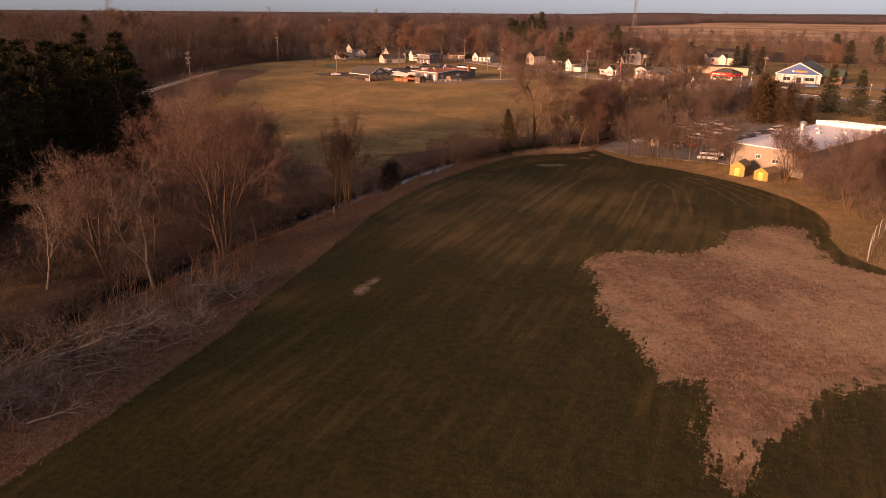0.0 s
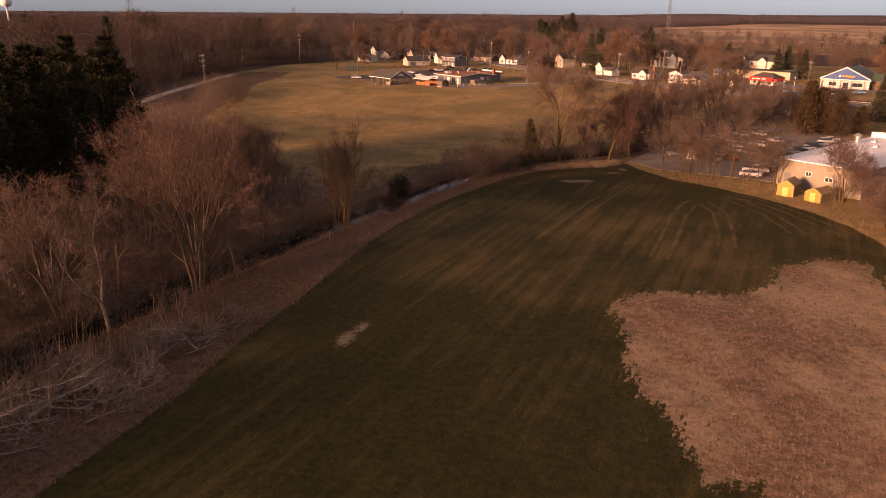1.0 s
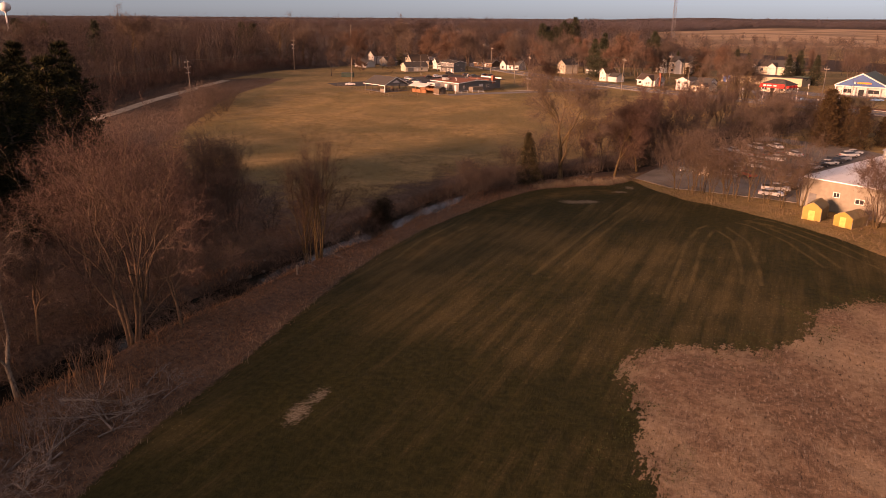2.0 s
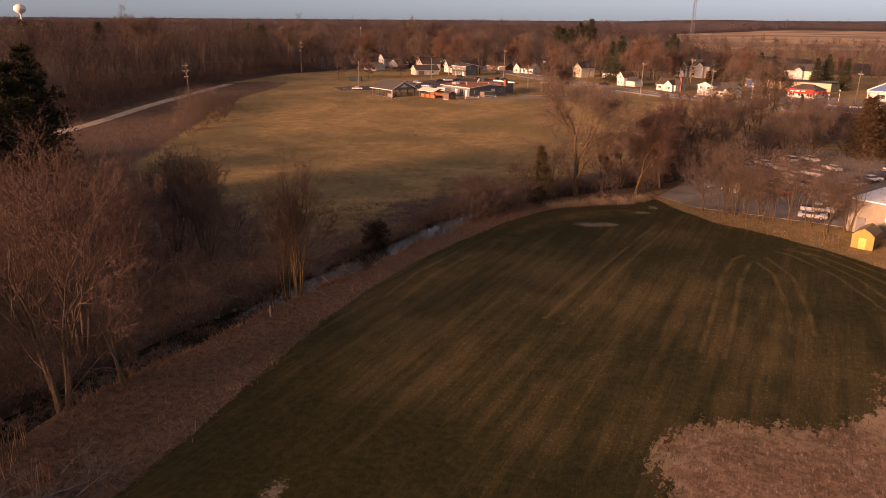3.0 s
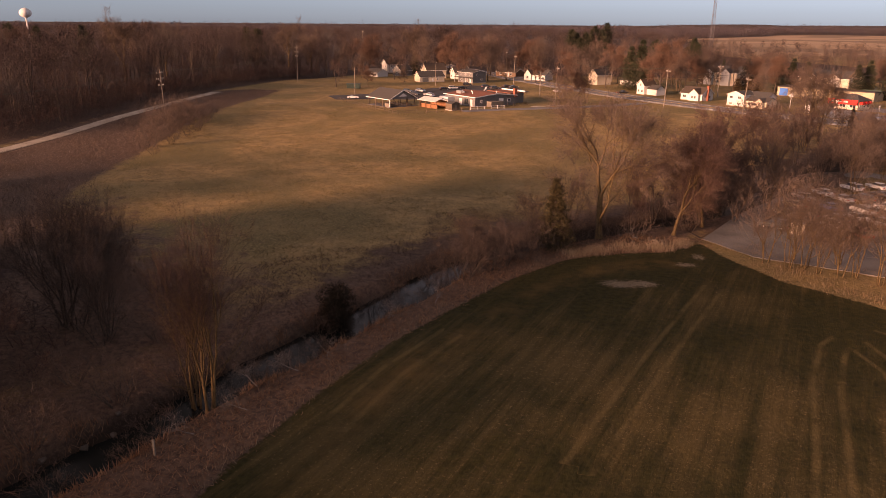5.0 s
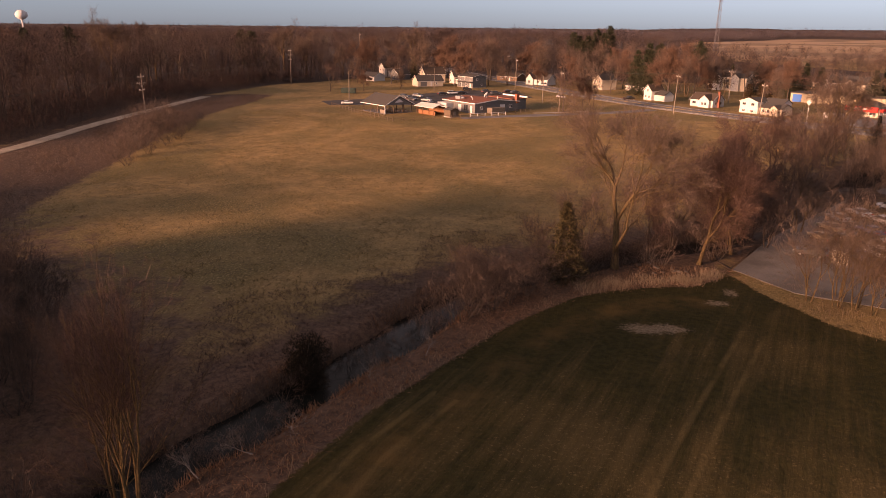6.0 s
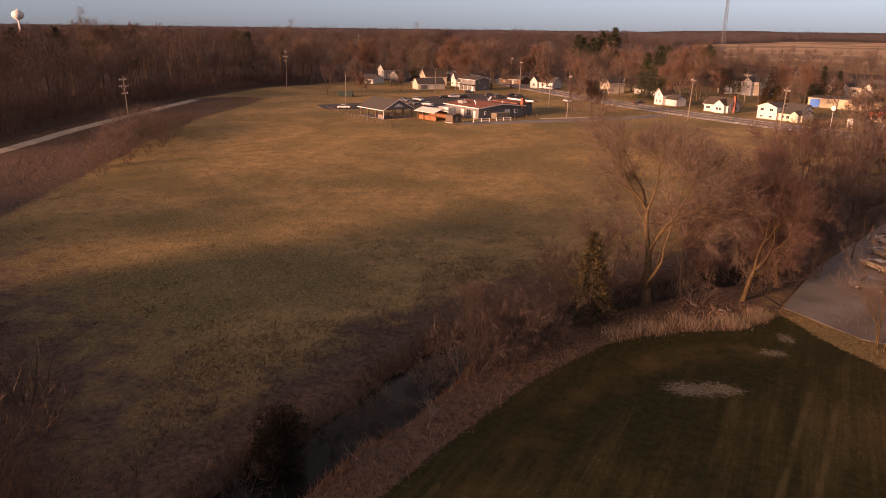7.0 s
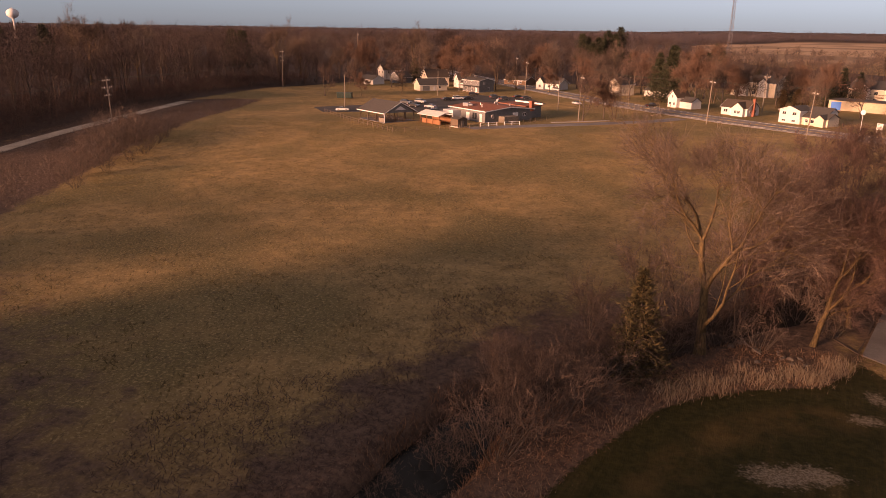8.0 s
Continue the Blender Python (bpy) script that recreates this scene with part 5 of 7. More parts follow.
gable("house", "tall brown-roofed house behind the garage", -101.5, 384, -52, 9.0, 12.0, 4.8, 8.4, CREAM, BROWN_ROOF, "y", [W("f", -2, 1.2), W("f", 2, 1.2), W("f", 0, 5.2), W("r", 3, 1.2), W("r", 8, 1.2)])
gable("house", "low white house with dark roof", -127.5, 384, -30, 11.0, 8.0, 2.6, 4.6, WHITE, GREY_ROOF, "x", [W("f", -3, 1.0), W("f", 0.5, 1.0, 1.6), W("f", 3.6, 1.0)], [("f", -1.3, 0.95, 2.05)])
gable("house", "dark grey house with a front gable", -118.5, 395, -30, 7.5, 9.0, 3.2, 5.9, GREY_WALL, GREY_ROOF, "y", [W("f", 0, 1.2, 1.4, 1.3), W("r", 3, 1.1)])
gable("house", "white two-storey farmhouse with brown roof", -132, 415, -44, 8.0, 11.0, 5.4, 8.2, WHITE, BROWN_ROOF, "y", [W("f", -2, 3.5), W("f", 2, 3.5), W("f", -2, 1.0), W("f", 2, 1.0), W("r", 3, 3.5), W("r", 7, 3.5)])
gable("house", "brown-roofed house among trees", -112, 424, -36, 11.0, 9.0, 4.2, 7.2, CREAM, BROWN_ROOF, "x", [W("f", -3, 1.1), W("f", 2, 1.1), W("l", 4, 1.1)])
gable("house", "cream two-storey house behind roadside trees", -24, 374, -48, 7.5, 9.0, 5.2, 7.8, CREAM, GREY_ROOF, "y", [W("f", -1.8, 3.5), W("f", 1.8, 3.5), W("f", -1.8, 1.0), W("f", 1.8, 1.0)])
gable("house", "long white single-storey house", -9, 372, -44, 13.0, 7.0, 2.8, 4.8, WHITE, GREY_ROOF, "x", [W("f", -4, 1.0), W("f", 0, 1.0, 1.6), W("f", 4, 1.0)])


def apartment(x, y, turn, w, d, label):
    root = gable("apartment_building", label, x, y, turn, w, d, 6.0, 8.8, CREAM, GREY_ROOF, "x",
                 [W("l", 4, 3.8, 1.4, 1.4), W("l", 8, 3.8, 1.4, 1.4), W("l", 4, 1.0, 1.4, 1.4), W("l", 8, 1.0, 1.4, 1.4)] + [W("f", -w / 2 + 2.2 + 4.2 * i, z, 1.5, 1.4) for i in range(int((w - 2) / 4.2)) for z in (1.0, 3.8)], category="apartment building")
    for q in (-w / 5, w / 4):
        wing(root, q, -1.6, 4.2, 4.0, 6.0, 7.8, WHITE, GREY_ROOF, "y", 0.3)
        b = Solid().box(q - 5.2, -1.5, 2.9, q - 2.2, 0, 3.05)
        for i in range(9):
            b.box(q - 5.18 + i * 0.36, -1.48, 3.05, q - 5.12 + i * 0.36, -1.42, 3.95)
        b.box(q - 5.2, -1.5, 3.95, q - 2.2, -1.4, 4.02).part("balcony", BROWN_WALL, root)
    return root


apartment(27, 391, -36, 20, 12, "two-storey cream apartment building with grey roof")
apartment(64, 371, -38, 22, 13, "large two-storey cream apartment building behind the shops")

# ---- shops ----
shed = tagged(empty("storage_building", 58, 340, ground_z(58, 340), -34), "long low tan storage building with a blue door", "building")
Solid().box(-17, 0, -0.5, 17, 9, 3.2).part("wall", TAN, shed)
Solid().box(-17.3, -0.4, 3.2, 17.3, 9.3, 3.45).part("roof", GREY_ROOF, shed)
for i, u in enumerate((-14.6, -9.5, -4.5, 0.5, 5.5, 10.5)):
    door(shed, "f", u, 3.2 if i == 0 else 2.6, 2.7, 17, 9, BLUE_DOOR if i == 0 else TAN, 0.05)
shop = tagged(empty("shop", 56.3, 306.0, ground_z(56, 306), -42), "small shop with red awnings under a grey hipped roof", "shop")
Solid().box(-5.2, 0, -0.5, 5.2, 8.2, 3.0).part("wall", CREAM, shop)
Solid().add([(-5.8, -0.6, 2.95), (5.8, -0.6, 2.95), (5.8, 8.8, 2.95), (-5.8, 8.8, 2.95), (-2.2, 4.1, 5.0), (2.2, 4.1, 5.0)], [(3, 2, 1, 0), (0, 1, 5, 4), (1, 2, 5), (2, 3, 4, 5), (3, 0, 4)]).part("roof", GREY_ROOF, shop)
Solid().prism([(-1.1, 1.75), (-0.06, 1.75), (-0.06, 3.3), (-0.35, 3.3)], "x", -5.2, 5.2).part("awning", RED_PANEL, shop, "red cloth awning")
bars = Solid()
for u, w in ((-3.2, 1.3), (-1.2, 1.9), (1.3, 1.5)):
    bars.add([(u - w / 2, -0.86, 2.35), (u + w / 2, -0.86, 2.35), (u + w / 2, -0.62, 2.85), (u - w / 2, -0.62, 2.85)], [(0, 1, 2, 3)])
bars.part("sign_bars", TRIM, shop)
for u in (1.6, 4.0, 6.4):
    s = Solid().prism([(u - 0.9, 1.9), (u + 0.9, 1.9), (u + 0.75, 2.5), (u + 0.4, 2.8), (u - 0.4, 2.8), (u - 0.75, 2.5)], "x", 5.2, 6.2)
    s.part("canopy", RED_PANEL, shop, "small red window canopy")
    window(shop, "r", u, 0.8, 1.3, 1.1, 5.2, 8.2)
for u in (-3.5, 0, 3.5):
    window(shop, "f", u, 0.7, 2.2, 1.2, 5.2, 8.2)
shelter = tagged(empty("picnic_shelter", 71, 336, ground_z(71, 336), -36), "open picnic shelter with a green metal roof", "shelter")
for px in (-3.2, 3.2):
    for py in (0.4, 4.4):
        Solid().box(px - 0.09, py - 0.09, -0.3, px + 0.09, py + 0.09, 2.6).part("post", WOOD, shelter)
Solid().prism([(-0.4, 2.45), (2.4, 3.9), (5.2, 2.45), (5.2, 2.6), (2.4, 4.08), (-0.4, 2.6)], "x", -4.0, 4.0).part("roof", GREEN_ROOF, shelter)
store = gable("store", "store with a blue gable front and long green roof", 83.4, 300.2, -25, 17.0, 26, 3.6, 8.0, WHITE, GREEN_ROOF, "y",
              [W("f", -4.6, 0.9, 3.0, 1.6), W("f", 4.4, 0.9, 3.8, 1.6)], [("f", 0.2, 1.9, 2.3, GLASS)], 0.7, "shop")
Solid().add([(-8.7, -1.5, 3.75), (8.7, -1.5, 3.75), (0, -1.5, 8.1), (-8.7, -1.2, 3.75), (8.7, -1.2, 3.75), (0, -1.2, 8.1)], [(0, 1, 2), (5, 4, 3), (0, 3, 4, 1), (1, 4, 5, 2), (2, 5, 3, 0)]).part("gable_front", BLUE_PANEL, store, "blue gable cladding")
Solid().box(-9.0, -1.6, 3.35, 9.0, -0.02, 3.75).part("lintel", TRIM, store)
for u in (-8.6, -5.9, -1.9, 2.0, 6.6, 8.6):
    Solid().box(u - 0.16, -1.55, 0, u + 0.16, -1.2, 3.35).part("column", TRIM, store)
rake = Solid()
for sgn in (-1, 1):
    rake.add([(sgn * 9.1, -1.62, 3.7), (sgn * 9.1, -1.62, 4.05), (0, -1.62, 8.6), (0, -1.62, 8.2), (sgn * 9.1, -1.2, 3.7), (sgn * 9.1, -1.2, 4.05), (0, -1.2, 8.6), (0, -1.2, 8.2)],
             [(0, 1, 2, 3), (7, 6, 5, 4), (1, 5, 6, 2), (0, 3, 7, 4), (0, 4, 5, 1), (3, 2, 6, 7)])
rake.part("rake_trim", TRIM, store)
Solid().box(-1.3, -1.66, 4.65, 2.9, -1.5, 5.25).box(2.95, -1.66, 4.7, 3.4, -1.5, 5.2).part("sign_bars", ORANGE, store, "orange sign bars")
Solid().tube((-2.1, -1.66, 4.95), (-2.1, -1.5, 4.95), 0.42, 0.42, 14).part("sign_disc", TRIM, store, "white round sign")
wing(store, 12.4, 4, 7.5, 12, 3.2, 5.6, BROWN_WALL, GREEN_ROOF, "x")

# ---- white building by the parking lot ----
hall = tagged(empty("warehouse", 34.3, 134.8, 0.0, -39), "long beige building with a bright white flat roof", "warehouse")
Solid().box(-6.2, 0, -0.5, 6.2, 31, 4.4).part("wall", plain("beige_painted_block", (0.22, 0.195, 0.155), 0.8, vary=0.15), hall)
Solid().box(-6.35, -0.12, 4.4, 6.35, 31.12, 4.55).part("roof", WHITE_ROOF, hall, "white roof membrane")
for i, (y0, y1) in enumerate(((20, 24), (24, 28), (28, 31.3))):
    Solid().box(5.9, y0, 4.55, 6.4, y1, 4.85 + 0.22 * i).part("parapet", WHITE_ROOF, hall)
Solid().box(-6.4, 30.8, 4.55, 6.4, 31.25, 5.3).part("parapet", WHITE_ROOF, hall)
for i in range(4):
    Solid().box(-6.4 + i * 1.2, 30.7, 5.3, -1.5 + i * 2.6, 31.3, 5.45 + 0.1 * i).part("parapet_step", WHITE_ROOF, hall)
for u, v in ((-3.8, 14), (1.5, 10), (3.4, 17), (-1.0, 20), (2.0, 24), (-3.4, 25)):
    vent = Solid().box(u - 0.35, v - 0.35, 4.55, u + 0.35, v + 0.35, 4.85).tube((u, v, 4.85), (u, v, 5.15), 0.16, 0.16, 8)
    vent.part("roof_vent", STEEL, hall)
Solid().tube((-4.9, 22, 4.55), (-4.9, 22, 5.9), 0.5, 0.5, 12).tube((-4.9, 22, 5.9), (-4.9, 22, 6.3), 0.75, 0.3, 12).part("roof_fan", STEEL, hall, "round steel roof fan")
hall.matrix_basis = hall.matrix_basis @ Matrix.Diagonal((1.09, 1.16, 1, 1))
door(hall, "f", -4.6, 1.0, 2.1, 6.2, 31, GREY_WALL)
window(hall, "f", 1.5, 1.8, 1.2, 0.8, 6.2, 31)
window(hall, "f", -1.5, 2.2, 0.9, 0.8, 6.2, 31)


def tarp_shed(x, y, turn, w, d, eave, ridge, label):
    root = tagged(empty("tarpaulin_shed", x, y, ground_z(x, y), turn), label, "shed")
    outline = [(-w / 2, 0), (-w / 2 - 0.05, eave), (-w / 4, (eave + ridge) / 2 + 0.12), (0, ridge), (w / 4, (eave + ridge) / 2 + 0.12), (w / 2 + 0.05, eave), (w / 2, 0)]
    shell = Solid()
    k = 5
    ring = [[(a * (1 + 0.015 * math.sin(i * 2.1 + j)), d * i / k, b - (0.05 * math.sin(math.pi * (i % 2)) + (0.06 if 0 < i < k and b > eave else 0))) for j, (a, b) in enumerate(outline)] for i in range(k + 1)]
    n = len(outline)
    shell.add([p for r_ in ring for p in r_], [(i * n + j, i * n + j + 1, (i + 1) * n + j + 1, (i + 1) * n + j) for i in range(k) for j in range(n - 1)] + [tuple(range(n))[::-1], tuple(k * n + j for j in range(n))])
    # one tarpaulin in two tones: cover coloured as shaded, front as sunlit
    shell.part("cover", SHADED_TARP, root, "tan tarpaulin cover, toned as its shaded side")
    Solid().prism([(0.97 * a, 0.98 * b) for a, b in outline], "y", -0.06, -0.01).part("front_sheet", YELLOW_TARP, root, "yellow tarpaulin front, toned as its lit side")
    Solid().box(-0.5, -0.1, 0, 0.5, -0.07, 1.7).part("door_flap", plain("faded_tarp_flap", (0.5, 0.38, 0.12), 0.7), root)
    for sx in (-1, 1):
        for yy in (0.05, d - 0.05):
            Solid().tube((sx * w / 2, yy, -0.2), (sx * w / 2, yy, eave), 0.04, 0.04, 6).part("pole", STEEL, root)
    return root


tarp_shed(28.6, 130.2, -28, 2.9, 4.6, 2.1, 3.1, "tent-like yellow tarpaulin shed beside the warehouse")
tarp_shed(31.9, 127.4, -46, 3.1, 4.4, 1.7, 2.6, "smaller yellow tarpaulin shed with an open front")

# ---- diner ----
diner = tagged(empty("diner", -52.4, 273.6, 2.0, -40), "low grey diner with a red-brown roof and white doors", "restaurant")
Solid().prism([(0, -0.6), (20, -0.6), (20, 3.1), (10, 3.9), (0, 3.1)], "x", -17, 0).part("wall", GREY_WALL, diner)
Solid().prism([(-0.5, 3.05), (10, 3.9), (20.5, 3.05), (20.5, 3.25), (10, 4.12), (-0.5, 3.25)], "x", -17.5, 0.6).part("roof", RED_ROOF, diner)
edge = Solid().box(-17.5, -0.56, 3.02, 0.6, -0.5, 3.28)
edge.prism([(-0.5, 3.0), (10, 3.9), (20.5, 3.0), (20.5, 3.28), (10, 4.15), (-0.5, 3.28)], "x", 0.6, 0.66)
edge.part("fascia", TRIM, diner)
Solid().box(-15, 20, -0.6, -3, 27, 3.4).part("annex", GREY_WALL, diner)
Solid().box(-15.3, 19.6, 3.4, -2.7, 27.3, 3.65).part("annex_roof", RED_ROOF, diner)
Solid().box(-15.3, 27.2, 3.65, -2.7, 27.5, 4.1).part("parapet", TRIM, diner)
for u, w in ((-2.0, 1.1), (-8.0, 1.6)):
    door(diner, "f", u, w, 2.2, 0, 20)
window(diner, "f", -4.8, 0.6, 2.2, 1.9, 0, 20, GREY_WALL)
for v, w in ((3.0, 0.9), (16.5, 1.4)):
    window(diner, "r", v, 1.2, w, 1.0, 0, 20)
door(diner, "r", 12.6, 2.2, 2.3, 0, 20)
door(diner, "r", 9.2, 1.1, 2.1, 0, 20, GREY_WALL)
Solid().box(0.02, 5.5, -0.4, 2.6, 11.5, 1.7).part("yard_wall", GREY_TIMBER, diner)
Solid().box(-0.6, 19.0, 2.5, 0.5, 20.2, 5.4).part("chimney", BRICK_RED, diner, "red brick chimney")
Solid().tube((-7, 11.5, 3.9), (-7, 11.5, 5.2), 0.05, 0.05, 6).tube((-7.0, 11.5, 5.2), (-7.25, 11.2, 5.45), 0.75, 0.35, 12).part("satellite_dish", STEEL, diner)
for u, v in ((-13, 5), (-10, 7), (-4, 14), (-12, 15), (-6, 4)):
    Solid().tube((u, v, 3.3), (u, v, 4.5), 0.13, 0.13, 8).part("roof_vent", STEEL, diner)
Solid().box(-13.5, 2.5, 3.4, -11.0, 4.0, 4.4).tube((-11, 3.2, 3.9), (-9.6, 3.2, 4.1), 0.25, 0.25, 8).part("exhaust_hood", STEEL, diner)
Solid().box(-16.6, -3.2, -0.3, -11.5, -0.02, 2.5).part("cold_store", TRIM, diner, "white cold store block")

diner.matrix_basis = diner.matrix_basis @ Matrix.Diagonal((1, 0.87, 1, 1))

pavilion = tagged(empty("pavilion", -76.6, 264.4, 2.0, -37), "open timber pavilion with a grey shingle roof", "pavilion")
for i in range(4):
    for v in (0.2, 12.6):
        Solid().box(-12.8 + 4.2 * i - 0.12, v - 0.12, -0.3, -12.8 + 4.2 * i + 0.12, v + 0.12, 2.8).part("post", TRIM if i == 3 and v < 1 else WOOD, pavilion)
for v in (4.3, 8.5):
    Solid().box(-0.32, v - 0.12, -0.3, -0.08, v + 0.12, 2.8).part("post", WOOD, pavilion)
Solid().prism([(-0.7, 2.55), (6.4, 5.5), (13.5, 2.55), (13.5, 2.78), (6.4, 5.75), (-0.7, 2.78)], "x", -13.6, 0.7).part("roof", GREY_ROOF, pavilion)
Solid().prism([(0.4, 2.8), (12.4, 2.8), (6.4, 5.4)], "x", 0.2, 0.35).part("gable_panel", GREY_WALL, pavilion)
Solid().prism([(4.2, 3.5), (8.6, 3.5), (6.4, 4.6)], "x", 0.36, 0.42).part("gable_vent", TRIM, pavilion, "white triangular vent")
edge = Solid().box(-13.6, -0.76, 2.58, 0.7, -0.7, 2.8)
edge.prism([(-0.7, 2.56), (6.4, 5.53), (13.5, 2.56), (13.5, 2.8), (6.4, 5.78), (-0.7, 2.8)], "x", 0.7, 0.76)
edge.part("fascia", TRIM, pavilion)
Solid().box(-13.4, -0.4, -0.3, 0.3, 13.2, 0.1).part("floor_slab", ASPHALT, pavilion)
Solid().box(-3.0, 0.1, 0, -0.4, 0.3, 1.3).part("front_panel", GREY_TIMBER, pavilion)


pavilion.matrix_basis = pavilion.matrix_basis @ Matrix.Diagonal((1.05, 0.84, 1, 1))


def picnic_table(name="picnic_table"):
    root = tagged(new(name), "brown wooden picnic table under the pavilion", "table", "tables under the pavilion")
    Solid().box(-0.9, -0.38, 0.72, 0.9, 0.38, 0.77).part("tabletop", WOOD, root)
    for s in (-1, 1):
        Solid().box(-0.9, s * 0.72 - 0.14, 0.42, 0.9, s * 0.72 + 0.14, 0.46).part("bench", WOOD, root)
        Solid().box(s * 0.65 - 0.04, -0.7, 0.36, s * 0.65 + 0.04, 0.7, 0.42).box(s * 0.65 - 0.04, -0.5, 0, s * 0.65 + 0.04, -0.4, 0.72).box(s * 0.65 - 0.04, 0.4, 0, s * 0.65 + 0.04, 0.5, 0.72).part("leg_frame", WOOD, root)
    return root


table = picnic_table()
place = pose(-76.6, 264.4, 2.0, 0, 0, -37)
spots_t = [(-10.8 + 3.2 * i, 2.4 + 2.8 * j) for i in range(4) for j in range(4)]
table.matrix_basis = place @ pose(0.9 * spots_t[0][0], 0.74 * spots_t[0][1], 0.1)
for sx, sy in spots_t[1:]:
    copy_thing(table, place @ pose(0.9 * sx, 0.74 * sy, 0.1, 0, 0, 90 * ((int(sx) + int(sy)) % 2)))

bar = tagged(empty("outdoor_bar", -65.6, 267.4, 2.0, -36), "outdoor bar with an orange timber counter and white roof", "bar")
Solid().box(-4.2, 0.6, -0.3, 4.2, 0.9, 1.2).box(-4.4, 0.4, 1.2, 4.4, 1.0, 1.28).part("counter", ORANGE_WOOD, bar)
for u in (-4.2, -1.4, 1.4, 4.2):
    for v in (0.1, 4.6):
        Solid().box(u - 0.08, v - 0.08, -0.3, u + 0.08, v + 0.08, 2.5).part("post", ORANGE_WOOD, bar)
Solid().prism([(-0.6, 2.3), (2.4, 3.3), (5.2, 2.6), (5.2, 2.7), (2.4, 3.42), (-0.6, 2.42)], "x", -4.8, 4.8).part("roof", WHITE, bar, "white metal roof")
Solid().box(-4.0, 4.5, -0.3, 4.0, 4.7, 2.4).part("back_wall", ORANGE_WOOD, bar)
hut = gable("garden_shed", "small brown timber shed beside the diner", -58.0, 263.4, -38, 3.6, 3.4, 2.3, 2.9, WOOD, GREY_ROOF, "x", category="shed", over=0.15, trim=WOOD)
door(hut, "r", 1.7, 0.9, 1.9, 1.8, 3.4, GREY_TIMBER)
green_box = tagged(empty("dumpster_shed", -111.5, 322, 2.0, 10), "dark green metal storage container", "container")
Solid().box(-3.2, -1.2, 0.1, 3.2, 1.2, 2.3).part("body", DARK_STEEL, green_box)
ribs = Solid()
for i in range(12):
    ribs.box(-3.1 + i * 0.55, -1.26, 0.15, -2.95 + i * 0.55, -1.2, 2.25)
ribs.part("ribs", DARK_STEEL, green_box)
Solid().box(-3.3, -1.3, 2.3, 3.3, 1.3, 2.45).part("lid", DARK_STEEL, green_box)


# ---- fences, poles, signs ----
def rail_fence(line, gap, rails, high, label, mat=WOOD):
    (x0, y0) = line[0]
    root = tagged(empty("fence", x0, y0, ground_z(x0, y0)), label, "fence")
    z0 = ground_z(x0, y0)
    for (ax, ay), (bx, by) in zip(line[:-1], line[1:]):
        length = math.hypot(bx - ax, by - ay)
        n = max(1, round(length / gap))
        dx, dy = (bx - ax) / length, (by - ay) / length
        prev = None
        for i in range(n + 1):
            x, y = ax + (bx - ax) * i / n - x0, ay + (by - ay) * i / n - y0
            z = ground_z(x + x0, y + y0) - z0
            if i or (ax, ay) == line[0]:
                Solid().box(x - 0.06, y - 0.06, z - 0.3, x + 0.06, y + 0.06, z + high + 0.05).part("post", mat, root)
            if prev:
                for k in range(rails):
                    h_ = high * (k + 1) / rails - 0.06
                    Solid().tube((prev[0], prev[1], prev[2] + h_), (x, y, z + h_), 0.04, 0.04, 4).part("rail", mat, root)
            prev = (x, y, z)
    return root


rail_fence([(-99.8, 279.5), (-84.5, 263.5), (-69.6, 250.5), (-60, 257), (-51.5, 262.6)], 2.6, 2, 1.1, "weathered split-rail fence round the pavilion lawn")
rail_fence([(-46, 273), (-41.5, 279), (-38.0, 284.5)], 2.2, 3, 1.1, "grey rail fence beside the driveway")
rail_fence([(-52, 266), (-48.4, 269)], 2.0, 2, 1.0, "white painted rail barrier", TRIM)
rail_fence([(-46.8, 270.6), (-43.4, 273.4)], 2.0, 2, 1.0, "white painted rail barrier", TRIM)


def utility_pole(x, y, tall, arms, turn, label, lean=(0, 0), mat=GREY_TIMBER):
    root = tagged(new("utility_pole"), label, "utility pole")
    Solid().tube((0, 0, -0.5), (0, 0, tall), 0.16, 0.1, 8).part("shaft", mat, root)
    for z, half in arms:
        Solid().box(-half, 0.1, z - 0.08, half, 0.24, z + 0.08).part("crossarm", mat, root)
        for u in (-half + 0.12, -half * 0.45, half * 0.45, half - 0.12):
            Solid().tube((u, 0.17, z + 0.08), (u, 0.17, z + 0.32), 0.06, 0.045, 6).part("insulator", TRIM, root)
        if half > 1.2:
            Solid().tube((-half * 0.6, 0.12, z), (0, 0.12, z - 0.9), 0.03, 0.03, 4).tube((half * 0.6, 0.12, z), (0, 0.12, z - 0.9), 0.03, 0.03, 4).part("brace", STEEL, root)
    root.matrix_basis = pose(x, y, ground_z(x, y), lean[0], lean[1], turn)
    return root


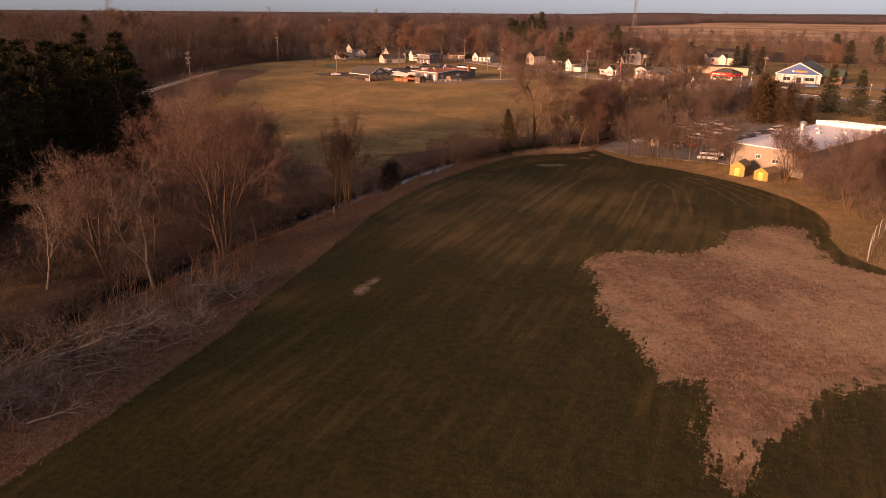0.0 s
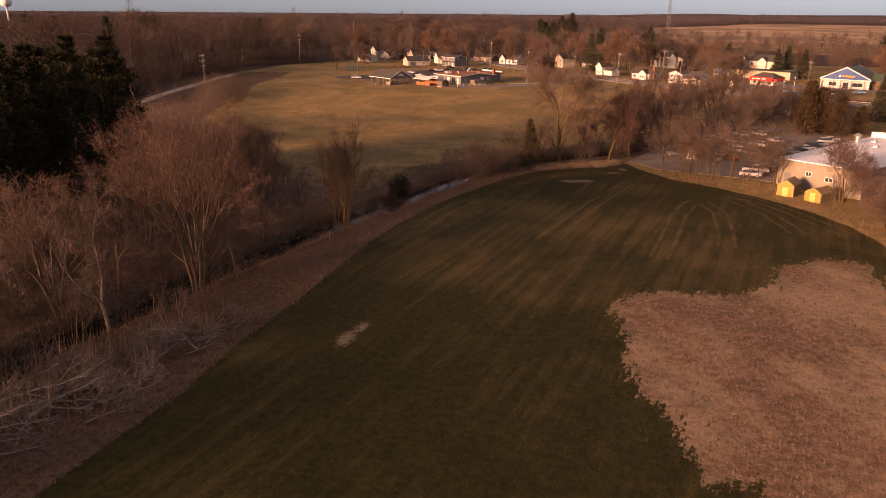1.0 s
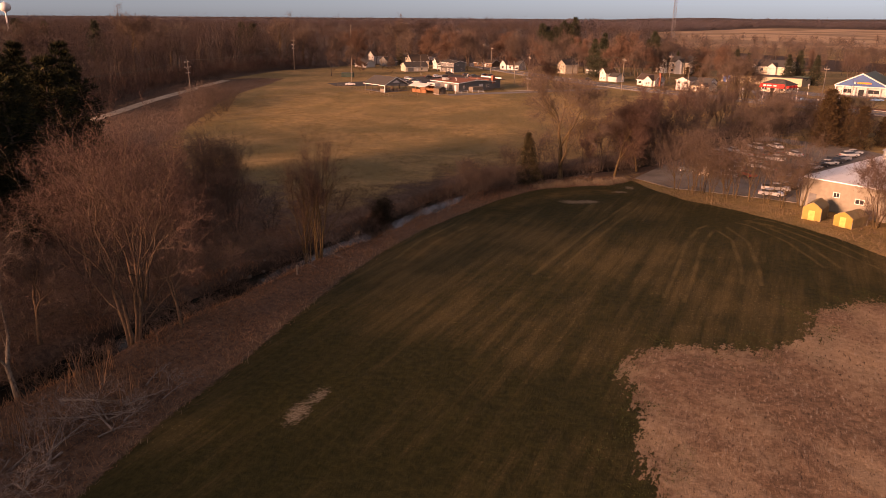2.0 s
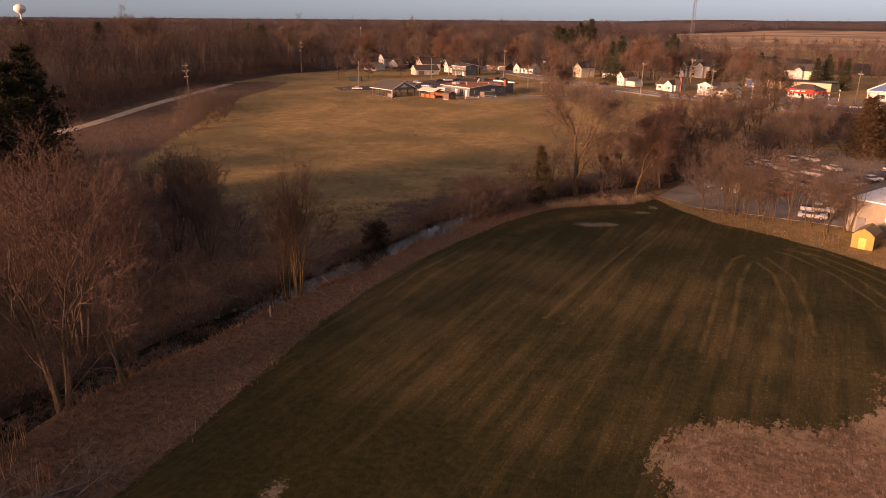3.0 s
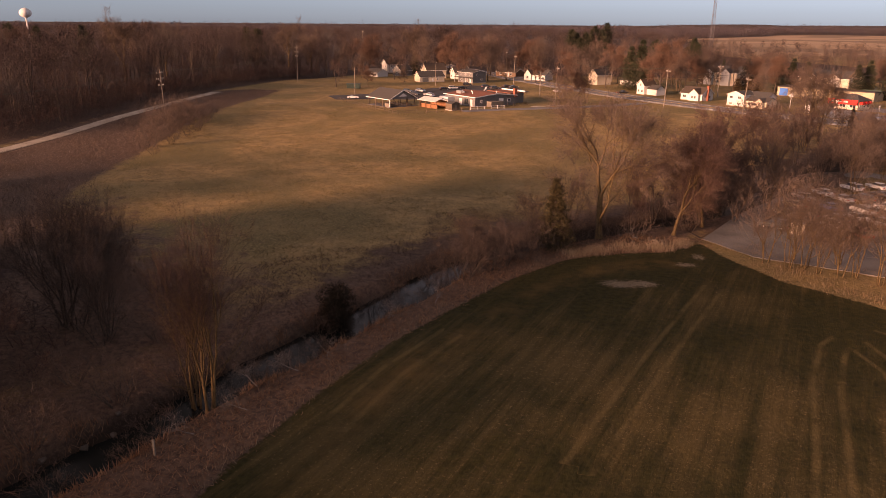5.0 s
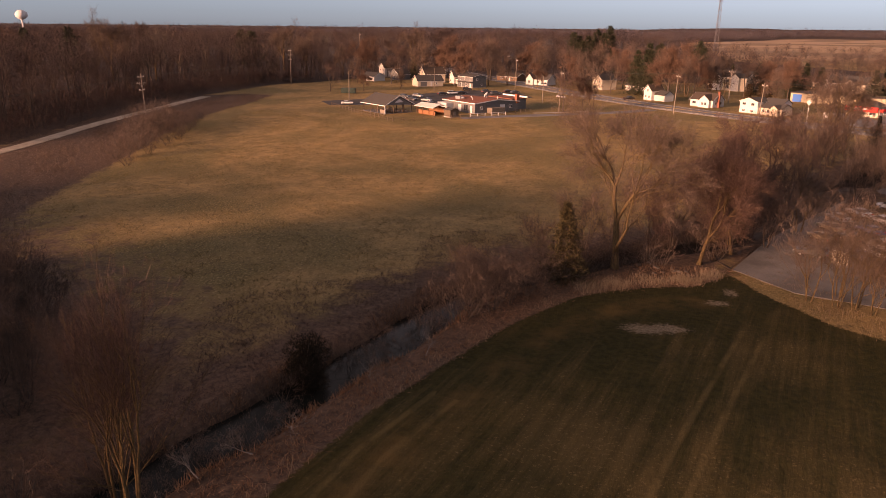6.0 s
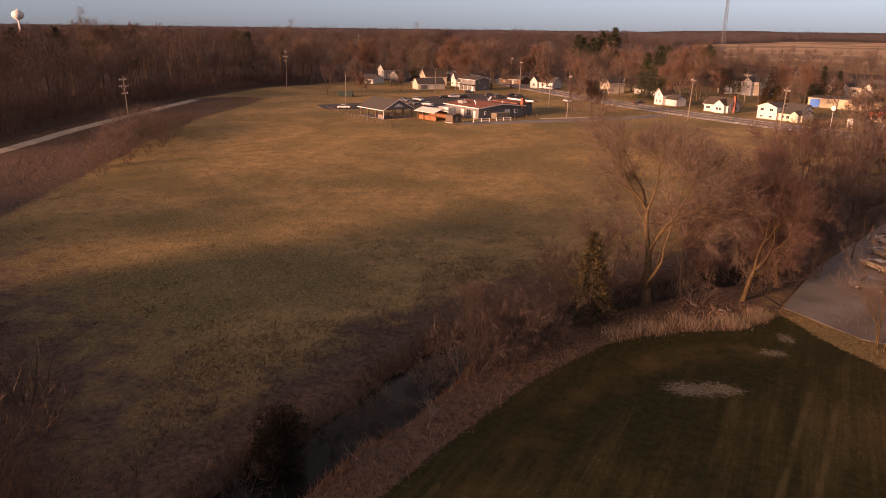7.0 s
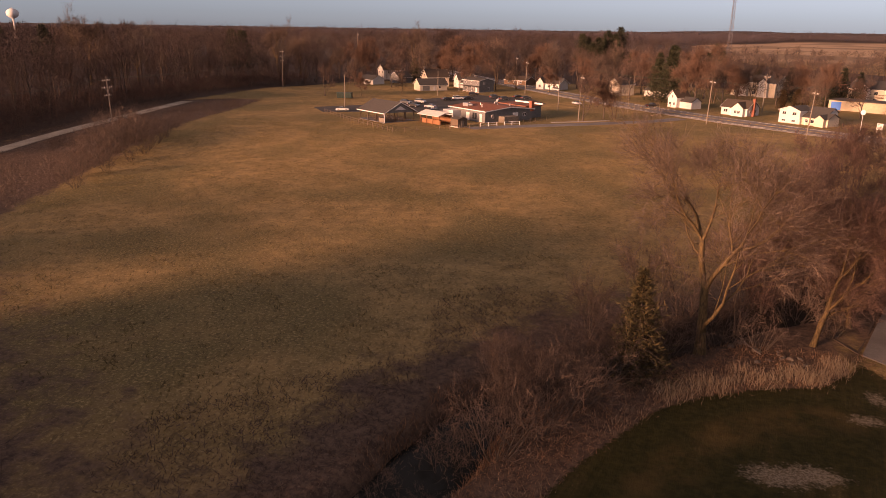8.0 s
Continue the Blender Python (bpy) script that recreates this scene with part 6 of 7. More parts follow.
LINE_POLE = "tall weathered wooden power pole with three crossarms"
utility_pole(-130.2, 230.5, 13.2, ((12.2, 1.1), (10.6, 1.45), (8.8, 1.0)), 80, LINE_POLE, (0, -1.5))
utility_pole(-148, 348, 15.5, ((14.4, 1.1), (12.6, 1.45), (10.8, 1.0)), 80, LINE_POLE, (0, 2.5))
utility_pole(-122, 150, 13.0, ((12.0, 1.1), (10.4, 1.45), (8.6, 1.0)), 80, LINE_POLE)
ROAD_POLE = "wooden roadside power pole with a transformer arm"
for x, y, tall, arms, lean in ((23.6, 273.6, 11.5, ((10.6, 0.9),), 3), (3.2, 293.5, 12, ((11.2, 1.1),), 2), (-56.5, 366.2, 12.5, ((11.6, 0.9),), 3), (-65, 394.6, 13, ((12.0, 0.9),), 1), (-97.4, 288.3, 10.5, (), 3),
                               (-84.5, 343.5, 9.0, (), 0), (-29.8, 287.4, 12.5, ((11.6, 0.8),), 2), (-17, 392, 11, (), 0), (-146, 421.6, 21.5, ((20.5, 1.0),), 0), (22, 330, 12, ((11, 1.3),), 0), (-38, 312, 9, (), 0), (63, 268, 12, ((11, 1.0),), 1)):
    utility_pole(x, y, tall, arms, -48, ROAD_POLE if arms else "plain weathered wooden lamp pole", (0, lean))
for ax, ay, bx, by, z in ((-130.2, 230.5, -148, 348, 12.4), (-122, 150, -130.2, 230.5, 12.3), (23.6, 273.6, 3.2, 293.5, 12.6), (3.2, 293.5, -29.8, 325, 12.6), (63, 268, 23.6, 273.6, 12.4), (-56.5, 366.2, -65, 394.6, 13.4)):
    for off in (-0.8, 0.8):
        cable = Solid()
        prev = None
        for i in range(13):
            k = i / 12
            p = (ax + (bx - ax) * k + off, ay + (by - ay) * k, z + 1.2 * (k * 2 - 1) ** 2)
            if prev:
                cable.tube(prev, p, 0.02, 0.02, 3, False)
            prev = p
        tagged(cable.part("power_cable", DARK_STEEL), "thin sagging overhead power cable", "cable")


def street_lamp(x, y, tall, label):
    root = tagged(new("street_lamp"), label, "street lamp")
    Solid().tube((0, 0, -0.3), (0, 0, tall), 0.09, 0.06, 8).part("pole", STEEL, root)
    Solid().tube((0, 0, tall), (0, 0, tall + 0.15), 0.2, 0.32, 10).tube((0, 0, tall + 0.15), (0, 0, tall + 0.5), 0.32, 0.12, 10).part("head", TRIM, root)
    root.matrix_basis = pose(x, y, ground_z(x, y))


for x, y in ((64, 289), (57, 272.5), (92, 252), (49, 283)):
    street_lamp(x, y, 4.6, "dark forecourt lamp with a pale lantern")
sign = tagged(empty("road_sign", 37.5, 284.5, 2.0, -42), "tall pole with a round white illuminated sign", "sign")
Solid().tube((0, 0, -0.3), (0, 0, 6.2), 0.11, 0.09, 8).part("pole", STEEL, sign)
Solid().tube((0, -0.12, 6.8), (0, 0.12, 6.8), 0.75, 0.75, 16).part("disc", TRIM, sign)
sign = tagged(empty("shop_sign", 43.5, 291, 2.0, -42), "white roadside sign board on two posts", "sign")
for u in (-0.7, 0.7):
    Solid().box(u - 0.07, -0.07, -0.3, u + 0.07, 0.07, 2.6).part("post", TRIM, sign)
Solid().box(-0.9, -0.1, 1.0, 0.9, 0.1, 2.9).part("board", TRIM, sign)
bars = Solid()
for k in range(4):
    bars.box(-0.7, -0.13, 1.25 + 0.4 * k, 0.5 + 0.15 * (k % 2), -0.1, 1.42 + 0.4 * k)
bars.part("sign_bars", DARK_STEEL, sign)
kiosk = tagged(empty("ticket_booth", 17.2, 158.0, 0.08, -20), "white painted board panels standing in the parking lot", "booth")
for u in (-0.8, 0.0, 0.8):
    Solid().box(u - 0.3, -0.1, 0, u + 0.3, 0.12, 1.9).part("panel", CREAM, kiosk)
Solid().box(-1.2, -0.05, 1.9, 1.2, 0.07, 2.0).part("cap_rail", TRIM, kiosk)
for i, (x, y) in enumerate(((34.4, 85.6), (35.4, 88.2), (36.6, 91), (38.1, 94.2), (39.6, 96.8), (41.2, 99.2))):
    post = tagged(empty("fence_post", x, y, ground_z(x, y), -35), "grey steel fence post with an angled barbed arm", "fence post", "posts of the chain-link fence")
    Solid().tube((0, 0, -0.4), (0, 0, 2.1), 0.05, 0.05, 8).part("pole", STEEL, post)
    Solid().tube((0, 0, 2.1), (0.25, -0.15, 2.5), 0.035, 0.03, 6).part("arm", STEEL, post)
wire = Solid()
for z in (0.1, 0.6, 1.1, 1.6, 2.05):
    wire.tube((34.4, 85.6, ground_z(34.4, 85.6) + z), (41.2, 99.2, ground_z(41, 99) + z), 0.012, 0.012, 3, False)
tagged(wire.part("chain_link_mesh", STEEL), "sagging grey chain-link fence mesh", "fence", kind="stuff")
stake = tagged(empty("marker_stake", -32.2, 91.8, ground_z(-32.2, 91.8), 0), "short weathered wooden stake on the creek bank", "stake")
Solid().box(-0.07, -0.07, -0.3, 0.07, 0.07, 1.3).part("post", GREY_TIMBER, stake)

# lattice mast and water tower
MAST_STEEL = plain("dull_dark_steel", (0.12, 0.12, 0.13), 0.6, metal=0.3)
mast = tagged(empty("radio_mast", 45.6, 670, 2.0, 12), "tall grey steel lattice radio mast", "radio mast")
legs = [(2.0 * math.cos(2.1 * k), 2.0 * math.sin(2.1 * k)) for k in range(3)]
at = lambda k, z: (legs[k % 3][0] * (1 - 0.8 * z / 80), legs[k % 3][1] * (1 - 0.8 * z / 80), z)
for k in range(3):
    Solid().tube(at(k, -0.5), at(k, 80), 0.14, 0.1, 4).part("leg", MAST_STEEL, mast)
    lattice = Solid()
    for i in range(26):
        z = i * 3.05
        lattice.tube(at(k, z), at(k + 1, z + 3.05), 0.06, 0.06, 3, False).tube(at(k + 1, z), at(k, z + 3.05), 0.06, 0.06, 3, False).tube(at(k, z), at(k + 1, z), 0.05, 0.05, 3, False)
    lattice.part("lattice", MAST_STEEL, mast)
tower = tagged(empty("water_tower", -863, 940, 2.0, 0), "pale water tower with a rounded tank on one stem", "water tower")
profile = [(3.0, 0), (1.6, 4), (1.1, 12), (1.1, 26), (2.0, 28), (5.2, 29.4), (7.6, 31.8), (8.3, 34.6), (7.6, 37.4), (5.2, 39.6), (2.4, 40.8), (0.05, 41.1)]
tank, k = Solid(), 20
tank.add([(r_ * math.cos(2 * math.pi * j / k), r_ * math.sin(2 * math.pi * j / k), z) for r_, z in profile for j in range(k)],
         [(i * k + j, i * k + (j + 1) % k, (i + 1) * k + (j + 1) % k, (i + 1) * k + j) for i in range(len(profile) - 1) for j in range(k)])
tank.part("tank", TRIM, tower, smooth=True)
Solid().tube((0, 0, 41.3), (0, 0, 43), 0.3, 0.1, 6).part("beacon_mast", STEEL, tower)


# ---- cars ----
TYRE = plain("black_rubber", (0.02, 0.02, 0.02), 0.9, 0.2)
RIM = plain("alloy_rim", (0.45, 0.45, 0.46), 0.35, metal=0.8)
LAMP = Nodes("clear_headlamp", 0.15, 0.6).done((0.7, 0.7, 0.68))
TAIL = Nodes("red_tail_lamp", 0.25, 0.5).done((0.4, 0.02, 0.015))
PAINTS = [("white", (0.75, 0.75, 0.74)), ("silver", (0.42, 0.42, 0.43)), ("dark grey", (0.06, 0.065, 0.07)), ("black", (0.018, 0.018, 0.02)), ("blue", (0.03, 0.07, 0.2)), ("red", (0.3, 0.02, 0.02)), ("tan", (0.33, 0.28, 0.2)), ("light blue", (0.12, 0.28, 0.5))]


def car_paint(name, c):
    n = Nodes(name, 0.28, 0.5)
    n.bsdf.inputs["Coat Weight"].default_value = 0.6
    f = n.noise(2.0, 4)
    return n.done(n.mix(f, tuple(0.85 * v for v in c), c))


PAINT = {name: car_paint(name.replace(" ", "_") + "_car_paint", c) for name, c in PAINTS}
SHAPES = {
    "sedan": (4.7, 1.8, [(-2.35, 0.45), (-2.32, 0.85), (-1.7, 0.98), (1.0, 0.98), (2.1, 0.85), (2.35, 0.65), (2.33, 0.35), (-2.3, 0.32)], [(-1.75, 0.97), (-1.0, 1.42), (0.25, 1.45), (1.15, 0.97)]),
    "suv": (4.7, 1.85, [(-2.35, 0.5), (-2.33, 1.05), (-2.0, 1.12), (1.0, 1.1), (2.15, 1.0), (2.35, 0.75), (2.33, 0.42), (-2.3, 0.4)], [(-2.2, 1.1), (-1.9, 1.7), (0.3, 1.74), (1.2, 1.09)]),
    "pickup": (5.6, 1.95, [(-2.8, 0.6), (-2.78, 1.12), (-0.7, 1.12), (1.5, 1.12), (2.6, 1.02), (2.8, 0.8), (2.78, 0.5), (-2.75, 0.5)], [(-0.75, 1.11), (-0.55, 1.78), (0.7, 1.8), (1.45, 1.11)]),
}


def car(kind, colour):
    length, wide, low, cab = SHAPES[kind]
    root = tagged(new("car"), f"{colour} {kind} parked on the asphalt", "car")
    half = wide / 2
    body = Solid()
    k = len(low)
    rows_ = [(-half, 0.94), (-half * 0.93, 1.0), (half * 0.93, 1.0), (half, 0.94)]
    body.add([(x * (1 if abs(y) < half * 0.95 else 0.985), y, 0.5 + (z - 0.5) * s) for y, s in rows_ for x, z in low],
             [(i * k + j, i * k + (j + 1) % k, (i + 1) * k + (j + 1) % k, (i + 1) * k + j) for i in range(3) for j in range(k)] + [tuple(range(k))[::-1], tuple(3 * k + j for j in range(k))])
    body.part("body", PAINT[colour], root)
    (x0, z0), (x1, z1), (x2, z2), (x3, z3) = cab
    yb, yt = half * 0.9, half * 0.72
    Solid().add([(x0, -yb, z0), (x3, -yb, z3), (x3, yb, z3), (x0, yb, z0), (x1, -yt, z1 - 0.05), (x2, -yt, z2 - 0.05), (x2, yt, z2 - 0.05), (x1, yt, z1 - 0.05)],
                [(0, 1, 5, 4), (1, 2, 6, 5), (2, 3, 7, 6), (3, 0, 4, 7), (4, 5, 6, 7)]).part("glasshouse", GLASS, root)
    Solid().add([(x1 - 0.08, -yt - 0.02, z1 - 0.06), (x2 + 0.08, -yt - 0.02, z2 - 0.06), (x2 + 0.08, yt + 0.02, z2 - 0.06), (x1 - 0.08, yt + 0.02, z1 - 0.06), (x1, -yt * 0.9, z1), (x2, -yt * 0.9, z2), (x2, yt * 0.9, z2), (x1, yt * 0.9, z1)],
                [(0, 1, 5, 4), (1, 2, 6, 5), (2, 3, 7, 6), (3, 0, 4, 7), (4, 5, 6, 7), (3, 2, 1, 0)]).part("roof", PAINT[colour], root)
    if kind == "pickup":
        Solid().box(-2.65, -half + 0.12, 1.0, -0.85, half - 0.12, 1.135).part("bed_cover", TYRE, root)
    for sx in (-1, 1):
        for sy in (-1, 1):
            cx = sx * length * 0.29
            wheel = Solid().tube((cx, sy * (half - 0.2), 0.33), (cx, sy * (half + 0.01), 0.33), 0.33, 0.33, 12).part("wheel", TYRE, root)
            Solid().tube((cx, sy * (half - 0.1), 0.33), (cx, sy * (half + 0.03), 0.33), 0.2, 0.17, 10).part("rim", RIM, wheel)
            end = length / 2
            lx = sx * (end - 0.06)
            Solid().box(min(lx, lx + sx * 0.08), sy * half * 0.78 - 0.2, 0.66, max(lx, lx + sx * 0.08), sy * half * 0.78 + 0.2, 0.82).part("headlamp" if sx > 0 else "tail_lamp", LAMP if sx > 0 else TAIL, root)
    return root


garage = {}


def park(kind, colour, x, y, turn, lift=0.1):
    m = pose(x, y, ground_z(x, y) + lift, 0, 0, turn)
    if (kind, colour) in garage:
        return copy_thing(garage[kind, colour], m)
    garage[kind, colour] = car(kind, colour)
    garage[kind, colour].matrix_basis = m
    return garage[kind, colour]


for kind, colour, x, y, turn in (
        ("suv", "dark grey", 14.6, 160.2, 160), ("sedan", "silver", 21.2, 157.2, 120), ("suv", "white", 22.4, 161.5, 120), ("sedan", "silver", 25.8, 143.6, -12), ("pickup", "silver", 27.2, 147.2, -12), ("sedan", "black", 29.4, 150.4, -10),
        ("suv", "dark grey", 30.6, 154.0, -12), ("sedan", "silver", 32.0, 157.6, -12), ("sedan", "blue", 19.6, 160.6, 118), ("sedan", "red", 24.6, 158.6, 120), ("suv", "silver", 23.5, 165.5, 118), ("sedan", "dark grey", 21.0, 168.4, 118),
        ("sedan", "white", 26.6, 168.0, 118), ("suv", "silver", 28.6, 172.4, 118), ("sedan", "blue", 24.4, 173.4, 118), ("sedan", "tan", 19.6, 173.6, 118), ("suv", "white", 32.4, 175.2, 150), ("sedan", "silver", 27.6, 180.0, 118),
        ("suv", "dark grey", 30.6, 180.6, 118), ("sedan", "white", 25.6, 183.6, 118), ("sedan", "silver", 22.0, 179.6, 118), ("sedan", "black", 34.0, 184.0, 120), ("sedan", "silver", 37.4, 182.0, 120), ("suv", "white", 31.0, 188.4, 120),
        ("sedan", "black", 39.6, 171.0, 30), ("sedan", "white", 41.8, 173.6, 30), ("suv", "dark grey", 43.6, 176.2, 30), ("sedan", "silver", 45.6, 179.2, 30), ("suv", "white", 48.2, 183.4, 30), ("sedan", "white", 49.8, 186.6, 30), ("sedan", "dark grey", 35.6, 165.6, 30),
        ("sedan", "silver", 37.6, 168.2, 30), ("sedan", "white", 35.4, 190.6, 120), ("suv", "silver", 29.0, 165.0, 118), ("sedan", "tan", 17.4, 168.0, 118),
        ("sedan", "white", -96.6, 284.6, 20), ("suv", "dark grey", -86.0, 311.0, -20), ("suv", "silver", -82.4, 315.0, -20), ("sedan", "black", -81.0, 303.6, -20), ("sedan", "silver", -75.4, 302.4, 160), ("sedan", "black", -76.4, 326.4, 40),
        ("suv", "white", -74.0, 331.0, 40), ("sedan", "black", -71.0, 333.6, 40), ("suv", "dark grey", -63.2, 341.4, 40), ("sedan", "black", -55.6, 345.8, 40), ("sedan", "dark grey", -52.6, 343.4, 40), ("suv", "dark grey", -58.6, 336.0, 40),
        ("suv", "black", -72.6, 349.0, 20), ("suv", "silver", -70.0, 290.0, 30), ("pickup", "white", -66.4, 280.0, 40), ("sedan", "red", -90.6, 371.8, 30), ("sedan", "tan", -93.4, 368.6, 30),
        ("suv", "dark grey", 73.6, 286.6, 10), ("sedan", "light blue", 82.6, 280.6, 5), ("sedan", "light blue", 60.0, 277.4, -36), ("sedan", "white", 65.6, 274.6, -36), ("suv", "white", 70.8, 272.4, -36), ("sedan", "silver", -34.0, 331.0, -50),
        ("suv", "silver", -46.6, 383.0, -30), ("pickup", "black", -10.4, 332.6, 40), ("sedan", "silver", 104, 268, 60), ("suv", "dark grey", 108, 272, 60)):
    park(kind, colour, x, y, turn, 0.18 if y < 330 else 0.12)

# ---- shrubs ----
shrub = tree_thing("shrub", "low leafless brown shrub with many thin stems", grown(81, 3.2, 0.06, plan_of(2, (0.1, 0.2), (0.05, 0.1), (4,), (0.5,), (0.7,), (0.2,), lambda k: 1.0, pieces=(2, 1), sides=(3, 3)), 5, 0.8, 0.011, 5, (0, 0), 9, 0.6, 0.8), BARK, TWIG_GREY, "shrub")
stand(shrub, -31.5, 113.5)
for x, y, s in ((-21.2, 129.8, 1.3), (-20.4, 131.6, 1.3), (-19.2, 133.4, 1.4), (-18.0, 135.4, 1.4), (-16.6, 137.6, 1.3), (-24.4, 129.2, 1.0), (-22.6, 131.6, 1.1), (-25.0, 132.6, 0.9), (-20.6, 134.4, 1.1), (-19.0, 136.8, 1.2), (-17.4, 139.0, 1.1), (-15.4, 140.6, 1.2), (-22.6, 138.0, 1.0), (-19.6, 141.6, 1.1), (-16.6, 144.4, 1.3), (-12.4, 147.4, 1.3),
                (-10.4, 150.8, 1.3), (-6.0, 152.6, 1.2), (-3.0, 151.4, 1.1), (-34.4, 105.2, 0.9), (-36.2, 99.4, 1.0), (-30.2, 107.2, 0.7), (-27.2, 123.2, 0.7), (-38.8, 96.6, 1.1), (-40.6, 90.4, 1.1), (-43.2, 84.6, 1.2), (-46.0, 88.8, 1.2), (-44.2, 98.4, 1.3),
                (-47.0, 104.8, 1.4), (-51.6, 107.2, 1.5), (-54.2, 112.4, 1.4), (-46.0, 113.8, 1.3), (-50.4, 117.0, 1.3), (-42.8, 107.0, 1.1), (-30.6, 116.8, 0.9), (-28.8, 121.2, 0.8), (3.4, 156.2, 1.3), (6.4, 165.2, 1.5), (1.4, 160.4, 1.4), (-8.6, 158.0, 1.4),
                (-121.5, 227, 2.2), (-119, 222, 2.0), (-124, 224, 1.9), (-116.5, 216, 1.9), (-114, 210, 2.0), (-111.5, 204, 1.7), (-117, 209, 1.6), (-109, 198, 1.6), (-121, 216, 1.6), (-106, 191, 1.5), (-113, 222, 1.4), (-108, 212, 1.2), (-106, 205, 1.0), (-116, 229, 1.5), (-104, 196, 1.1), (-111, 217, 1.3), (-121, 240, 1.1), (-100, 184, 0.9), (-118, 218, 1.2), (-124, 233, 1.0), (-112, 199, 1.1), (-107, 190, 1.0),
                (40.6, 104.6, 1.3), (38.6, 114.6, 1.2), (41.0, 121.8, 1.3), (44.6, 108.0, 1.4), (48.2, 112.2, 1.5), (52.0, 119.4, 1.5), (45.8, 121.6, 1.4), (40.2, 126.4, 1.1), (50.6, 101.0, 1.4), (56.4, 107.6, 1.6), (60.2, 115.0, 1.6), (43.4, 96.6, 1.2),
                (-42.6, 47.6, 1.2), (-40.2, 51.6, 1.1), (-43.6, 41.0, 1.3), (-41.6, 36.2, 1.2), (-46.0, 63.8, 1.2), (-48.6, 71.4, 1.3), (-45.6, 76.6, 1.2), (-52.4, 61.4, 1.4), (-54.6, 68.0, 1.4), (-58.2, 80.4, 1.5), (-52.0, 92.8, 1.4), (-57.6, 88.4, 1.5),
                (-49.4, 47.8, 1.3), (-54.4, 54.8, 1.4), (-60.6, 66.2, 1.5), (-62.4, 54.2, 1.5), (-38.2, 67.0, 1.0), (-36.4, 73.2, 0.9), (-36.0, 78.6, 0.9), (-35.2, 68.6, 0.8), (-43.4, 66, 0.8), (-41.4, 72.4, 0.7), (-39.2, 79.4, 0.8), (-37.6, 84.0, 0.7), (-37.4, 88.4, 0.8), (-34.6, 92.6, 0.6), (-35.6, 96.2, 0.8), (-32.0, 104.6, 0.7), (-33.0, 101.2, 0.6), (-29.8, 111.0, 0.6), (-26.0, 121.2, 0.5), (-27.8, 126.2, 0.8), (-24.8, 125.2, 0.5), (-46.6, 56.4, 0.9), (-43.8, 57.0, 0.8), (-47.2, 50.0, 0.9), (-44.0, 49.4, 0.8)):
    again(shrub, x, y, pr.uniform(0, 360), s * pr.uniform(0.85, 1.2))
for x, y, *_ in scatter(900, [(36, 208), (52, 200), (70, 222), (62, 246), (44, 240), (30, 226)], 4.0, 1, 1)[:26]:
    again(shrub, x, y, pr.uniform(0, 360), pr.uniform(1.1, 1.7))
# undergrowth below the woods
brush = [grown(160 + i, 4.5, 0.05, plan_of(2, (0.1, 0.2), (0.05, 0.1), (3,), (0.5,), (0.7,), (0.2,), lambda k: 1.0, pieces=(1, 1), sides=(3, 3)), 3, 1.4, 0.05, 1, (0, 0), 5, 0.6, 0.8) for i in range(3)]
wood_of("undergrowth", "tangled brown undergrowth along the woodland edge", brush,
        scatter(5000, [(-143, 190), (-147, 215), (-152, 240), (-156, 262), (-158, 280), (-160, 320), (-160, 352), (-148, 366), (-148, 374), (-178, 374), (-185, 200)], 2.8, 0.5, 1.3), TWIG)

wood_of("undergrowth", "tangled bare undergrowth along the creek and below the pines", brush,
        scatter(2600, [(-46, 30), (-50, 48), (-49, 62), (-47, 76), (-43, 92), (-50, 104), (-60, 108), (-68, 96), (-74, 70), (-74, 30)], 2.4, 0.35, 0.85), TWIG)


# ---- grass and reeds ----
def blades(name, label, x, y, per, high, width, material, lean=0.5, spread=0.25, category="grass"):
    """Tufts of narrow blades on the ground."""
    r = np.random.default_rng(len(x) + per)
    n = len(x) * per
    px, py = np.repeat(x, per) + r.normal(0, spread, n), np.repeat(y, per) + r.normal(0, spread, n)
    p = np.stack([px, py, height(px, py) - 0.03], 1)
    tall = high * r.uniform(0.5, 1.4, (n, 1))
    way = np.stack([r.normal(0, lean, n), r.normal(0, lean, n), np.ones(n)], 1)
    side = np.stack([r.normal(0, 1, n), r.normal(0, 1, n), np.zeros(n)], 1)
    side = side / np.linalg.norm(side, axis=1)[:, None] * width
    verts = np.stack([p - side, p + side, p + way * tall], 1).reshape(-1, 3)
    return tagged(new(name, tri_mesh(name, verts, np.arange(n * 3).reshape(-1, 3), material)), label, category, kind="stuff")


def spread_over(n, x0, x1, y0, y1, keep):
    px, py = pr.uniform(x0, x1, n), pr.uniform(y0, y1, n)
    ok = keep(px, py)
    return px[ok], py[ok]


near_bank = spread_over(70000, -48, 6, 24, 152, lambda x, y: (signed(x, y, FIELD) < -0.15) & (signed(x, y, FIELD) > -16) & (to_line(x, y, CREEK) > 2.5) & (x > np.interp(y, [20, 60, 100, 130, 150], [-46, -44, -34, -25, -12])))
blades("bank_grass", "matted russet dry grass on the creek bank", *near_bank, 3, 0.26, 0.03, DRY_GRASS, 1.1, 0.35)
far_bank = spread_over(60000, -75, 0, 40, 160, lambda x, y: (to_line(x, y, CREEK) > 2.5) & (to_line(x, y, CREEK) < 14 + 4 * np.sin(y * 0.21)) & (x < np.interp(y, [20, 60, 100, 130, 150], [-46, -44, -34, -25, -12])))
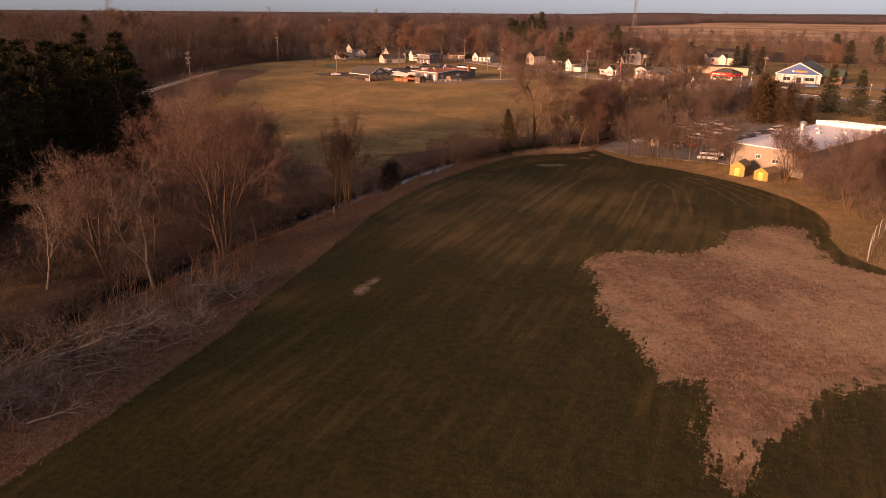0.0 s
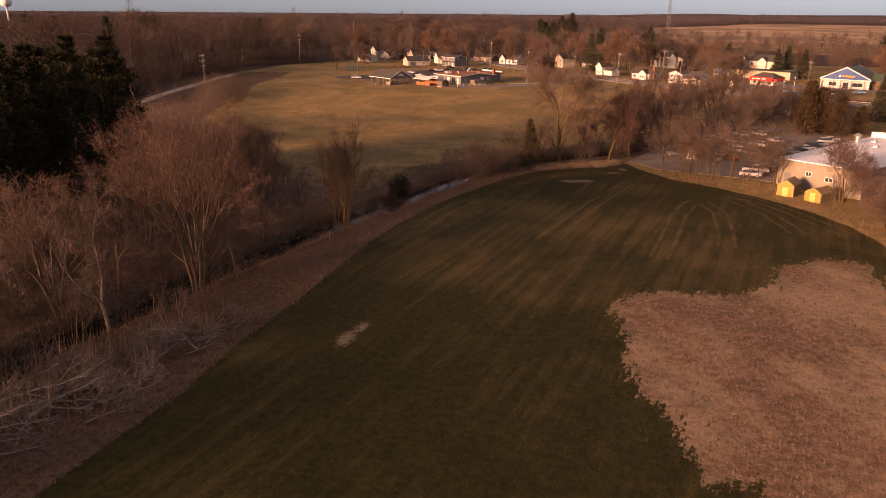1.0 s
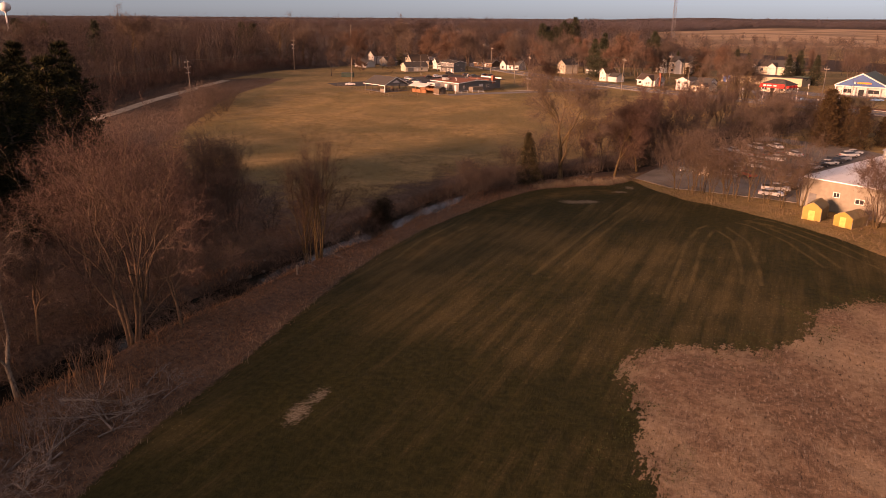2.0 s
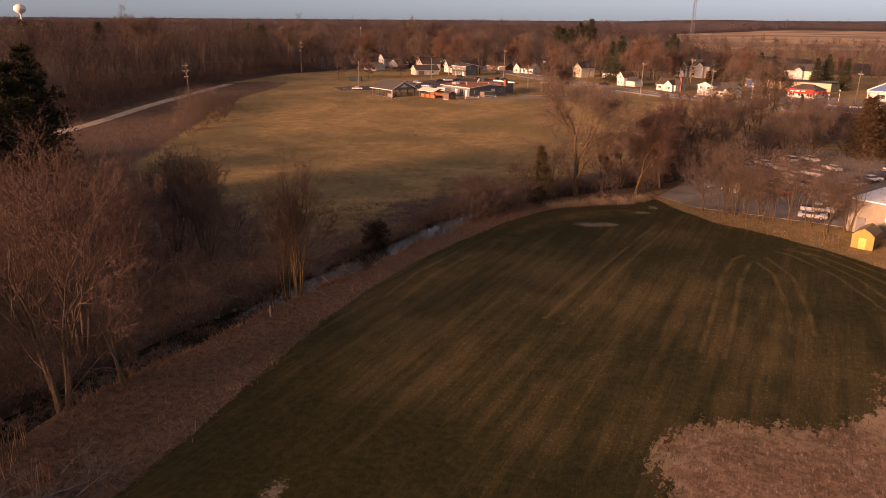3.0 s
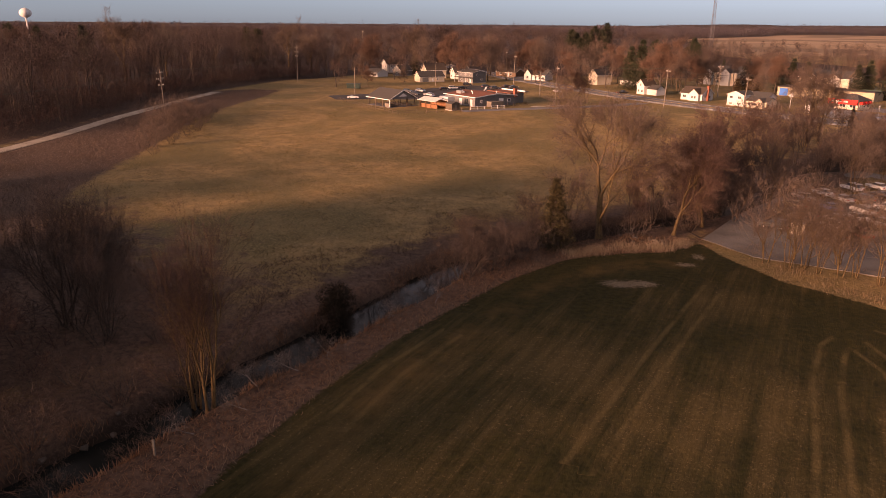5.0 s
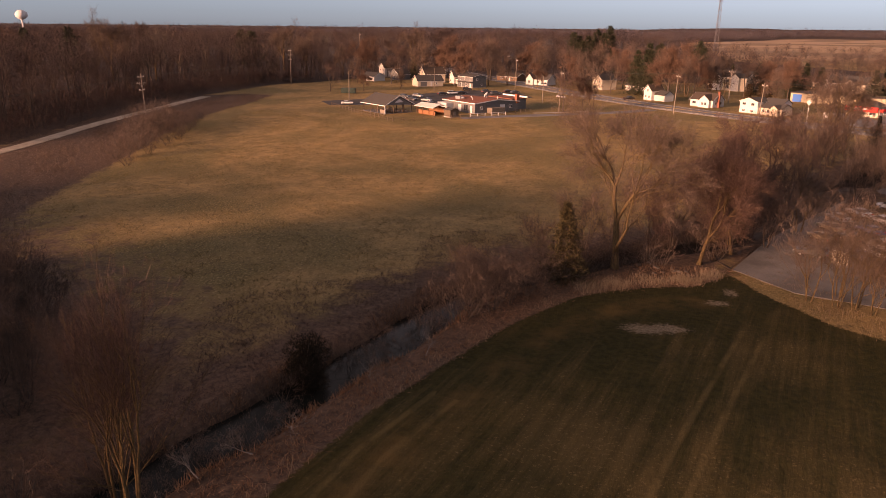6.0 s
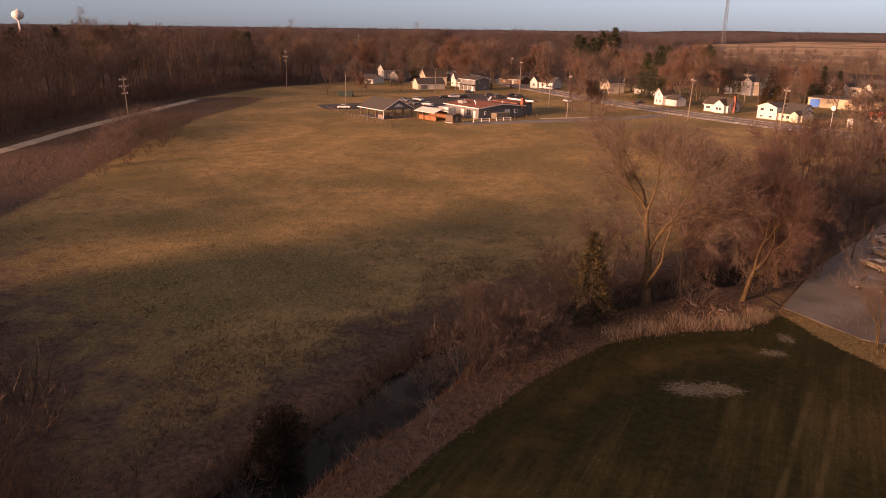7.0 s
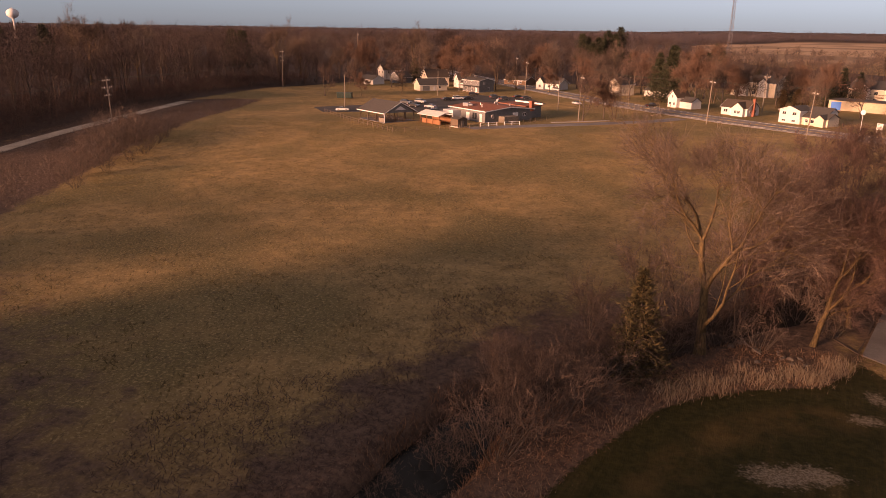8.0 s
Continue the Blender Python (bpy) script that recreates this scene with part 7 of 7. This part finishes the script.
blades("bank_grass", "dull brown dry grass on the pasture bank", *far_bank, 3, 0.28, 0.03, strands("dull_brown_grass", [(0.06, 0.04, 0.034), (0.115, 0.077, 0.062), (0.19, 0.135, 0.108)]), 1.1, 0.35)
tip = [(-10.5, 140.8), (-9, 142), (-4.4, 145.2), (0.4, 146.8), (3.0, 149.4)]
reeds = spread_over(9000, -20, 6, 127, 153, lambda x, y: (to_line(x, y, tip) < 1.0 + 0.7 * np.sin(x * 1.3 + y)) & (signed(x, y, FIELD) < 0.1))
blades("reeds", "tall straw-coloured reeds at the tip of the field", *reeds, 5, 0.85, 0.016, REED, 0.38, 0.4, "reeds")
fringe = spread_over(26000, -34, -8, 50, 142, lambda x, y: (signed(x, y, FIELD) < 0.2) & (signed(x, y, FIELD) > -1.4) & (np.sin(y * 0.9 + 2 * np.sin(y * 0.31)) > -0.2))
blades("reeds", "scattered pale weed stalks along the field edge", *fringe, 1, 0.6, 0.02, REED, 0.35, 0.25, "weeds")
lot_edge = [(7.0, 150), (10.4, 146.2), (20, 143.6), (29, 140.6)]
right_bank = spread_over(52000, 6, 62, 70, 152, lambda x, y: (signed(x, y, FIELD) < -0.1) & ((signed(x, y, FIELD) > -7.5 - 2.5 * np.sin(y * 0.3)) & (x > 9.5) | (to_line(x, y, lot_edge) < 0.9 + 0.4 * np.sin(x * 2.1))) & (y > 74) & (np.sin(x * 1.1 + 2 * np.sin(y * 0.6)) + np.sin(y * 1.3 + x * 0.4) + pr.normal(0, 0.9, len(x)) > -0.5))
blades("tall_grass", "tall tawny dry grass beside the field", *right_bank, 2, 0.4, 0.016, strands("tawny_dry_grass", [(0.10, 0.064, 0.04), (0.19, 0.12, 0.072), (0.31, 0.22, 0.135)]), 0.55, 0.45)
verge = spread_over(40000, -165, -78, 128, 355, lambda x, y: inside(x, y, ROUGH) & (to_line(x, y, GRAVEL_LINE) > 2.6) & (np.sin(x * 0.35 + y * 0.11) + np.sin(y * 0.23) > -1.7))
blades("rough_grass", "rough russet grass and weeds beside the gravel road", *verge, 4, 0.4, 0.035, strands("russet_weeds", [(0.075, 0.052, 0.042), (0.14, 0.098, 0.078), (0.25, 0.19, 0.15)]), 0.9, 0.8)
clumps = spread_over(26000, -165, -78, 128, 330, lambda x, y: inside(x, y, ROUGH) & (to_line(x, y, GRAVEL_LINE) > 3.2) & (np.sin(x * 0.31 + 1.7 * np.sin(y * 0.17)) + np.sin(y * 0.27 + x * 0.2) > 0.55))
blades("tall_weeds", "clumps of tall russet weeds beside the gravel road", *clumps, 3, 0.6, 0.035, strands("tawny_weeds", [(0.07, 0.05, 0.04), (0.13, 0.09, 0.07), (0.22, 0.165, 0.125)]), 0.6, 0.6, "weeds")
pasture = spread_over(45000, -115, 10, 125, 262, lambda x, y: (to_line(x, y, CREEK) > 11) & (signed(x, y, FIELD) < -4) & (signed(x, y, ROUGH) < -1) & (np.sin(x * 0.5 + 2 * np.sin(y * 0.13)) + np.sin(y * 0.41 + x * 0.2) + pr.normal(0, 1.2, len(x)) > 0.0))
blades("pasture_tufts", "low dry grass tufts across the pasture", *pasture, 3, 0.2, 0.05, strands("straw_pasture_grass", [(0.10, 0.078, 0.038), (0.185, 0.138, 0.06), (0.28, 0.21, 0.1)]), 0.9, 0.25)
edge_crop = spread_over(30000, 0, 46, 34, 104, lambda x, y: np.abs(signed(x, y, BARE) + 2.2 * np.sin(x * 1.7 + np.sin(y * 0.9)) * np.sin(y * 0.7)) < 2.2)
blades("wheat_tufts", "small green wheat tufts round the bare soil", *edge_crop, 3, 0.09, 0.035, strands("young_wheat_leaves", [(0.02, 0.03, 0.008), (0.04, 0.052, 0.014), (0.07, 0.07, 0.022)]), 0.9, 0.25, "crop")
sedge = spread_over(40000, -50, -10, 60, 140, lambda x, y: (to_line(x, y, CREEK) > 2.1) & (to_line(x, y, CREEK) < 3.4) & (np.sin(y * 0.7 + 2 * np.sin(y * 0.23)) > -0.6))
blades("sedge", "tall dull sedge hanging over the creek's edge", *sedge, 3, 0.6, 0.03, DRY_GRASS, 0.45, 0.3)
shoots = spread_over(1500, -45, -30, 34, 68, lambda x, y: (signed(x, y, FIELD) < -4) & (to_line(x, y, CREEK) > 2.0) & (np.sin(x * 1.3) + np.sin(y * 0.8) > 0.1))
blades("saplings", "thin upright leafless saplings on the creek bank", *shoots, 1, 3.0, 0.034, strands("tan_saplings", [(0.12, 0.07, 0.04), (0.2, 0.12, 0.07), (0.28, 0.18, 0.11)]), 0.14, 0.1, "saplings")

# ---- deadwood, stones ----
dead = tree_thing("fallen_branch", "tangled grey dead branch lying on the bank", grown(91, 5.5, 0.1, plan_of(3, (0.12, 0.2, 0.25), (0, 0, 0), (6, 4), (0.6, 0.5), (0.7, 0.8), (0.25, 0.2), lambda k: 1.1 - 0.4 * k, pieces=(4, 3, 2), sides=(5, 3, 3)), 2, 0.8, 0.018, 2), bark("silvered_deadwood", (0.08, 0.066, 0.06), (0.24, 0.21, 0.19)), GREY_WOOD, "branch")
stand(dead, -37.6, 42.0, 30, 1.0, -0.2, (82, 0))
for i in range(44):
    k = pr.uniform(0, 1)
    x, y = -39.5 + 8.5 * k + pr.normal(0, 1.6), 37 + 27 * k + pr.normal(0, 2.2)
    if signed(np.array([x]), np.array([y]), FIELD)[0] > -2.2:
        x -= 3.4
    ob = again(dead, x, y, pr.uniform(0, 360), pr.uniform(0.5, 1.0), "", (pr.uniform(82, 98), pr.uniform(-15, 15)))
    ob.location.z += pr.uniform(0.1, 0.45)
for x, y in ((-30.6, 64.6), (-31.4, 66.4), (-29.6, 68.2), (-33.6, 60.8), (-30.4, 101.5), (-28.6, 104.6), (-29.4, 98.2), (-25.2, 116.6), (-22.0, 121.4), (-27.6, 108.2), (-31.2, 94.4), (-3.2, 150.0)):
    ob = again(dead, x, y, pr.uniform(0, 360), pr.uniform(0.3, 0.55), "", (pr.uniform(60, 90), 0))
    ob.location.z += 0.15


log = tree_thing("fallen_tree", "long grey fallen trunk with broken limbs in a brush pile", forked(95, 8.5, 0.2, 4, 1, 0.9, 0.016, 3, 1, 0, (0, 0), 0.5, 0.42, 0.8, 0.0, 0.0, 0.1, 0.2, 0.3, 0.8), bark("silver_grey_log", (0.06, 0.05, 0.046), (0.27, 0.24, 0.218)), GREY_WOOD, "fallen tree")
stand(log, -41.6, 37.5, 0, 1.0, -0.35, (-86, 0))
for i in range(15):
    k = pr.uniform(0, 1)
    x, y = -43.5 + 6.5 * k + pr.normal(0, 1.2), 33 + 22 * k + pr.normal(0, 1.8)
    ob = again(log, x, y, pr.uniform(-55, 40), pr.uniform(0.5, 1.1), "", (pr.uniform(-91, -80), 0))
    ob.location.z += pr.uniform(0.2, 0.9)
for x, y, a, k in ((-37.5, 62.5, -70, 0.6), (-34.8, 60.5, -50, 0.45), (-33.0, 66.0, 20, 0.4), (-32.6, 63.0, -20, 0.4)):
    ob = again(log, x, y, a, k, "pale fallen limb lying on the creek bank", (-87, 0))
    ob.location.z += 0.2


def stone(x, y, size, label, group):
    bm = bmesh.new()
    bmesh.ops.create_icosphere(bm, subdivisions=2, radius=1)
    cuts = [Vector((math.cos(k * 2.1 + x), math.sin(k * 2.1 + x), math.sin(k * 1.7 + y) * 0.8)).normalized() for k in range(7)]
    for v in bm.verts:
        q = Vector((v.co.x * 1.3 + x, v.co.y + y, v.co.z))
        v.co = Vector((v.co.x * 1.2, v.co.y, v.co.z * 0.7)) * size * (1 + 0.35 * noise.noise(q * 1.3))
        for cut in cuts:
            over = v.co.dot(cut) - 0.62 * size
            if over > 0:
                v.co -= cut * over
    me = bpy.data.meshes.new("stone")
    bm.to_mesh(me)
    bm.free()
    me.materials.append(STONE)
    ob = tagged(new("stone", me), label, "stone", group)
    ob.matrix_basis = pose(x, y, ground_z(x, y) + size * 0.2, 0, 0, (x * 37 + y * 11) % 360)


STONE = plain("weathered_field_stone", (0.10, 0.085, 0.072), 0.9, vary=0.3, size=5)
for x, y, s in ((-37.6, 94.4, 0.35), (-38.4, 92.6, 0.45), (-36.8, 96.0, 0.3), (-39.6, 90.2, 0.4), (-38.0, 95.6, 0.28)):
    stone(x, y, s, "rounded grey stone at the water's edge", "stones along the creek")
for i in range(16):
    stone(-2.4 + pr.normal(0, 1.6), 149.8 + pr.normal(0, 0.7), pr.uniform(0.16, 0.36), "rough grey rubble block under the trees", "rubble at the field tip")

# ---- true size ----
# The plan above is laid out at four fifths of life size; land and plants are enlarged with it, while built things keep their own measures.
LIFE = 1.25
OWN = {"house": 1.0, "garage": 0.98, "restaurant": 1.16, "pavilion": 1.1, "shop": 1.12, "apartment building": 1.1, "building": 1.2, "shelter": 1.1, "warehouse": 1.25, "shed": 1.05, "car": 1.0, "table": 1.0, "bar": 1.15, "container": 1.0,
       "fence": 1.25, "sign": 1.0, "booth": 1.0, "street lamp": 1.1, "stake": 1.1, "stone": 1.0, "utility pole": 1.2, "radio mast": 1.25, "water tower": 1.25, "fence post": 1.1}
for ob in list(scene.objects):
    if ob.parent is None and ob.type in ("MESH", "EMPTY"):
        own = OWN.get(ob.get("category", ""), LIFE)
        if ob.get("kind", "") in ("structure", "stuff"):
            own = LIFE
        if "split-level" in ob.get("label", ""):
            own = 0.87
        ob.matrix_basis = Matrix.Scale(LIFE, 4) @ ob.matrix_basis @ Matrix.Scale(own / LIFE, 4)
